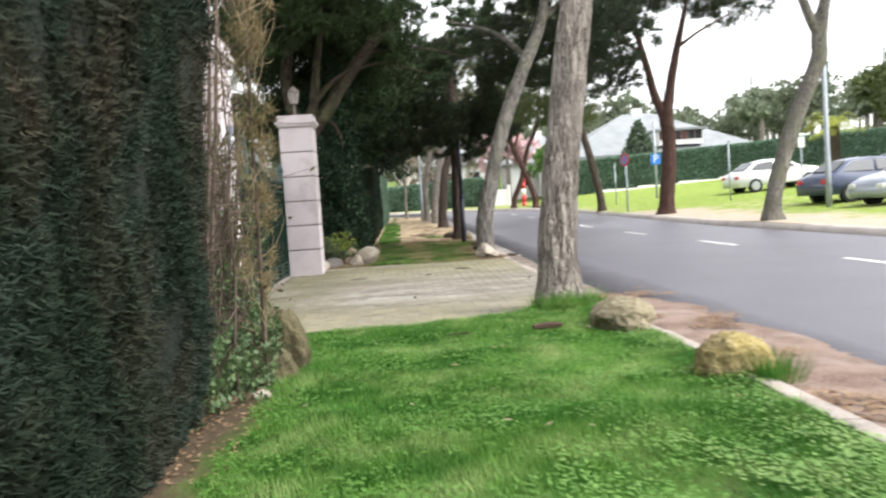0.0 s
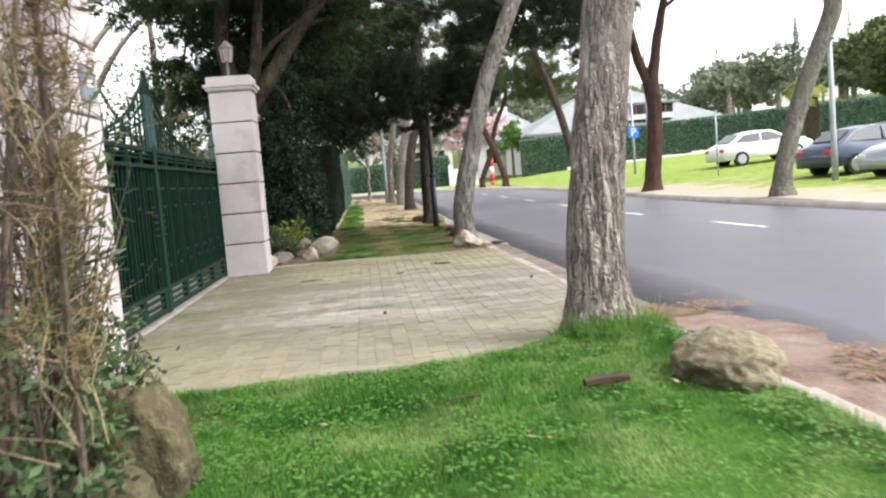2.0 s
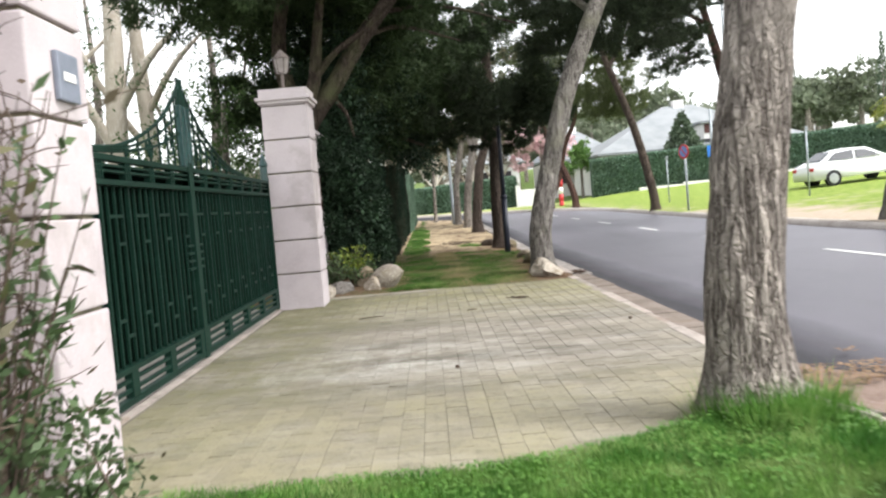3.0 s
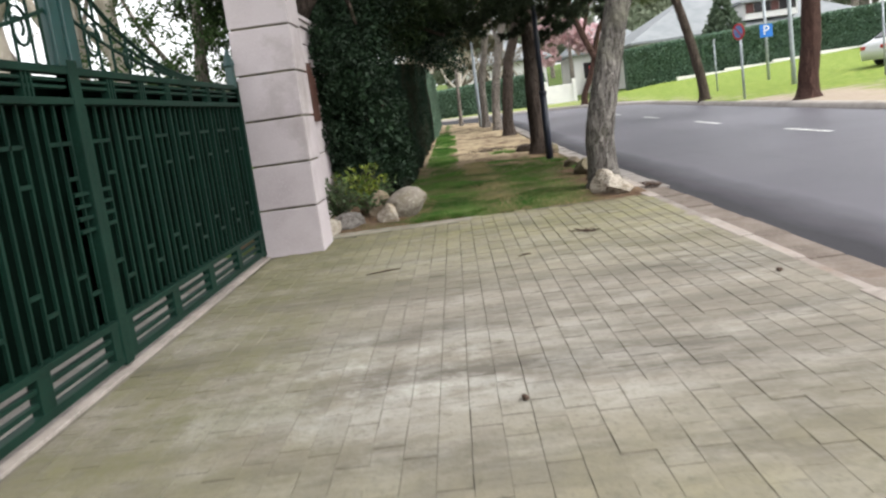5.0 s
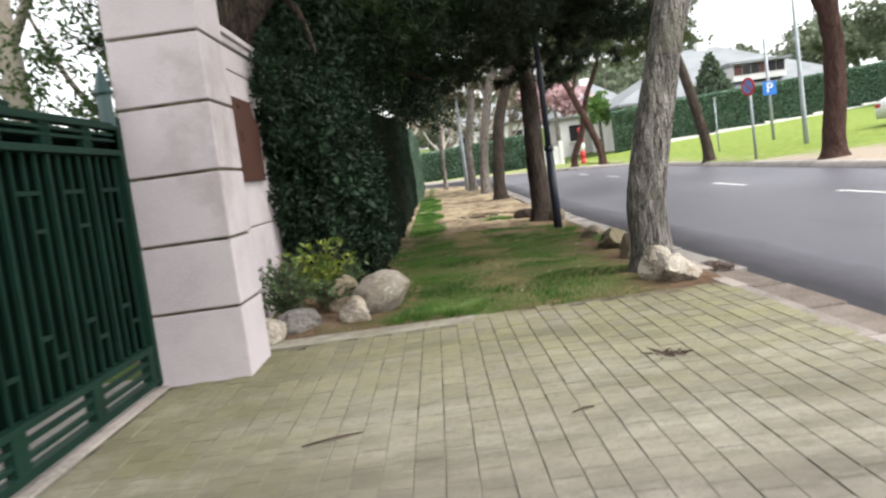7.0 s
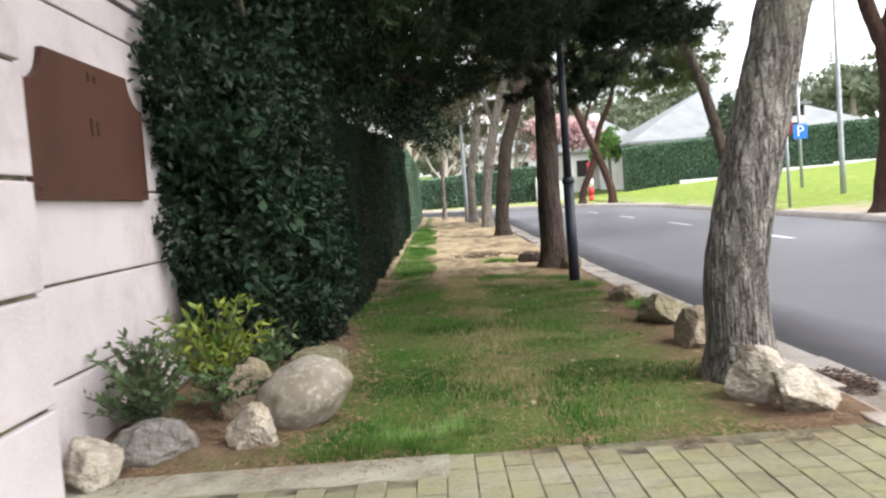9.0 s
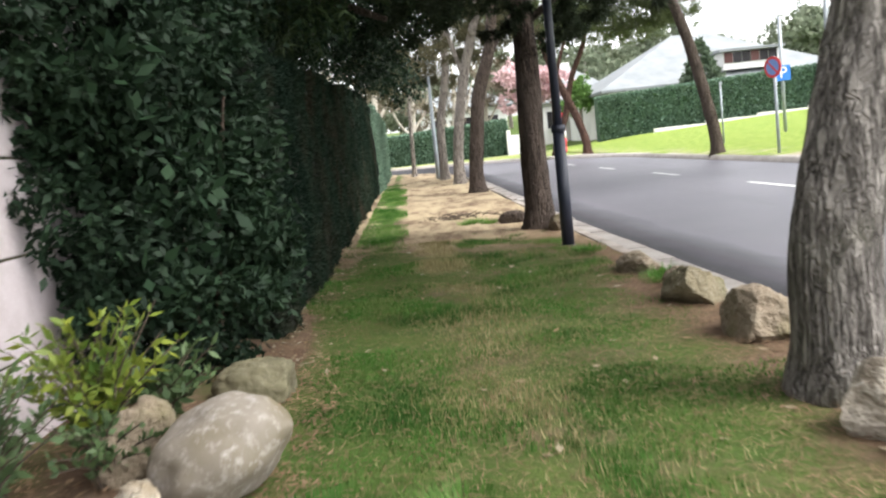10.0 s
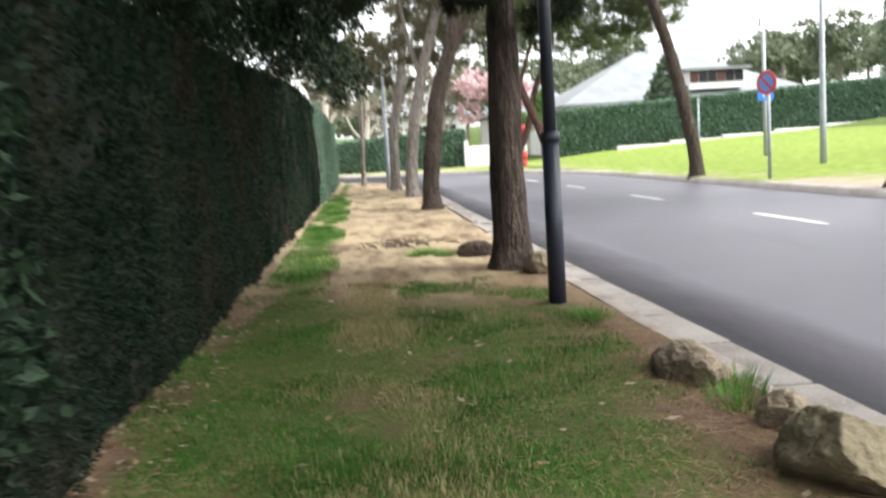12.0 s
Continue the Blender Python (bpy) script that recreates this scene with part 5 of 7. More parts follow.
boulder((2.05, 5.22, 0.06), (0.25, 0.2, 0.22), M_LICHEN, "yellow lichened boulder at the lawn's edge", 1)
boulder((1.92, 7.40, 0.06), (0.30, 0.38, 0.21), M_TANLICHEN, "tan boulder beside the pine and kerb", 2)
boulder((-0.98, 6.5, 0.12), (0.25, 0.30, 0.36), M_MOSSROCK, "mossy brown boulder at the foot of the climber", 3)
boulder((-1.14, 7.12, 0.1), (0.2, 0.2, 0.3), M_MOSSROCK, "mossy brown boulder beside the near pillar", 18, 0.5)
boulder((-1.02, 6.08, 0.06), (0.2, 0.22, 0.22), M_MOSSROCK, "mossy brown boulder at the foot of the climber", 4)
boulder((-0.79, 18.10, 0.18), (0.29, 0.25, 0.19), M_SMOOTHROCK, "smooth grey rounded boulder by the shrub", 5, 0.06, 0.25, rough=0.12, tip=-0.4)
boulder((-0.975, 17.66, 0.10), (0.135, 0.13, 0.15), M_WHITEROCK, "small white limestone rock", 6)
boulder((-1.48, 17.62, 0.07), (0.26, 0.18, 0.14), M_GREYROCK, "low grey rock by the pillar", 7)
boulder((-1.66, 17.3, 0.08), (0.14, 0.17, 0.16), M_WHITEROCK, "small pale rock at the pillar's foot", 8)
boulder((-1.15, 18.3, 0.15), (0.2, 0.18, 0.22), M_ROCK, "brownish rock under the yellow shrub", 9)
boulder((-0.86, 19.4, 0.07), (0.25, 0.18, 0.17), M_OLIVEROCK, "flat-faced olive tan rock under the dark shrub", 10)
boulder((1.71, 17.93, 0.12), (0.18, 0.16, 0.18), M_WHITEROCK, "rough white limestone rock at the pine's foot", 11, 0.45)
boulder((1.82, 17.62, 0.10), (0.19, 0.15, 0.14), M_WHITEROCK, "angular white limestone rock at the drive's corner", 12, 0.5)
boulder((1.93, 19.6, 0.08), (0.22, 0.30, 0.2), M_ROCK, "flat tan boulder along the kerb", 13, 0.45)
boulder((1.97, 20.75, 0.07), (0.22, 0.29, 0.19), M_TANLICHEN, "tan boulder along the kerb", 14, 0.45)
boulder((2.03, 21.3, 0.05), (0.12, 0.14, 0.12), M_ROCK, "small tan rock along the kerb", 19, 0.45)
boulder((1.98, 22.2, 0.04), (0.2, 0.34, 0.15), M_ROCK, "low tan boulder along the kerb", 15, 0.45)
boulder((1.62, 28.2, 0.10), (0.24, 0.16, 0.12), M_BARKDARK, "short brown cut log lying on bare earth", 16, 0.2, 0.3, "log", "cut_log")
boulder((2.05, 26.4, 0.1), (0.16, 0.2, 0.14), M_ROCK, "brown stone at the foot of the pine", 17)


# lantern on the far pillar
lantern = thing("pillar_lantern", "small weathered lantern on the stone pillar cap", "lantern", (-1.9, 16.47, 3.06))
M_LANTERN = surface("weathered_lantern_metal", (0.16, 0.13, 0.12), (0.10, 0.08, 0.075), (0.24, 0.21, 0.20), 0.7, 8, 40, 0.2, 0.003)
bm = bmesh.new()
tube(bm, [(-1.9, 16.47, 3.055), (-1.9, 16.47, 3.09), (-1.9, 16.47, 3.10), (-1.9, 16.47, 3.30)], [0.07, 0.06, 0.025, 0.022], 10)
part("stem", bm, M_LANTERN, lantern)
bm = bmesh.new()
tube(bm, [(-1.9, 16.47, 3.30), (-1.9, 16.47, 3.50)], [0.075, 0.105], 6)
part("glass_body", bm, surface("cloudy_lantern_glass", (0.34, 0.30, 0.29), (0.26, 0.23, 0.22), None, 0.3, 6, 40, 0.05, 0.002), lantern, "cloudy glass")
bm = bmesh.new()
tube(bm, [(-1.9, 16.47, 3.50), (-1.9, 16.47, 3.52), (-1.9, 16.47, 3.62)], [0.125, 0.115, 0.02], 6)
part("roof", bm, M_LANTERN, lantern)
for k in range(6):
    a = math.pi / 3 * k
    bm = bmesh.new()
    tube(bm, [(-1.9 + 0.078 * math.cos(a), 16.47 + 0.078 * math.sin(a), 3.30), (-1.9 + 0.108 * math.cos(a), 16.47 + 0.108 * math.sin(a), 3.50)], [0.007, 0.007], 5)
    part("rib", bm, M_LANTERN, lantern)


# ---- lamp post, signs, poles ----
lamp = thing("street_lamp", "dark blue-grey steel lamp post on the verge", "street lamp", (1.795, 24.56, 0))
for nm, z0, z1, r0, r1 in (("base", -0.15, 0.03, 0.085, 0.085), ("lower_shaft", 0.0, 1.34, 0.072, 0.068), ("collar", 1.32, 1.40, 0.082, 0.078), ("upper_shaft", 1.38, 3.6, 0.052, 0.046)):
    bm = bmesh.new()
    tube(bm, [(1.795, 24.56, z0), (1.795, 24.56, z1)], [r0, r1], 20)
    part(nm, bm, M_LAMP, lamp, "", True)


def post(bm, x, y, z0, z1, r, seg=12):
    tube(bm, [(x, y, z0), (x, y, z1)], [r, r], seg)


def plain(name, col, rough=0.5):
    return surface(name, col, tuple(c * 0.85 for c in col), None, rough, 4, 50, 0.05, 0.002)


M_RED, M_BLUE = plain("sign_red", (0.55, 0.045, 0.05)), plain("sign_blue", (0.03, 0.18, 0.62))
sign = thing("no_parking_sign", "round blue and red no-parking sign on steel post", "road sign", (10.35, 38.1, 0.2))
bm = bmesh.new()
post(bm, 10.35, 38.1, 0.0, 2.92, 0.045)
part("post", bm, M_GALV, sign, "", True)
SIGN = Matrix.Translation((10.35, 38.1, 2.62)) @ Matrix.Rotation(math.radians(-66), 4, "Z")
for nm, r, yy, mt in (("disc", 0.29, -0.055, M_RED), ("face", 0.215, -0.061, plain("faded_sign_blue", (0.15, 0.25, 0.52)))):
    bm = bmesh.new()
    bmesh.ops.create_cone(bm, cap_ends=True, segments=36, radius1=r, radius2=r, depth=0.02, matrix=SIGN @ Matrix.Translation((0, yy, 0)) @ Matrix.Rotation(math.pi / 2, 4, "X"))
    disc = part(nm, bm, mt, sign if nm == "disc" else disc)
bm = bmesh.new()
box(bm, -0.225, -0.004, -0.024, 0.225, 0.004, 0.024)
bmesh.ops.transform(bm, verts=bm.verts, matrix=SIGN @ Matrix.Translation((0, -0.074, 0)) @ Matrix.Rotation(math.radians(45), 4, "Y"))
part("slash", bm, M_RED, disc.parent)
park = thing("parking_sign", "square blue parking sign with white letter on post", "road sign", (14.15, 46.0, 0.6))
bm = bmesh.new()
post(bm, 14.15, 46.0, 0.3, 4.9, 0.065)
part("post", bm, M_GALV, park, "", True)
bm = bmesh.new()
box(bm, 13.87, 45.91, 2.57, 14.43, 45.93, 3.13, 0.01)
part("panel", bm, M_BLUE, park)
txt = bpy.data.curves.new("letter", "FONT")
txt.body, txt.size, txt.extrude, txt.align_x, txt.align_y = "P", 0.58, 0.004, "CENTER", "CENTER"
tmp = new("letter_curve", txt)
tmp.matrix_world = pose(14.15, 45.905, 2.85, 90, 0, 0)
bpy.context.view_layer.update()
me = bpy.data.meshes.new_from_object(tmp.evaluated_get(bpy.context.evaluated_depsgraph_get()))
me.transform(tmp.matrix_world)
bpy.data.objects.remove(tmp)
me.materials.clear()
mesh_object("letter", me, M_WALL, park, "white letter P")


def tall_lamp(x, y, z, h, label):
    t = thing("lamp_column", label, "street lamp", (x, y, z))
    bm = bmesh.new()
    tube(bm, [(x, y, z - 0.3), (x, y, z + 1.2), (x, y, z + h)], [0.10, 0.085, 0.045], 14)
    part("column", bm, M_GALV, t, "", True)
    bm = bmesh.new()
    box(bm, x - 0.55, y - 0.12, z + h, x + 0.1, y + 0.12, z + h + 0.1, 0.03)
    part("lantern", bm, M_LAMP, t)


tall_lamp(13.0, 40.3, 0.45, 8.3, "tall grey steel lamp column on the grass bank")
tall_lamp(1.25, 49.0, 0.22, 5.2, "thin grey lamp column on the verge near the bend")
tall_lamp(14.0, 27.0, 0.22, 7.0, "tall grey steel lamp column near the parked cars")
bollard = thing("marker_post", "red and white banded marker post at the bend", "marker post", (10.0, 68.0, 0.5))
for k in range(5):
    bm = bmesh.new()
    tube(bm, [(10.0, 68.0, 0.35 + 0.53 * k), (10.0, 68.0, 0.35 + 0.53 * (k + 1))], [0.17, 0.17], 14)
    part("band", bm, M_RED if k != 2 else M_WALL, bollard, "", True)


# ---- houses, hedges and hills beyond ----
def hedge_across(name, label, x0, x1, y, zb, zt, mat, seed, n, spray=0.2, thick=1.2):
    """A long clipped hedge seen square on; zb and zt give foot and top along x."""
    h = thing(name, label, "hedge", ((x0 + x1) / 2, y, zb((x0 + x1) / 2)))
    bm = bmesh.new()
    cols = []
    steps = max(8, int((x1 - x0) / 0.6))
    for i in range(steps + 1):
        x = x0 + (x1 - x0) * i / steps
        f = 0.10 * noise.noise((x * 0.8, seed, 0))
        cols.append([bm.verts.new(p) for p in ((x, y + f, zb(x) - 0.4), (x, y + f, (zb(x) + zt(x)) / 2), (x, y + f, zt(x) + f), (x, y + thick, zt(x) + f), (x, y + thick, zb(x) - 0.4))])
    for a, b in zip(cols, cols[1:]):
        for k in range(4):
            bm.faces.new((a[k], b[k], b[k + 1], a[k + 1]))
    bm.faces.new(cols[0])
    bm.faces.new(cols[-1][::-1])
    part("core", bm, M_FARCORE, h)
    rng = np.random.default_rng(seed)
    u = rng.uniform(x0, x1, n)
    v = rng.uniform(0, 1.25, n)
    lo, hi = np.array([zb(a) for a in u]), np.array([zt(a) for a in u])
    pts = np.stack([u, np.where(v > 1, y + (v - 1) * 4 * thick, y - 0.02), lo + (hi - lo) * np.minimum(v, 1.0)], axis=1)
    outs = np.where((v > 1)[:, None], np.array([[0, 0, 1.0]]), np.array([[0, -1.0, 0.3]]))
    mesh_object("foliage", leaves_mesh("foliage", pts, rng, spray, spray * 0.35, 0, outs, 1.0), mat, h)
    return h


def zb_right(x):
    return 0.92 + 0.045 * (x - 13.4)


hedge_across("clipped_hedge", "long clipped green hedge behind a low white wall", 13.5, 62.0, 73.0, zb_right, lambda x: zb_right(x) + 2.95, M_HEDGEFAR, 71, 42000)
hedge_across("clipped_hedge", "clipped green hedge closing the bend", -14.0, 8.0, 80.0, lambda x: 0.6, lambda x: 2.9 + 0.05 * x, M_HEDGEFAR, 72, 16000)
low_wall = thing("low_wall", "low white garden wall stepping up the slope", "wall", (30, 72.4, 1), "", "structure")
for k in range(12):
    bm = bmesh.new()
    x0 = 17.0 + 3.6 * k
    box(bm, x0, 72.2, zb_right(x0) - 1.0, x0 + 3.6, 72.45, zb_right(x0) + 0.35, 0.02)
    part("wall_panel", bm, M_WALL, low_wall)


def house(name, label, x0, x1, y0, y1, zg, ze, zr, over=0.7):
    h = thing(name, label, "house", ((x0 + x1) / 2, (y0 + y1) / 2, zg))
    bm = bmesh.new()
    box(bm, x0, y0, zg - 1, x1, y1, ze)
    part("wall", bm, M_WALL, h)
    bm = bmesh.new()
    mx, my, half = (x0 + x1) / 2, (y0 + y1) / 2, max(0.2, abs(x1 - x0) * 0.08)
    base = [bm.verts.new(p) for p in ((x0 - over, y0 - over, ze), (x1 + over, y0 - over, ze), (x1 + over, y1 + over, ze), (x0 - over, y1 + over, ze))]
    low = [bm.verts.new((v.co.x, v.co.y, ze - 0.2)) for v in base]
    top = [bm.verts.new((mx - half, my, zr)), bm.verts.new((mx + half, my, zr))]
    for f in ((base[0], base[1], top[1], top[0]), (base[1], base[2], top[1]), (base[2], base[3], top[0], top[1]), (base[3], base[0], top[0])):
        bm.faces.new(f)
    for k in range(4):
        bm.faces.new((low[k], low[(k + 1) % 4], base[(k + 1) % 4], base[k]))
    bm.faces.new(low[::-1])
    part("roof", bm, M_ROOF, h)
    bm = bmesh.new()
    box(bm, mx - 0.5, my - 0.5, zr - 0.6, mx + 0.5, my + 0.5, zr + 0.5, 0.05)
    part("chimney", bm, M_WALL, h)
    return h


M_DARKGLASS = surface("dark_window_glass", (0.03, 0.025, 0.03), (0.02, 0.018, 0.022), None, 0.15, 2, 20, 0.0, 0.001, spec=0.6)
M_BRICKRED = plain("dull_red_wood", (0.13, 0.06, 0.055), 0.7)
h1 = house("house", "white house with broad grey hipped roof behind hedge", 16.0, 34.5, 80.0, 96.0, 1.5, 4.7, 9.2)
bm = bmesh.new()
box(bm, 24.9, 79.6, 5.3, 29.2, 86.0, 6.65)
part("dormer", bm, M_WALL, h1, "low white dormer")
bm = bmesh.new()
box(bm, 24.5, 79.2, 6.65, 29.6, 86.4, 6.85)
part("dormer_roof", bm, M_ROOF, h1)
for k in range(6):
    bm = bmesh.new()
    box(bm, 25.0 + 0.69 * k, 79.55, 5.8, 25.64 + 0.69 * k, 79.6, 6.6)
    part("window", bm, M_DARKGLASS if k % 3 else M_BRICKRED, h1)
h2 = house("house", "white house with grey roof beyond the bend", 13.0, 21.0, 97.0, 107.0, 1.5, 5.2, 8.6)
for k in range(3):
    bm = bmesh.new()
    box(bm, 14.0 + 2.4 * k, 96.95, 2.6, 15.2 + 2.4 * k, 97.0, 4.2)
    w = part("window", bm, M_DARKGLASS, h2)
    bm = bmesh.new()
    box(bm, 13.85 + 2.4 * k, 96.8, 2.45, 15.35 + 2.4 * k, 97.0, 2.6)
    part("sill", bm, M_WALL, w)
h3 = house("house", "white house glimpsed past the trees", 2.0, 10.5, 100.0, 110.0, 1.5, 5.6, 8.2)
for k in range(3):
    bm = bmesh.new()
    box(bm, 3.0 + 2.6 * k, 99.95, 3.0, 4.4 + 2.6 * k, 100.0, 4.6)
    w = part("window", bm, M_DARKGLASS, h3)
    bm = bmesh.new()
    box(bm, 2.85 + 2.6 * k, 99.8, 2.85, 4.55 + 2.6 * k, 100.0, 3.0)
    part("sill", bm, M_WALL, w)
gatehouse = thing("white_gate", "white garden gate in the hedge at the bend", "gate", (8.6, 79.5, 0.6))
bm = bmesh.new()
box(bm, 8.1, 79.4, 0.4, 10.2, 79.6, 2.1, 0.03)
part("panel", bm, M_WALL, gatehouse)
for x in (7.95, 10.3):
    bm = bmesh.new()
    box(bm, x - 0.15, 79.3, 0.4, x + 0.15, 79.7, 2.5, 0.03)
    part("gate_post", bm, M_WALL, gatehouse)


def far_tree(x, y, z, h, r, seed, mat=None, label="round-crowned tree on the hillside", conical=False, n=900, name="tree"):
    t = thing(name, label, "tree", (x, y, z))
    rng = np.random.default_rng(seed)
    bm = bmesh.new()
    tube(bm, [(x, y, z - 1), (x, y, z + h * 0.5), (x, y, z + h * 0.8)], [r * 0.09 + 0.05, r * 0.07 + 0.03, 0.03], 7)
    part("trunk", bm, M_BARK, t)
    if conical:
        f = rng.uniform(0, 1, n) ** 0.7
        a = rng.uniform(0, 6.28, n)
        rad = r * f * rng.uniform(0.7, 1.05, n)
        pts = np.stack([x + rad * np.cos(a), y + rad * np.sin(a), z + h * (1 - f * 0.93)], axis=1)
        outs = np.stack([np.cos(a), np.sin(a), 0 * a - 0.3], axis=1)
    else:
        blobs = [(x + rng.normal() * r * 0.45, y + rng.normal() * r * 0.45, z + h * rng.uniform(0.55, 0.9), r * rng.uniform(0.4, 0.65), r * rng.uniform(0.4, 0.65), h * rng.uniform(0.10, 0.2)) for _ in range(8)]
        pts, outs = blob_points(rng, blobs, n / (r * r * 4), 0.6)
    s = max(0.25, r * 0.16)
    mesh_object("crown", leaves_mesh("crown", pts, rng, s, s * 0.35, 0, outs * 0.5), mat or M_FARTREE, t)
    return t


def lay(x, y):
    return land(x, y)


# Conifer green greyed in its colour for haze, like the woods around.
M_FARCON = leafy("hazed_grey_conifer", (0.09, 0.13, 0.085), (0.14, 0.18, 0.12), (0.10, 0.13, 0.09), 0.8, 0.1, 0.2, 0.6)
frng = random.Random(77)
for k in range(90):
    x, y = frng.uniform(14, 135), frng.uniform(108, 175)
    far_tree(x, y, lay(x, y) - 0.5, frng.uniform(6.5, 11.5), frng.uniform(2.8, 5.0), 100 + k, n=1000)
for k in range(16):
    x, y = frng.uniform(-45, 14), frng.uniform(108, 140)
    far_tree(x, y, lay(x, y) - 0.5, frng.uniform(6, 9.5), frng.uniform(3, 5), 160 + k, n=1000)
for k, (x, y, h, r) in enumerate(((76, 128, 15, 1.3), (44.5, 73.5 + 12, 11.5, 0.9), (60, 140, 13, 1.5))):
    far_tree(x, y, lay(x, y), h, r, 190 + k, M_FARCON, label="tall narrow dark cypress", conical=True, n=1600, name="cypress")
far_tree(22.3, 77.2, 1.6, 6.0, 2.7, 195, M_FARCON, "dark green conifer before the roof", True, 2200, "conifer")
far_tree(14.6, 84, 1.2, 5.2, 1.4, 196, leafy("fresh_leaves", (0.10, 0.20, 0.05), (0.15, 0.26, 0.07), (0.12, 0.2, 0.06)), "bright green garden tree", False, 1200)
far_tree(11.2, 86, 1.0, 7.0, 2.4, 197, leafy("pink_blossom", (0.62, 0.42, 0.44), (0.70, 0.52, 0.53), (0.58, 0.40, 0.42)), "pink blossoming garden tree", False, 1500, "blossom_tree")

M_BROWNHAZE = leafy("bare_brownish_twigs", (0.20, 0.165, 0.13), (0.28, 0.24, 0.19), (0.16, 0.15, 0.10), 0.85, 0.1, 0.3, 0.4)
for k, (x, y, h, r) in enumerate(((-5.0, 70, 9.5, 3.6), (0.5, 84, 10.5, 4.2), (-2.0, 67, 9.0, 3.2), (4.0, 86, 9.5, 3.8), (-10.0, 72, 10.0, 4.0), (7.0, 90, 9.0, 3.2))):
    tree("garden_tree", "half-bare brownish garden tree past the bend", [(x, y, 0.2, 0.3), (x + 0.2, y, 2.5, 0.24), (x + 0.5, y, 5.0, 0.18), (x + 0.6, y, h, 0.05)],
         [[(x + 0.2, y, 2.8, 0.13), (x - 1.0, y, 4.6, 0.09), (x - 1.8, y, h * 0.8, 0.03)], [(x + 0.3, y, 3.2, 0.13), (x + 1.5, y, 5.0, 0.09), (x + 2.2, y, h * 0.75, 0.03)]],
         scatter_blobs(600 + k, 12, (x - r, y - 1.5, 2.4), (x + r, y + 1.5, h), 0.9, 1.5), M_BARKPALE, M_BROWNHAZE, 26, 0.45, 0.06, seed=600 + k, seg=12, rings=20, kind_leaf="leaf", category="tree")

# ---- parked cars ----
M_CARGLASS = surface("tinted_car_glass", (0.02, 0.024, 0.03), (0.015, 0.018, 0.024), None, 0.08, 2, 20, 0.0, 0.001, spec=0.8)
M_TYRE = plain("tyre_rubber", (0.02, 0.02, 0.021), 0.85)
M_RIM = surface("alloy_rim", (0.45, 0.46, 0.48), (0.30, 0.31, 0.33), None, 0.35, 5, 30, 0.05, 0.002, metal=0.7)


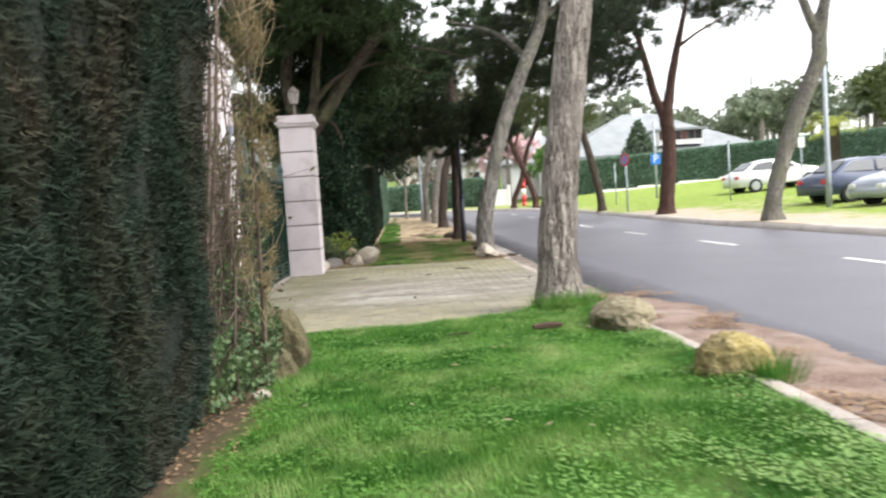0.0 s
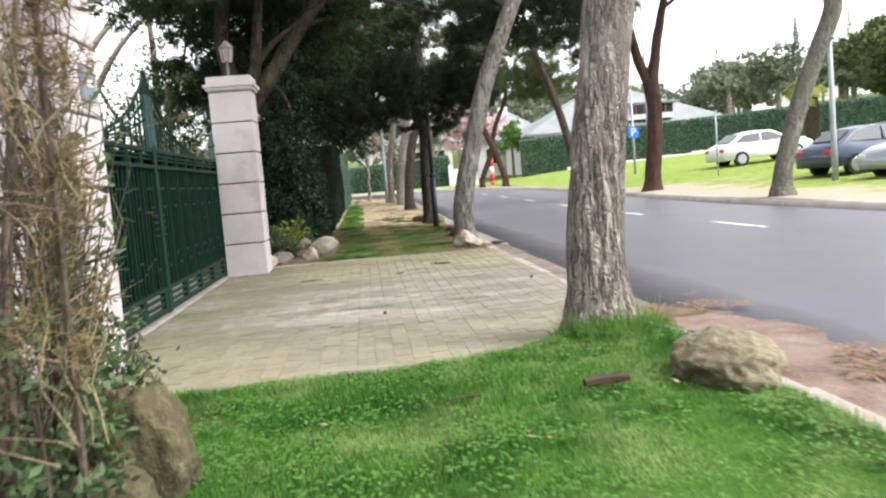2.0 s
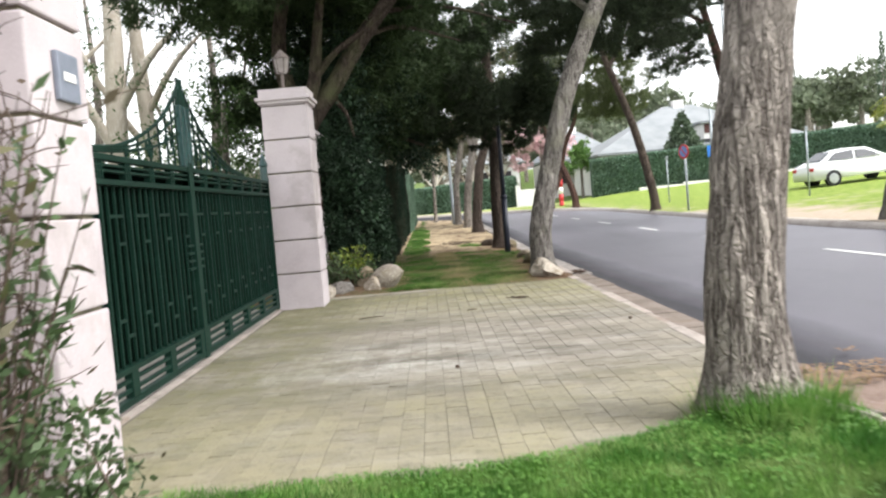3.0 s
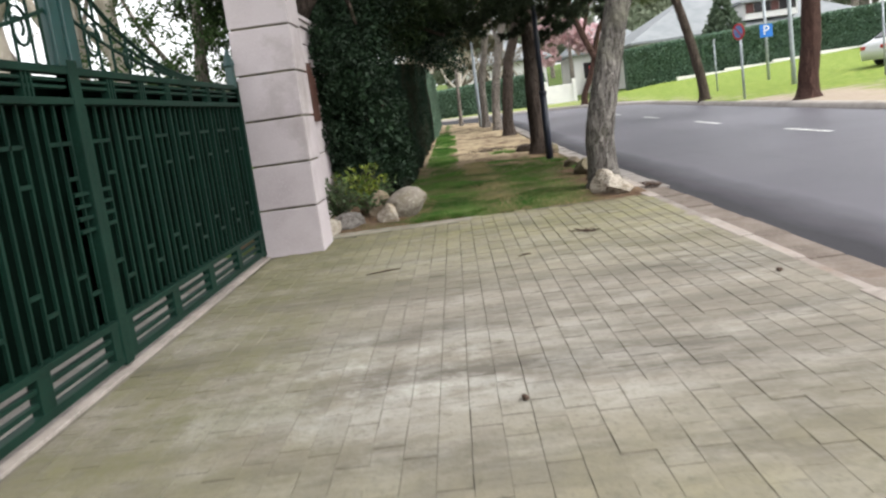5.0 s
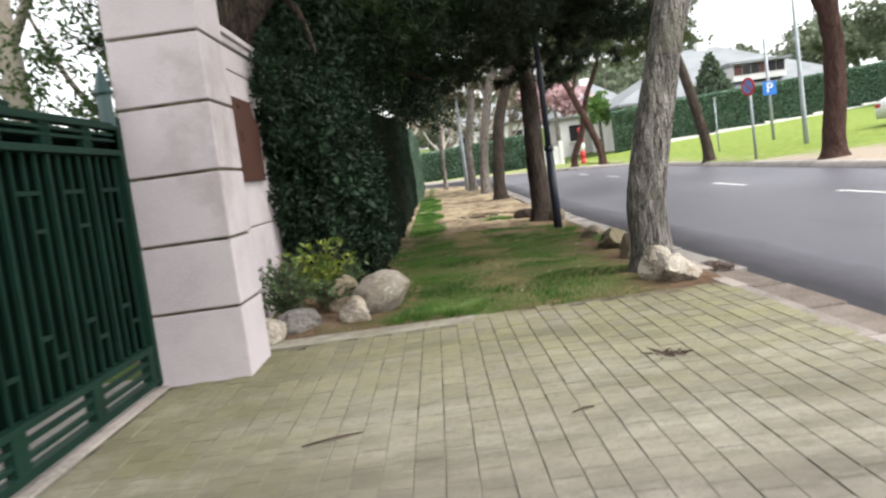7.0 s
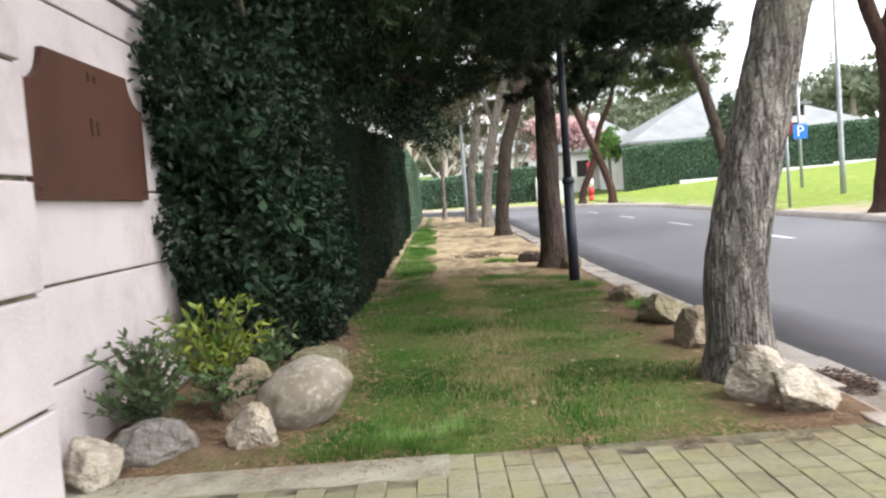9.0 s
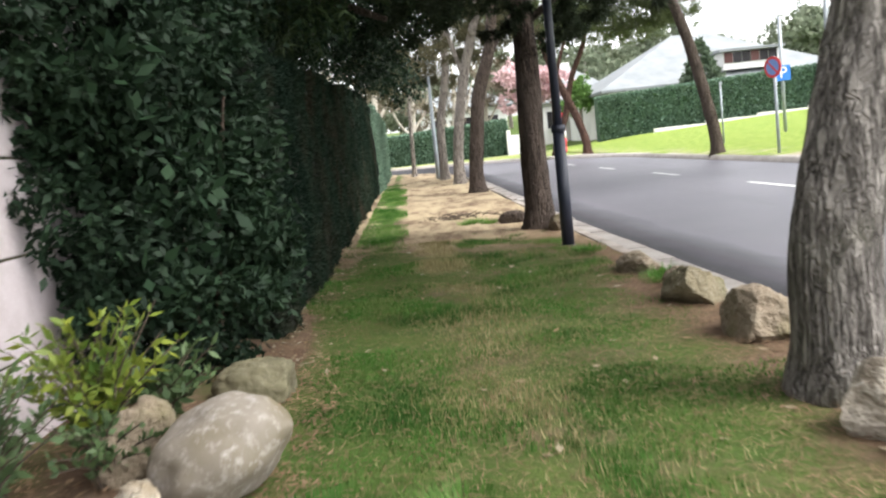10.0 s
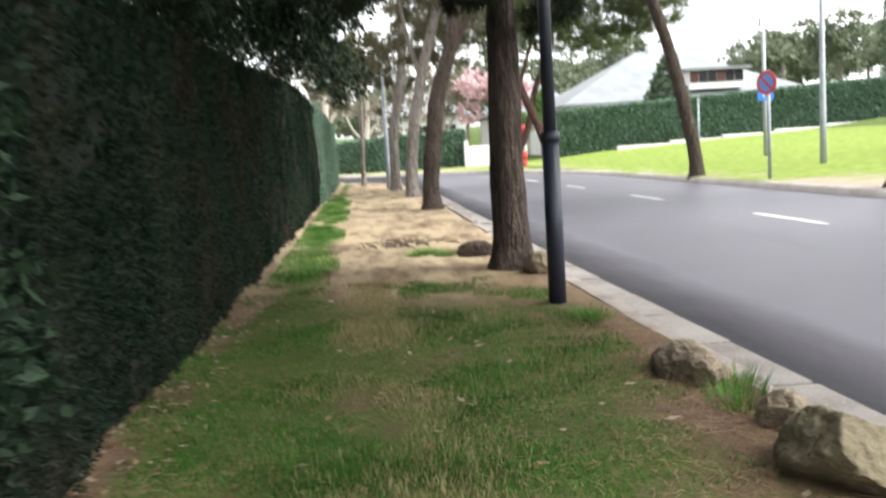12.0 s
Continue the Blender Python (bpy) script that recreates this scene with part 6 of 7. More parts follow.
def car(at, turn, paint, label, tilt=0.0, scale=1.0):
    """A saloon standing with its nose along +x before it is turned."""
    c = thing("parked_car", label, "car", (0, 0, 0), "parked cars")
    L, W = 4.45 * scale, 0.88
    side = [(-2.2, 0.32), (-2.22, 0.62), (-2.12, 0.90), (-1.75, 1.02), (-1.15, 1.38), (-0.4, 1.47), (0.3, 1.42), (1.05, 1.02), (1.75, 0.90), (2.12, 0.74), (2.2, 0.5), (2.15, 0.30)]
    bm = bmesh.new()
    rows = []
    for w, squeeze in ((-W, 0.0), (-W * 0.98, 0.02), (-W * 0.6, 0.03), (0, 0.04), (W * 0.6, 0.03), (W * 0.98, 0.02), (W, 0.0)):
        row = []
        for x, z in side:
            inset = 1.0 if z < 0.95 else 1.0 - 0.24 * (z - 0.95) / 0.5
            row.append(bm.verts.new((x * (1.0 if abs(w) < W * 0.9 else 0.985), w * inset, z + (squeeze if z > 0.6 else 0))))
        rows.append(row)
    for a, b in zip(rows, rows[1:]):
        for k in range(len(side) - 1):
            bm.faces.new((a[k], a[k + 1], b[k + 1], b[k]))
        bm.faces.new((a[-1], a[0], b[0], b[-1]))
    bm.faces.new(rows[0][::-1])
    bm.faces.new(rows[-1])
    bmesh.ops.bevel(bm, geom=[e for e in bm.edges if len(e.link_faces) == 2 and e.calc_face_angle(0) > 0.5], offset=0.05, segments=2, affect="EDGES")
    part("body", bm, paint, c, "", True)
    for s in (-1, 1):
        for xs in (((-1.55, 1.06), (-1.08, 1.36), (-0.30, 1.40), (-0.36, 1.03)), ((-0.24, 1.03), (-0.20, 1.40), (0.28, 1.36), (0.82, 1.05))):
            bm = bmesh.new()
            outer = [bm.verts.new((x, s * (W * (1.0 - 0.24 * max(0, z - 0.95) / 0.5) + 0.012), z)) for x, z in xs]
            inner = [bm.verts.new((v.co.x, v.co.y - s * 0.03, v.co.z)) for v in outer]
            bm.faces.new(outer)
            for k in range(4):
                bm.faces.new((outer[k], inner[k], inner[(k + 1) % 4], outer[(k + 1) % 4]))
            part("side_window", bm, M_CARGLASS, c)
    for pts4 in (((1.02, 0.62, 1.06), (0.36, 0.52, 1.43), (0.36, -0.52, 1.43), (1.02, -0.62, 1.06)), ((-1.70, 0.60, 1.08), (-1.20, 0.52, 1.40), (-1.20, -0.52, 1.40), (-1.70, -0.60, 1.08))):
        bm = bmesh.new()
        f = [bm.verts.new((x + (0.02 if x > 0 else -0.02), y, z + 0.035)) for x, y, z in pts4]
        g = [bm.verts.new((v.co.x, v.co.y, v.co.z - 0.04)) for v in f]
        bm.faces.new(f)
        for k in range(4):
            bm.faces.new((f[k], g[k], g[(k + 1) % 4], f[(k + 1) % 4]))
        part("windscreen", bm, M_CARGLASS, c)
    for x in (-1.35, 1.35):
        for s in (-1, 1):
            bm = bmesh.new()
            bmesh.ops.create_cone(bm, cap_ends=True, segments=28, radius1=0.33, radius2=0.33, depth=0.22, matrix=Matrix.Translation((x, s * (W - 0.06), 0.33)) @ Matrix.Rotation(math.pi / 2, 4, "X"))
            wheel = part("wheel", bm, M_TYRE, c)
            bm = bmesh.new()
            bmesh.ops.create_cone(bm, cap_ends=True, segments=24, radius1=0.22, radius2=0.20, depth=0.02, matrix=Matrix.Translation((x, s * (W + 0.055), 0.33)) @ Matrix.Rotation(math.pi / 2, 4, "X"))
            part("rim", bm, M_RIM, wheel)
    for s in (-1, 1):
        for x, z, mt, nm in ((2.1, 0.66, M_WALL, "headlight"), (-2.13, 0.78, M_RED, "tail_light")):
            bm = bmesh.new()
            box(bm, x - 0.08, s * 0.68 - 0.15, z - 0.07, x + 0.1, s * 0.68 + 0.15, z + 0.07, 0.03)
            part(nm, bm, mt, c)
        bm = bmesh.new()
        box(bm, 0.62, s * (W + 0.1) - 0.09, 0.98, 0.75, s * (W + 0.1) + 0.09, 1.1, 0.03)
        part("mirror", bm, paint, c)
    c.matrix_basis = pose(*at, 0, -tilt if abs(turn) < 90 else tilt, turn)
    return c


M_WHITECAR = surface("white_car_paint", (0.80, 0.81, 0.83), (0.74, 0.75, 0.77), None, 0.25, 1, 20, 0.0, 0.001, spec=0.6)
M_NAVYCAR = surface("navy_car_paint", (0.055, 0.075, 0.13), (0.045, 0.06, 0.11), None, 0.22, 1, 20, 0.0, 0.001, spec=0.6)
M_SILVERCAR = surface("silver_car_paint", (0.42, 0.45, 0.52), (0.38, 0.41, 0.48), None, 0.25, 1, 20, 0.0, 0.001, spec=0.6, metal=0.3)
car((18.2, 40.4, right_side(18.2, 40.4) - 0.02), 4, M_WHITECAR, "white saloon car parked on the grass bank", 3.4)
car((16.4, 28.9, right_side(16.4, 28.9) - 0.02), 8, M_NAVYCAR, "dark blue saloon car parked beside the bank", 2.0)
car((16.5, 25.6, right_side(16.5, 25.6) - 0.02), 186, M_SILVERCAR, "silver grey car parked beside the blue one", 1.9)
car((20.6, 32.6, right_side(20.6, 32.6)), 8, M_WHITECAR, "white car parked behind the others")

for x, y, h, label, mt in ((14.3, 36.0, 2.6, "thin grey post with small plate on the bank", M_GALV), (17.6, 36.2, 2.4, "small white plate on a thin post", M_WALL), (12.0, 46.5, 2.3, "thin grey post near the leaning pine", M_GALV)):
    g = right_side(x, y)
    p = thing("sign_post", label, "sign post", (x, y, g))
    pw = 0.15 if x > 17 else 0.05
    bm = bmesh.new()
    post(bm, x, y, g - 0.2, g + h, 0.035)
    part("post", bm, M_GALV, p, "", True)
    bm = bmesh.new()
    box(bm, x - pw, y - 0.05, g + h - 3 * pw, x + pw, y - 0.03, g + h, 0.01)
    part("plate", bm, mt, p)

# palm and garden greenery behind the cars
M_PALM = leafy("yellowish_palm", (0.30, 0.32, 0.05), (0.42, 0.42, 0.08), (0.22, 0.28, 0.05))
palm = thing("palm_tree", "yellowish palm tree behind the parked cars", "palm tree", (29.5, 56, 1.2))
bm = bmesh.new()
tube(bm, [(29.5, 56, 0.6), (29.5, 56, 2.4), (29.5, 56, 4.6)], [0.5, 0.42, 0.36], 14, 0.15)
part("trunk", bm, M_BARKDARK, palm)
rng = np.random.default_rng(88)
for k in range(26):
    a, tilt = rng.uniform(0, 6.28), rng.uniform(-0.2, 1.2)
    bm = bmesh.new()
    d = Vector((math.cos(a), math.sin(a), 0))
    sp = smooth_path([(29.5, 56, 4.5), Vector((29.5, 56, 4.5)) + d * 0.9 + Vector((0, 0, tilt)), Vector((29.5, 56, 4.5)) + d * 2.1 + Vector((0, 0, tilt * 0.9 - 0.5))], 10)
    for i in range(9):
        p0, p1 = Vector(sp[i]), Vector(sp[i + 1])
        s = (p1 - p0).cross(Vector((0, 0, 1))).normalized()
        for sg in (-1, 1):
            for f in (0.0, 0.5):
                q = p0.lerp(p1, f)
                bm.faces.new([bm.verts.new(v) for v in (q, q + (p1 - p0) * 0.25, q + s * sg * 0.42 + (p1 - p0) * 0.9 - Vector((0, 0, 0.12)))])
    part("frond", bm, M_PALM, palm)
far_tree(33.5, 52, 1.6, 7.0, 3.2, 199, M_NEEDLE2, "dark spreading tree behind the parked cars", False, 1500)
far_tree(38.5, 60, 2.2, 7.5, 3.4, 201, M_NEEDLE2, "dark spreading tree behind the parked cars", False, 1500)

# pale trunks and thin garden trees seen over the gate
for k, (x, y, lean, r) in enumerate(((-6.2, 21.5, 0.2, 0.22), (-5.6, 22.3, -0.15, 0.17), (-7.6, 22.5, -0.3, 0.2), (-8.6, 20.0, -0.5, 0.16))):
    tree("gum_tree", "pale smooth-barked garden tree behind the gate", [(x, y, -0.2, r * 1.3), (x + lean * 0.3, y, 2.0, r), (x + lean, y, 4.5, r * 0.85), (x + lean * 1.8, y, 8.0, r * 0.5)],
         [[(x + lean * 0.5, y, 2.8, r * 0.5), (x + lean - 0.7, y - 0.3, 4.2, r * 0.35), (x + lean - 1.3, y - 0.4, 5.6, r * 0.2)], [(x + lean * 0.8, y, 3.6, r * 0.5), (x + lean + 0.8, y - 0.3, 4.6, r * 0.35), (x + lean + 1.5, y, 5.4, r * 0.15)]],
         scatter_blobs(300 + k, 9, (x - 1.4, y - 1.2, 3.4), (x + 1.6, y + 1.2, 7.2), 0.5, 0.9), M_BARKPALE, M_OLIVE, 45, 0.14, 0.018, seed=300 + k, kind_leaf="leaf", category="tree")
for k, (x, y) in enumerate(((-5.2, 25.0), (-8.2, 25.5), (-11.0, 22.0))):
    tree("garden_tree", "half-bare brownish garden tree behind the gate", [(x, y, -0.2, 0.16), (x + 0.1, y, 2.0, 0.13), (x + 0.3, y, 4.5, 0.09), (x + 0.2, y, 7.5, 0.03)],
         [[(x + 0.1, y, 2.2, 0.07), (x - 0.8, y - 0.2, 3.6, 0.05), (x - 1.5, y - 0.3, 5.4, 0.02)], [(x + 0.2, y, 2.9, 0.07), (x + 0.9, y - 0.2, 4.2, 0.05), (x + 1.4, y - 0.3, 6.0, 0.02)]],
         scatter_blobs(330 + k, 14, (x - 1.7, y - 1.2, 2.6), (x + 1.7, y + 1.2, 7.4), 0.6, 1.0), M_BARK, M_BROWNHAZE, 60, 0.16, 0.010, seed=330 + k, seg=12, rings=24, kind_leaf="leaf", category="tree")
tree("garden_shrub_tree", "leafy green garden tree behind the gate", [(-4.0, 21.0, -0.1, 0.12), (-3.9, 21.0, 1.6, 0.1), (-3.8, 21.0, 3.6, 0.05)], [],
     scatter_blobs(310, 18, (-4.9, 19.6, 1.2), (-3.0, 22.4, 4.6), 0.5, 0.8, 0.9), M_BARK, leafy("garden_green", (0.05, 0.10, 0.03), (0.09, 0.15, 0.05), (0.06, 0.1, 0.04)), 170, 0.10, 0.02, seed=310, kind_leaf="leaf", category="tree")


# ---- turf ----
def turf(name, label, x0, x1, y0, y1, n, h, mat, seed, keep, ground):
    rng = np.random.default_rng(seed)
    x, y = rng.uniform(x0, x1, n), rng.uniform(y0, y1, n)
    ok = np.array([keep(a, b) for a, b in zip(x, y)])
    x, y = x[ok], y[ok]
    z = np.array([ground(a, b) for a, b in zip(x, y)])
    pts = np.stack([x, y, z - 0.005], axis=1)
    m = len(pts)
    tall = np.array([0.8 + 1.2 * noise.noise((a * 1.1, b * 1.1, 9)) for a, b in zip(x, y)])
    a = rng.uniform(0, 6.28, m)
    lean = np.stack([np.cos(a), np.sin(a), np.zeros(m)], axis=1) * (h * rng.uniform(0.2, 0.9, m))[:, None]
    up = np.stack([np.zeros(m), np.zeros(m), h * rng.uniform(0.5, 1.2, m) * np.maximum(tall, 0.35)], axis=1)
    s = np.stack([-np.sin(a), np.cos(a), np.zeros(m)], axis=1) * 0.0032
    v = np.stack([pts - s, pts + s, pts + lean + up], axis=1)
    ob = mesh_object(name, quick_mesh(name, v.reshape(-1, 3), 1, 3), mat)
    return tagged(ob, label, "grass", "", "stuff")


def lawn_z(x, y):
    return 0.02 + bumps(x, y) - 0.05 * (1 - min(1.0, max(0.0, (lawn_edge(x) - y) / 0.25)))


turf("lawn_grass", "lush fresh green grass blades", -1.35, 2.08, 1.2, 9.9, 210000, 0.055, M_GRASS, 401, lambda x, y: y < lawn_edge(x) + 0.03 * noise.noise((x * 6, 0, 0)) and x > -0.95 - 0.25 * noise.noise((y * 2, 1, 0)) - (0.38 if y > 7.55 else 0.0), lawn_z)
turf("lawn_grass", "taller deep green grass clumps in the lawn", -1.0, 2.05, 1.4, 9.4, 90000, 0.075, leafy("deep_green_grass", (0.028, 0.115, 0.014), (0.07, 0.20, 0.03), (0.05, 0.16, 0.02), 0.6, 0.2, 0.35, 3), 405, lambda x, y: y < lawn_edge(x) and noise.noise((x * 1.0, y * 1.0, 71)) + 0.4 * noise.noise((x * 4, y * 4, 12)) > 0.12 + random.uniform(0.0, 0.15), lawn_z)
turf("verge_grass", "thin dull green grass with brown gaps", -0.95, 1.9, 17.33, 27.0, 190000, 0.04, M_GRASSDULL, 402, lambda x, y: noise.noise((x * 1.1, y * 1.1, 5)) + 0.45 * noise.noise((x * 4, y * 4, 2)) > random.uniform(-0.55, 0.02) + max(0, y - 23.8) * 0.22 + max(0, x - 1.12 - 0.016 * (y - 17) ** 2) * 1.1 + max(0, -0.44 - 0.22 * min(2.1, max(0, y - 20.1)) - x) * 5 + (0.42 + 0.3 * min(1.0, max(0.0, (y - 18.5) / 2.0))) * math.exp(-((x - 0.36 - 0.06 * math.sin(y * 0.7)) / 0.3) ** 2) + 0.40 * math.exp(-((y - 17.5) / 0.9) ** 2) * min(1.0, max(0.0, x + 0.1) * 1.5), verge_height)
turf("verge_grass", "fresh green grass strip along the hedge foot", -0.8, -0.05, 26.0, 46.0, 60000, 0.06, M_GRASS, 403, lambda x, y: noise.noise((x * 1.3, y * 0.7, 15)) > random.uniform(-0.4, 0.1) + max(0, x + 0.35) * 1.2, verge_height)


def litter(name, label, x0, x1, y0, y1, n, length, width, mat, seed, keep, ground, category="litter"):
    """Fallen needles or leaves lying flat on the ground."""
    rng = np.random.default_rng(seed)
    x, y = rng.uniform(x0, x1, n), rng.uniform(y0, y1, n)
    ok = np.array([keep(a, b) for a, b in zip(x, y)])
    x, y = x[ok], y[ok]
    z = np.array([ground(a, b) for a, b in zip(x, y)]) + rng.uniform(0.004, 0.02, len(x))
    a = rng.uniform(0, 6.28, len(x))
    d = np.stack([np.cos(a), np.sin(a), rng.uniform(-0.15, 0.25, len(x))], axis=1) * (length * rng.uniform(0.5, 1.3, len(x)))[:, None]
    s = np.stack([-np.sin(a), np.cos(a), rng.uniform(-0.3, 0.3, len(x))], axis=1) * width
    p = np.stack([x, y, z], axis=1)
    v = np.stack([p, p + d * 0.45 + s, p + d, p + d * 0.45 - s], axis=1)
    return tagged(mesh_object(name, quick_mesh(name, v.reshape(-1, 3), 1, 4), mat), label, category, "", "stuff")


M_FALLEN = leafy("fallen_needles", (0.21, 0.13, 0.08), (0.33, 0.23, 0.145), (0.11, 0.065, 0.042), 0.8, 0.15, 0.1, 2)
M_PALELEAF = leafy("dry_pale_leaves", (0.34, 0.29, 0.20), (0.25, 0.17, 0.09), (0.45, 0.42, 0.34), 0.7, 0.2, 0.2, 6)
litter("pine_litter", "brown fallen pine needles on the verge", -0.98, 2.1, 17.3, 27.5, 80000, 0.08, 0.002, M_FALLEN, 411, lambda x, y: random.random() < 0.17 + 1.1 * max(0, x - 1.15) + 1.6 * max(0, -0.5 - x) + max(0, 0.25 - noise.noise((x * 1.3, y * 0.8, 77))) * 0.35, verge_height)
litter("pine_litter", "brown fallen needles on the sandy path edge", 0.6, 2.1, 27.5, 46, 9000, 0.09, 0.004, M_FALLEN, 418, lambda x, y: random.random() < 0.1 + 0.6 * max(0, x - 0.8) and noise.noise((x, y * 0.6, 4)) > -0.2, verge_height)
litter("pine_litter", "fallen needles and soil along the drive edge", -1.5, 2.0, 16.95, 17.45, 2600, 0.07, 0.003, M_FALLEN, 419, lambda x, y: random.random() < 0.15 + 2.0 * (y - 17.0) and noise.noise((x * 2.5, y * 2, 4)) > -0.15, lambda x, y: 0.006)
litter("leaf_litter", "reddish brown debris among the rocks", -1.75, -0.42, 17.35, 20.4, 3200, 0.05, 0.007, M_FALLEN, 420, lambda x, y: noise.noise((x * 3, y * 3, 9)) > -0.25, verge_height)
litter("leaf_litter", "pale dry leaves along the hedge foot", -0.98, -0.6, 19.8, 34.0, 1300, 0.06, 0.014, M_PALELEAF, 412, lambda x, y: random.random() < 0.3 + (-0.6 - x), verge_height)
litter("leaf_litter", "a few dry leaves on the verge", -0.7, 1.8, 17.5, 27.0, 90, 0.07, 0.017, M_PALELEAF, 413, lambda x, y: True, verge_height)
litter("leaf_litter", "a few dry leaves on the lawn", -0.9, 1.9, 2.0, 8.8, 34, 0.06, 0.012, M_PALELEAF, 414, lambda x, y: y < lawn_edge(x), lambda x, y: lawn_z(x, y) + 0.03)
litter("leaf_litter", "brown leaves under the dry climber", -1.6, -0.85, 3.8, 7.8, 1500, 0.045, 0.010, M_FALLEN, 415, lambda x, y: random.random() < min(1.0, (-0.75 - x) * 2), lawn_z)


def clover(x, y):
    return noise.noise((x * 1.7, y * 1.7, 31)) + 0.5 * noise.noise((x * 6, y * 6, 3)) > random.uniform(-0.3, 0.7) and y < lawn_edge(x) - 0.1


litter("lawn_weeds", "broad-leaved green weeds among the grass", -0.95, 2.0, 2.0, 8.9, 32000, 0.034, 0.010, leafy("weed_leaves", (0.07, 0.18, 0.03), (0.13, 0.26, 0.055), (0.10, 0.21, 0.04), 0.5, 0.3, 0.3, 3), 416, lambda x, y: clover(x, y), lambda x, y: lawn_z(x, y) + 0.028, "weeds")


litter("lawn_weeds", "pale broad-leaved weeds and thistles in the lawn", 0.2, 2.05, 1.6, 5.6, 20000, 0.034, 0.008, leafy("pale_weed_leaves", (0.12, 0.25, 0.05), (0.21, 0.36, 0.10), (0.26, 0.36, 0.13), 0.5, 0.3, 0.3, 2), 417, lambda x, y: noise.noise((x * 2.2, y * 2.2, 61)) + 0.4 * (x - 0.9) - 0.3 * (y - 3.4) > random.uniform(-0.1, 0.9), lambda x, y: lawn_z(x, y) + 0.035, "weeds")


def tuft(at, n, h, mat, seed, label="tall green grass tuft"):
    rng = np.random.default_rng(seed)
    m = n
    a, r = rng.uniform(0, 6.28, m), rng.uniform(0, 1, m) ** 0.6 * 0.16
    p = np.stack([at[0] + r * np.cos(a), at[1] + r * np.sin(a), np.full(m, at[2] - 0.01)], axis=1)
    tip = np.stack([np.cos(a) * h * 0.5, np.sin(a) * h * 0.5, h * rng.uniform(0.5, 1.1, m)], axis=1) * rng.uniform(0.5, 1.1, m)[:, None]
    s = np.stack([-np.sin(a), np.cos(a), np.zeros(m)], axis=1) * 0.004
    v = np.stack([p - s, p + s, p + tip], axis=1)
    return tagged(mesh_object("grass_tuft", quick_mesh("grass_tuft", v.reshape(-1, 3), 1, 3), mat), label, "grass", "", "stuff")


for k, (x, y) in enumerate(((1.52, 8.72), (1.66, 8.62), (1.8, 8.6), (1.93, 8.72), (1.42, 8.85), (1.75, 8.45), (1.55, 8.5), (2.24, 5.0), (2.2, 5.15))):
    tuft((x, y, lawn_z(x, y)), 190, 0.21, M_GRASS, 430 + k)
for k, (x, y) in enumerate(((1.98, 21.6), (2.05, 21.9), (1.9, 23.9), (1.25, 28.4), (1.05, 28.7), (0.9, 28.5), (-0.42, 17.52), (-0.28, 17.6), (-0.15, 17.5), (-0.5, 17.7), (-0.02, 17.55), (-0.32, 17.8), (-0.6, 17.5), (0.1, 17.7))):
    tuft((x, y, rise(y) + 0.01), 300, 0.13 if y > 20 else 0.09, M_GRASS, 450 + k)

# bark strip, twigs and cones lying about
M_CHIP = surface("dark_bark_chip", (0.07, 0.045, 0.032), (0.04, 0.027, 0.02), None, 0.9, 12, 60, 0.5, 0.005)
for at, ang, ln, lab in (((1.10, 7.33, 0.06), 0.1, 0.26, "dark strip of bark on the lawn"), ((0.35, 7.3, 0.06), 0.2, 0.20, "dry twig on the lawn"), ((0.35, 14.3, 0.008), 0.4, 0.12, "thin dry twig on the pavers"), ((-0.93, 14.33, 0.008), 0.35, 0.30, "thin dry twig on the pavers")):
    bm = bmesh.new()
    thick = 0.03 if "strip" in lab else 0.006
    pth = smooth_path([(at[0], at[1], at[2] + thick * 0.5), (at[0] + ln * 0.5 * math.cos(ang), at[1] + ln * 0.5 * math.sin(ang) + 0.015, at[2] + thick * 0.6), (at[0] + ln * math.cos(ang), at[1] + ln * math.sin(ang), at[2] + thick * 0.5)], 8)
    tube(bm, pth, [thick * (0.6 + 0.4 * math.sin(q)) for q in frange(0.3, 2.8, 7)], 6, 0.3)
    tagged(part("twig", bm, M_CHIP), lab, "twig")
for k, (x, y) in enumerate(((1.88, 12.65), (0.12, 10.9))):
    bm = rock_mesh(500 + k, 0.019, 0.024, 0.015, 0.4, 1)
    bmesh.ops.translate(bm, verts=bm.verts, vec=Vector((x, y, 0.013)))
    tagged(part("pine_cone", bm, M_CHIP), "small dark pine cone on the pavers", "pine cone", "fallen cones")
heap = thing("leaf_heap", "small heap of dry brown twigs on bare earth", "twig heap", (0.75, 29.6, rise(29.6)))
rng = np.random.default_rng(470)
bm = bmesh.new()
for _ in range(70):
    p = Vector((0.75 + rng.normal() * 0.28, 29.6 + rng.normal() * 0.2, rise(29.6) + 0.03 + abs(rng.normal()) * 0.03))
    q = p + Vector((rng.normal() * 0.16, rng.normal() * 0.16, rng.uniform(-0.01, 0.09)))
    tube(bm, [p, (p + q) / 2, q], [0.008, 0.006, 0.003], 4, 0, False)
part("twig", bm, M_TWIG, heap)

debris = thing("needle_heap", "small clump of dry needles and twigs on the pavers", "twig heap", (1.06, 15.15, 0.0))
bm = bmesh.new()
for _ in range(34):
    p = Vector((1.06 + rng.normal() * 0.055, 15.15 + rng.normal() * 0.05, 0.006 + abs(rng.normal()) * 0.006))
    q = p + Vector((rng.normal() * 0.05, rng.normal() * 0.05, rng.uniform(0.0, 0.015)))
    tube(bm, [p, (p + q) / 2, q], [0.004, 0.004, 0.002], 4, 0, False)
part("twig", bm, M_CHIP, debris)["kind"] = "stuff"

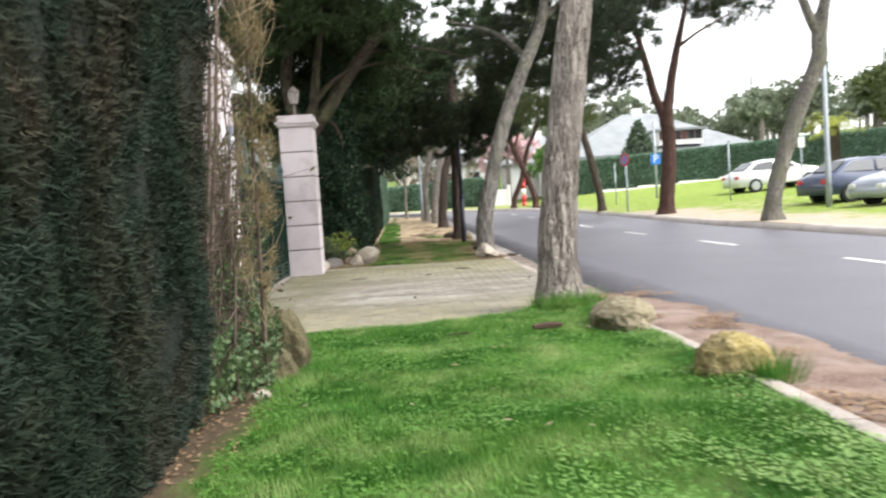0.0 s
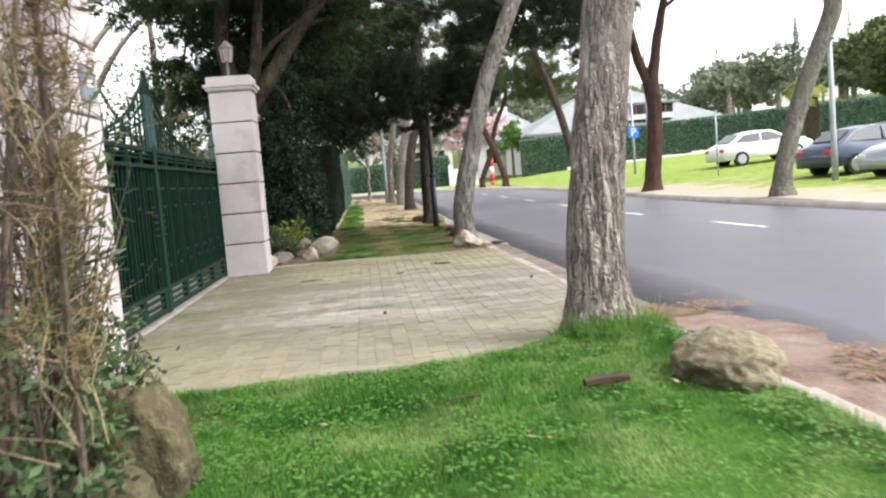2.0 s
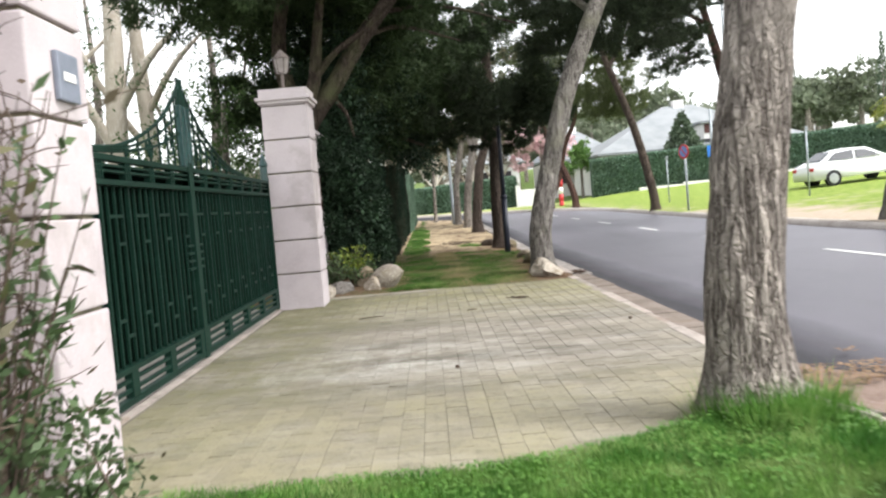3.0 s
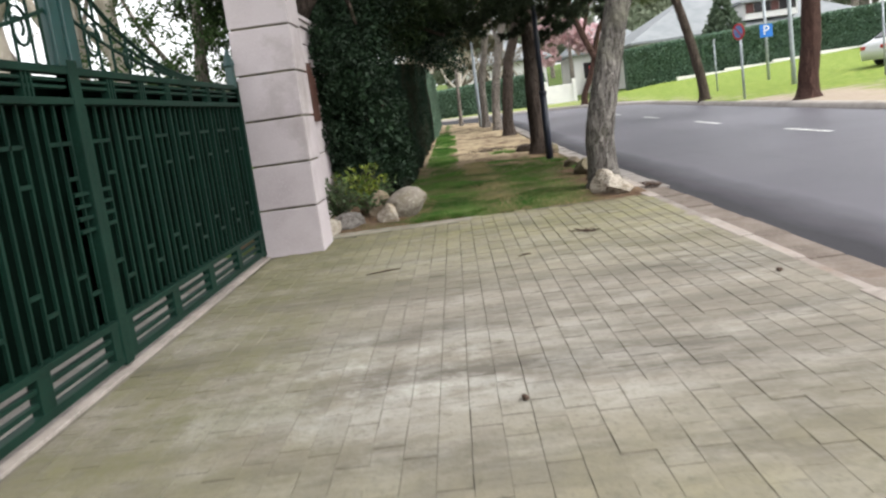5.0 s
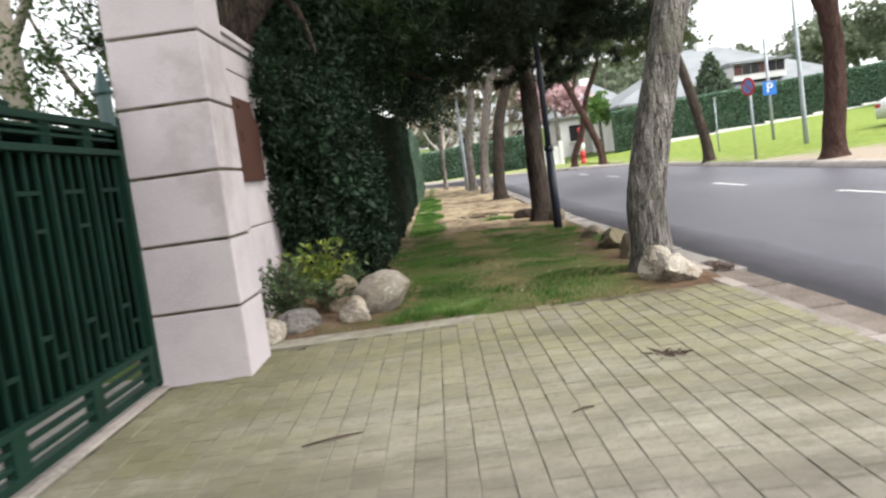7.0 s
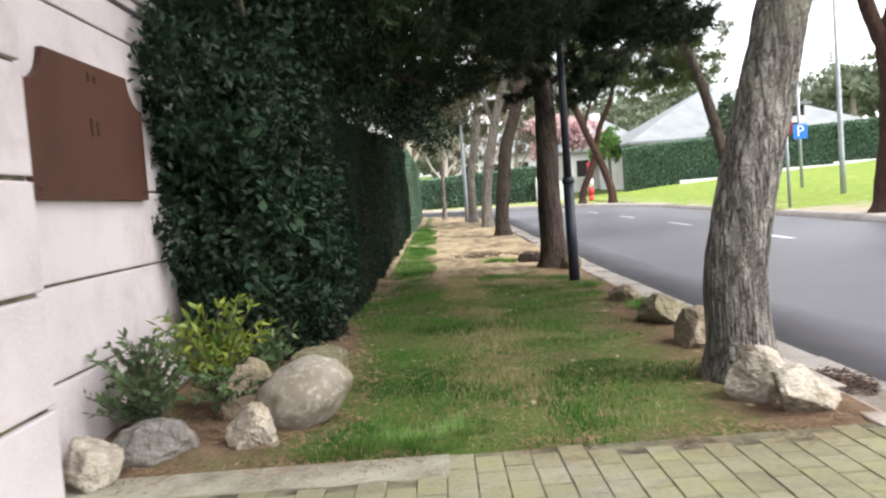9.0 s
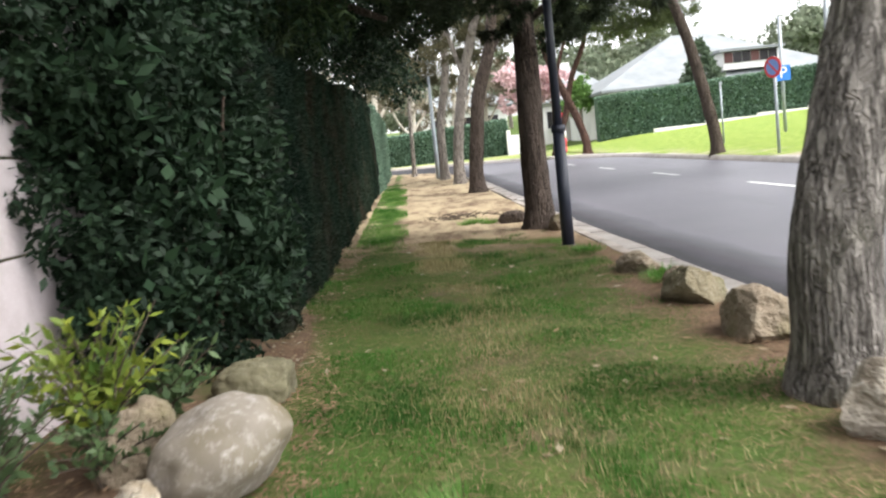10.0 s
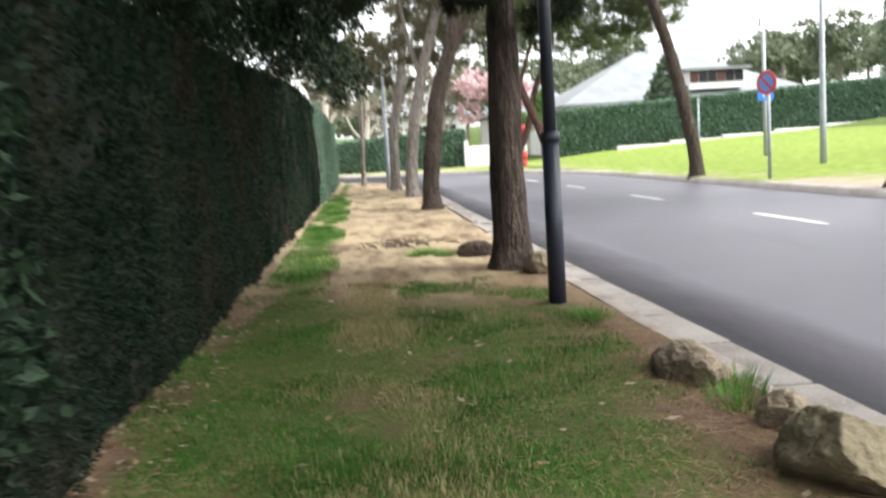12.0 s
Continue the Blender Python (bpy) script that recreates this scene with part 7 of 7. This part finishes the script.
# earth washed over the gutter beside the near lawn
bm = bmesh.new()
inner, outer = [], []
for k in range(201):
    y = 1.0 + 9.4 * k / 200
    w = 0.40 + 0.16 * noise.noise((y * 0.7, 3, 0)) + 0.05 * noise.noise((y * 3.1, 7, 0)) + 0.05 * noise.noise((y * 9, 2, 0)) + (0.12 if 5 < y < 9 else 0)
    if y > 9.6:
        w *= max(0.1, (10.4 - y) / 0.8)
    row = [bm.verts.new((2.19 + w * f * 1.7, y, -0.012 + 0.012 * math.sin(math.pi * f) - 0.026 * f)) for f in (0, 0.25, 0.5, 0.75, 1.0)]
    if inner:
        for i in range(4):
            bm.faces.new((inner[i], inner[i + 1], row[i + 1], row[i]))
    inner = row
tagged(part("earth_wash", bm, surface("reddish_earth", (0.22, 0.16, 0.13), (0.115, 0.07, 0.052), (0.29, 0.235, 0.205), 0.95, 2.5, 40, 0.9, 0.02, stain=(0.27, 0.235, 0.22)), None, "", True), "reddish washed earth over the gutter", "earth", "", "structure")
litter("gutter_litter", "reddish brown leaves in the gutter", 2.15, 3.1, 4.0, 10.4, 8000, 0.05, 0.010, M_FALLEN, 471, lambda x, y: noise.noise((x * 2, y * 1.5, 8)) > 0.05 + (x - 2.4) * 0.4, lambda x, y: -0.005)

litter("gutter_litter", "dark earth and leaves caught in the gutter", 2.16, 2.5, 17.75, 18.6, 900, 0.05, 0.012, leafy("wet_dark_leaves", (0.05, 0.03, 0.022), (0.10, 0.06, 0.045), (0.035, 0.024, 0.018), 0.8, 0.15, 0.05, 4), 472, lambda x, y: ((x - 2.32) / 0.17) ** 2 + ((y - 18.2) / 0.33) ** 2 < 0.5 + 0.6 * random.random(), lambda x, y: -0.005)

turf("dry_grass", "straw-coloured worn grass along the trodden path", -0.3, 1.3, 17.4, 26.5, 110000, 0.04, leafy("straw_grass", (0.26, 0.22, 0.105), (0.42, 0.36, 0.20), (0.20, 0.19, 0.08), 0.8, 0.1, 0.25, 2), 404, lambda x, y: random.random() < math.exp(-((x - 0.36 - 0.06 * math.sin(y * 0.7)) / 0.30) ** 2) * (0.5 + noise.noise((x * 2, y * 0.8, 50))) * (0.35 + 0.13 * min(5.0, y - 17.4)) + 0.04, verge_height)

# ---- drive ----
drive = thing("driveway", "mossy paved drive of small square concrete pavers", "driveway", (0, 12.9, 0), "", "structure")
bm = bmesh.new()
box(bm, -2.12, 14.6, -0.3, 2.06, 17.34, -0.004)
part("bedding", bm, M_JOINT, drive)
bm = bmesh.new()
box(bm, -2.12, 8.0, -0.3, 2.06, 14.6, -0.0042)
part("bedding", bm, M_SANDJOINT, drive)
PW, PL = 0.131, 0.22


def paver_verts(x, y, jz, tx, ty):
    c = 0.0035 if y == 0 or y > 14.6 else 0.0009 + 0.0026 * max(0.0, min(1.0, (y - 10.4) / 4.0 + 0.3 * noise.noise((x * 0.5, y * 0.5, 21))))
    wx = prng.uniform(-0.002, 0.002)
    g = 0.002 + 0.55 * (c - 0.0035)
    wy, wl = prng.uniform(-0.003, 0.003), prng.uniform(-0.003, 0.003)
    x0, y0, x1, y1 = x + g + wx, y + 2 * g + wy, x + PW - g + wx, y + PL - 2 * g + wl
    lowr = [(x0, y0, -0.05), (x1, y0, -0.05), (x1, y1, -0.05), (x0, y1, -0.05)]
    up = [(a, b, jz - 0.006) for a, b in ((x0, y0), (x1, y0), (x1, y1), (x0, y1))]
    top = [(a, b, jz + tx * (a - x) + ty * (b - y)) for a, b in ((x0 + c, y0 + c), (x1 - c, y0 + c), (x1 - c, y1 - c), (x0 + c, y1 - c))]
    return lowr + up + top


PAVER_FACES = [(0, 1, 5, 4), (1, 2, 6, 5), (2, 3, 7, 6), (3, 0, 4, 7), (4, 5, 9, 8), (5, 6, 10, 9), (6, 7, 11, 10), (7, 4, 8, 11), (8, 9, 10, 11)]
rest_v, rest_f = [], []
prng = random.Random(9)
shared = []
for k in range(8):
    me = bpy.data.meshes.new("paver")
    me.from_pydata([(a, b, c) for a, b, c in paver_verts(0, 0, 0, prng.uniform(-0.007, 0.007), prng.uniform(-0.007, 0.007))], [], PAVER_FACES)
    me.materials.append(M_PAVER)
    shared.append(me)
for i in range(32):
    x = -2.09 + PW * i
    for j in range(-1, 45):
        y = 7.9 + PL * (j + (0.5 if i % 2 else 0.0) + 0.10 * math.sin(i * 2.7)) + prng.uniform(-0.005, 0.005)
        if y < lawn_edge(x + 0.1) - 0.25 or y + PL > 17.36 or (x < 0.0 and y + PL > 17.05) or (x < -1.62 and y + PL > 16.2):
            continue
        jz = prng.uniform(-0.0015, 0.002)
        if 15.6 < y < 17.3 and len(drive.children) < 299:
            ob = new("paver", prng.choice(shared))
            ob.parent = drive
            ob.matrix_parent_inverse = Matrix.Translation(-Vector(drive.location))
            ob.location = (x, y, jz)
        else:
            base = len(rest_v)
            rest_v += paver_verts(x, y, jz, prng.uniform(-0.007, 0.007), prng.uniform(-0.007, 0.007))
            rest_f += [tuple(base + q for q in f) for f in PAVER_FACES]
me = bpy.data.meshes.new("pavers")
me.from_pydata(rest_v, [], rest_f)
ob = mesh_object("pavers", me, M_PAVER, drive)
ob["kind"] = "stuff"
bm = bmesh.new()
rows_ = []
for k in range(41):
    x = -1.9 + 1.92 * k / 40
    y0 = 17.02 + 0.03 * noise.noise((x * 5, 3, 1))
    rows_.append([bm.verts.new((x, yy, zz)) for yy, zz in ((y0, -0.03), (y0 + 0.01, 0.003), (17.2, 0.006), (17.36, 0.0), (17.37, -0.03))])
for a, b in zip(rows_, rows_[1:]):
    for i in range(4):
        bm.faces.new((a[i], b[i], b[i + 1], a[i + 1]))
part("concrete_edge", bm, surface("pale_patched_concrete", (0.33, 0.31, 0.25), (0.17, 0.155, 0.11), (0.42, 0.40, 0.34), 0.92, 2.6, 45, 0.5, 0.006, stain=(0.13, 0.115, 0.08)), drive, "pale patched concrete edging")
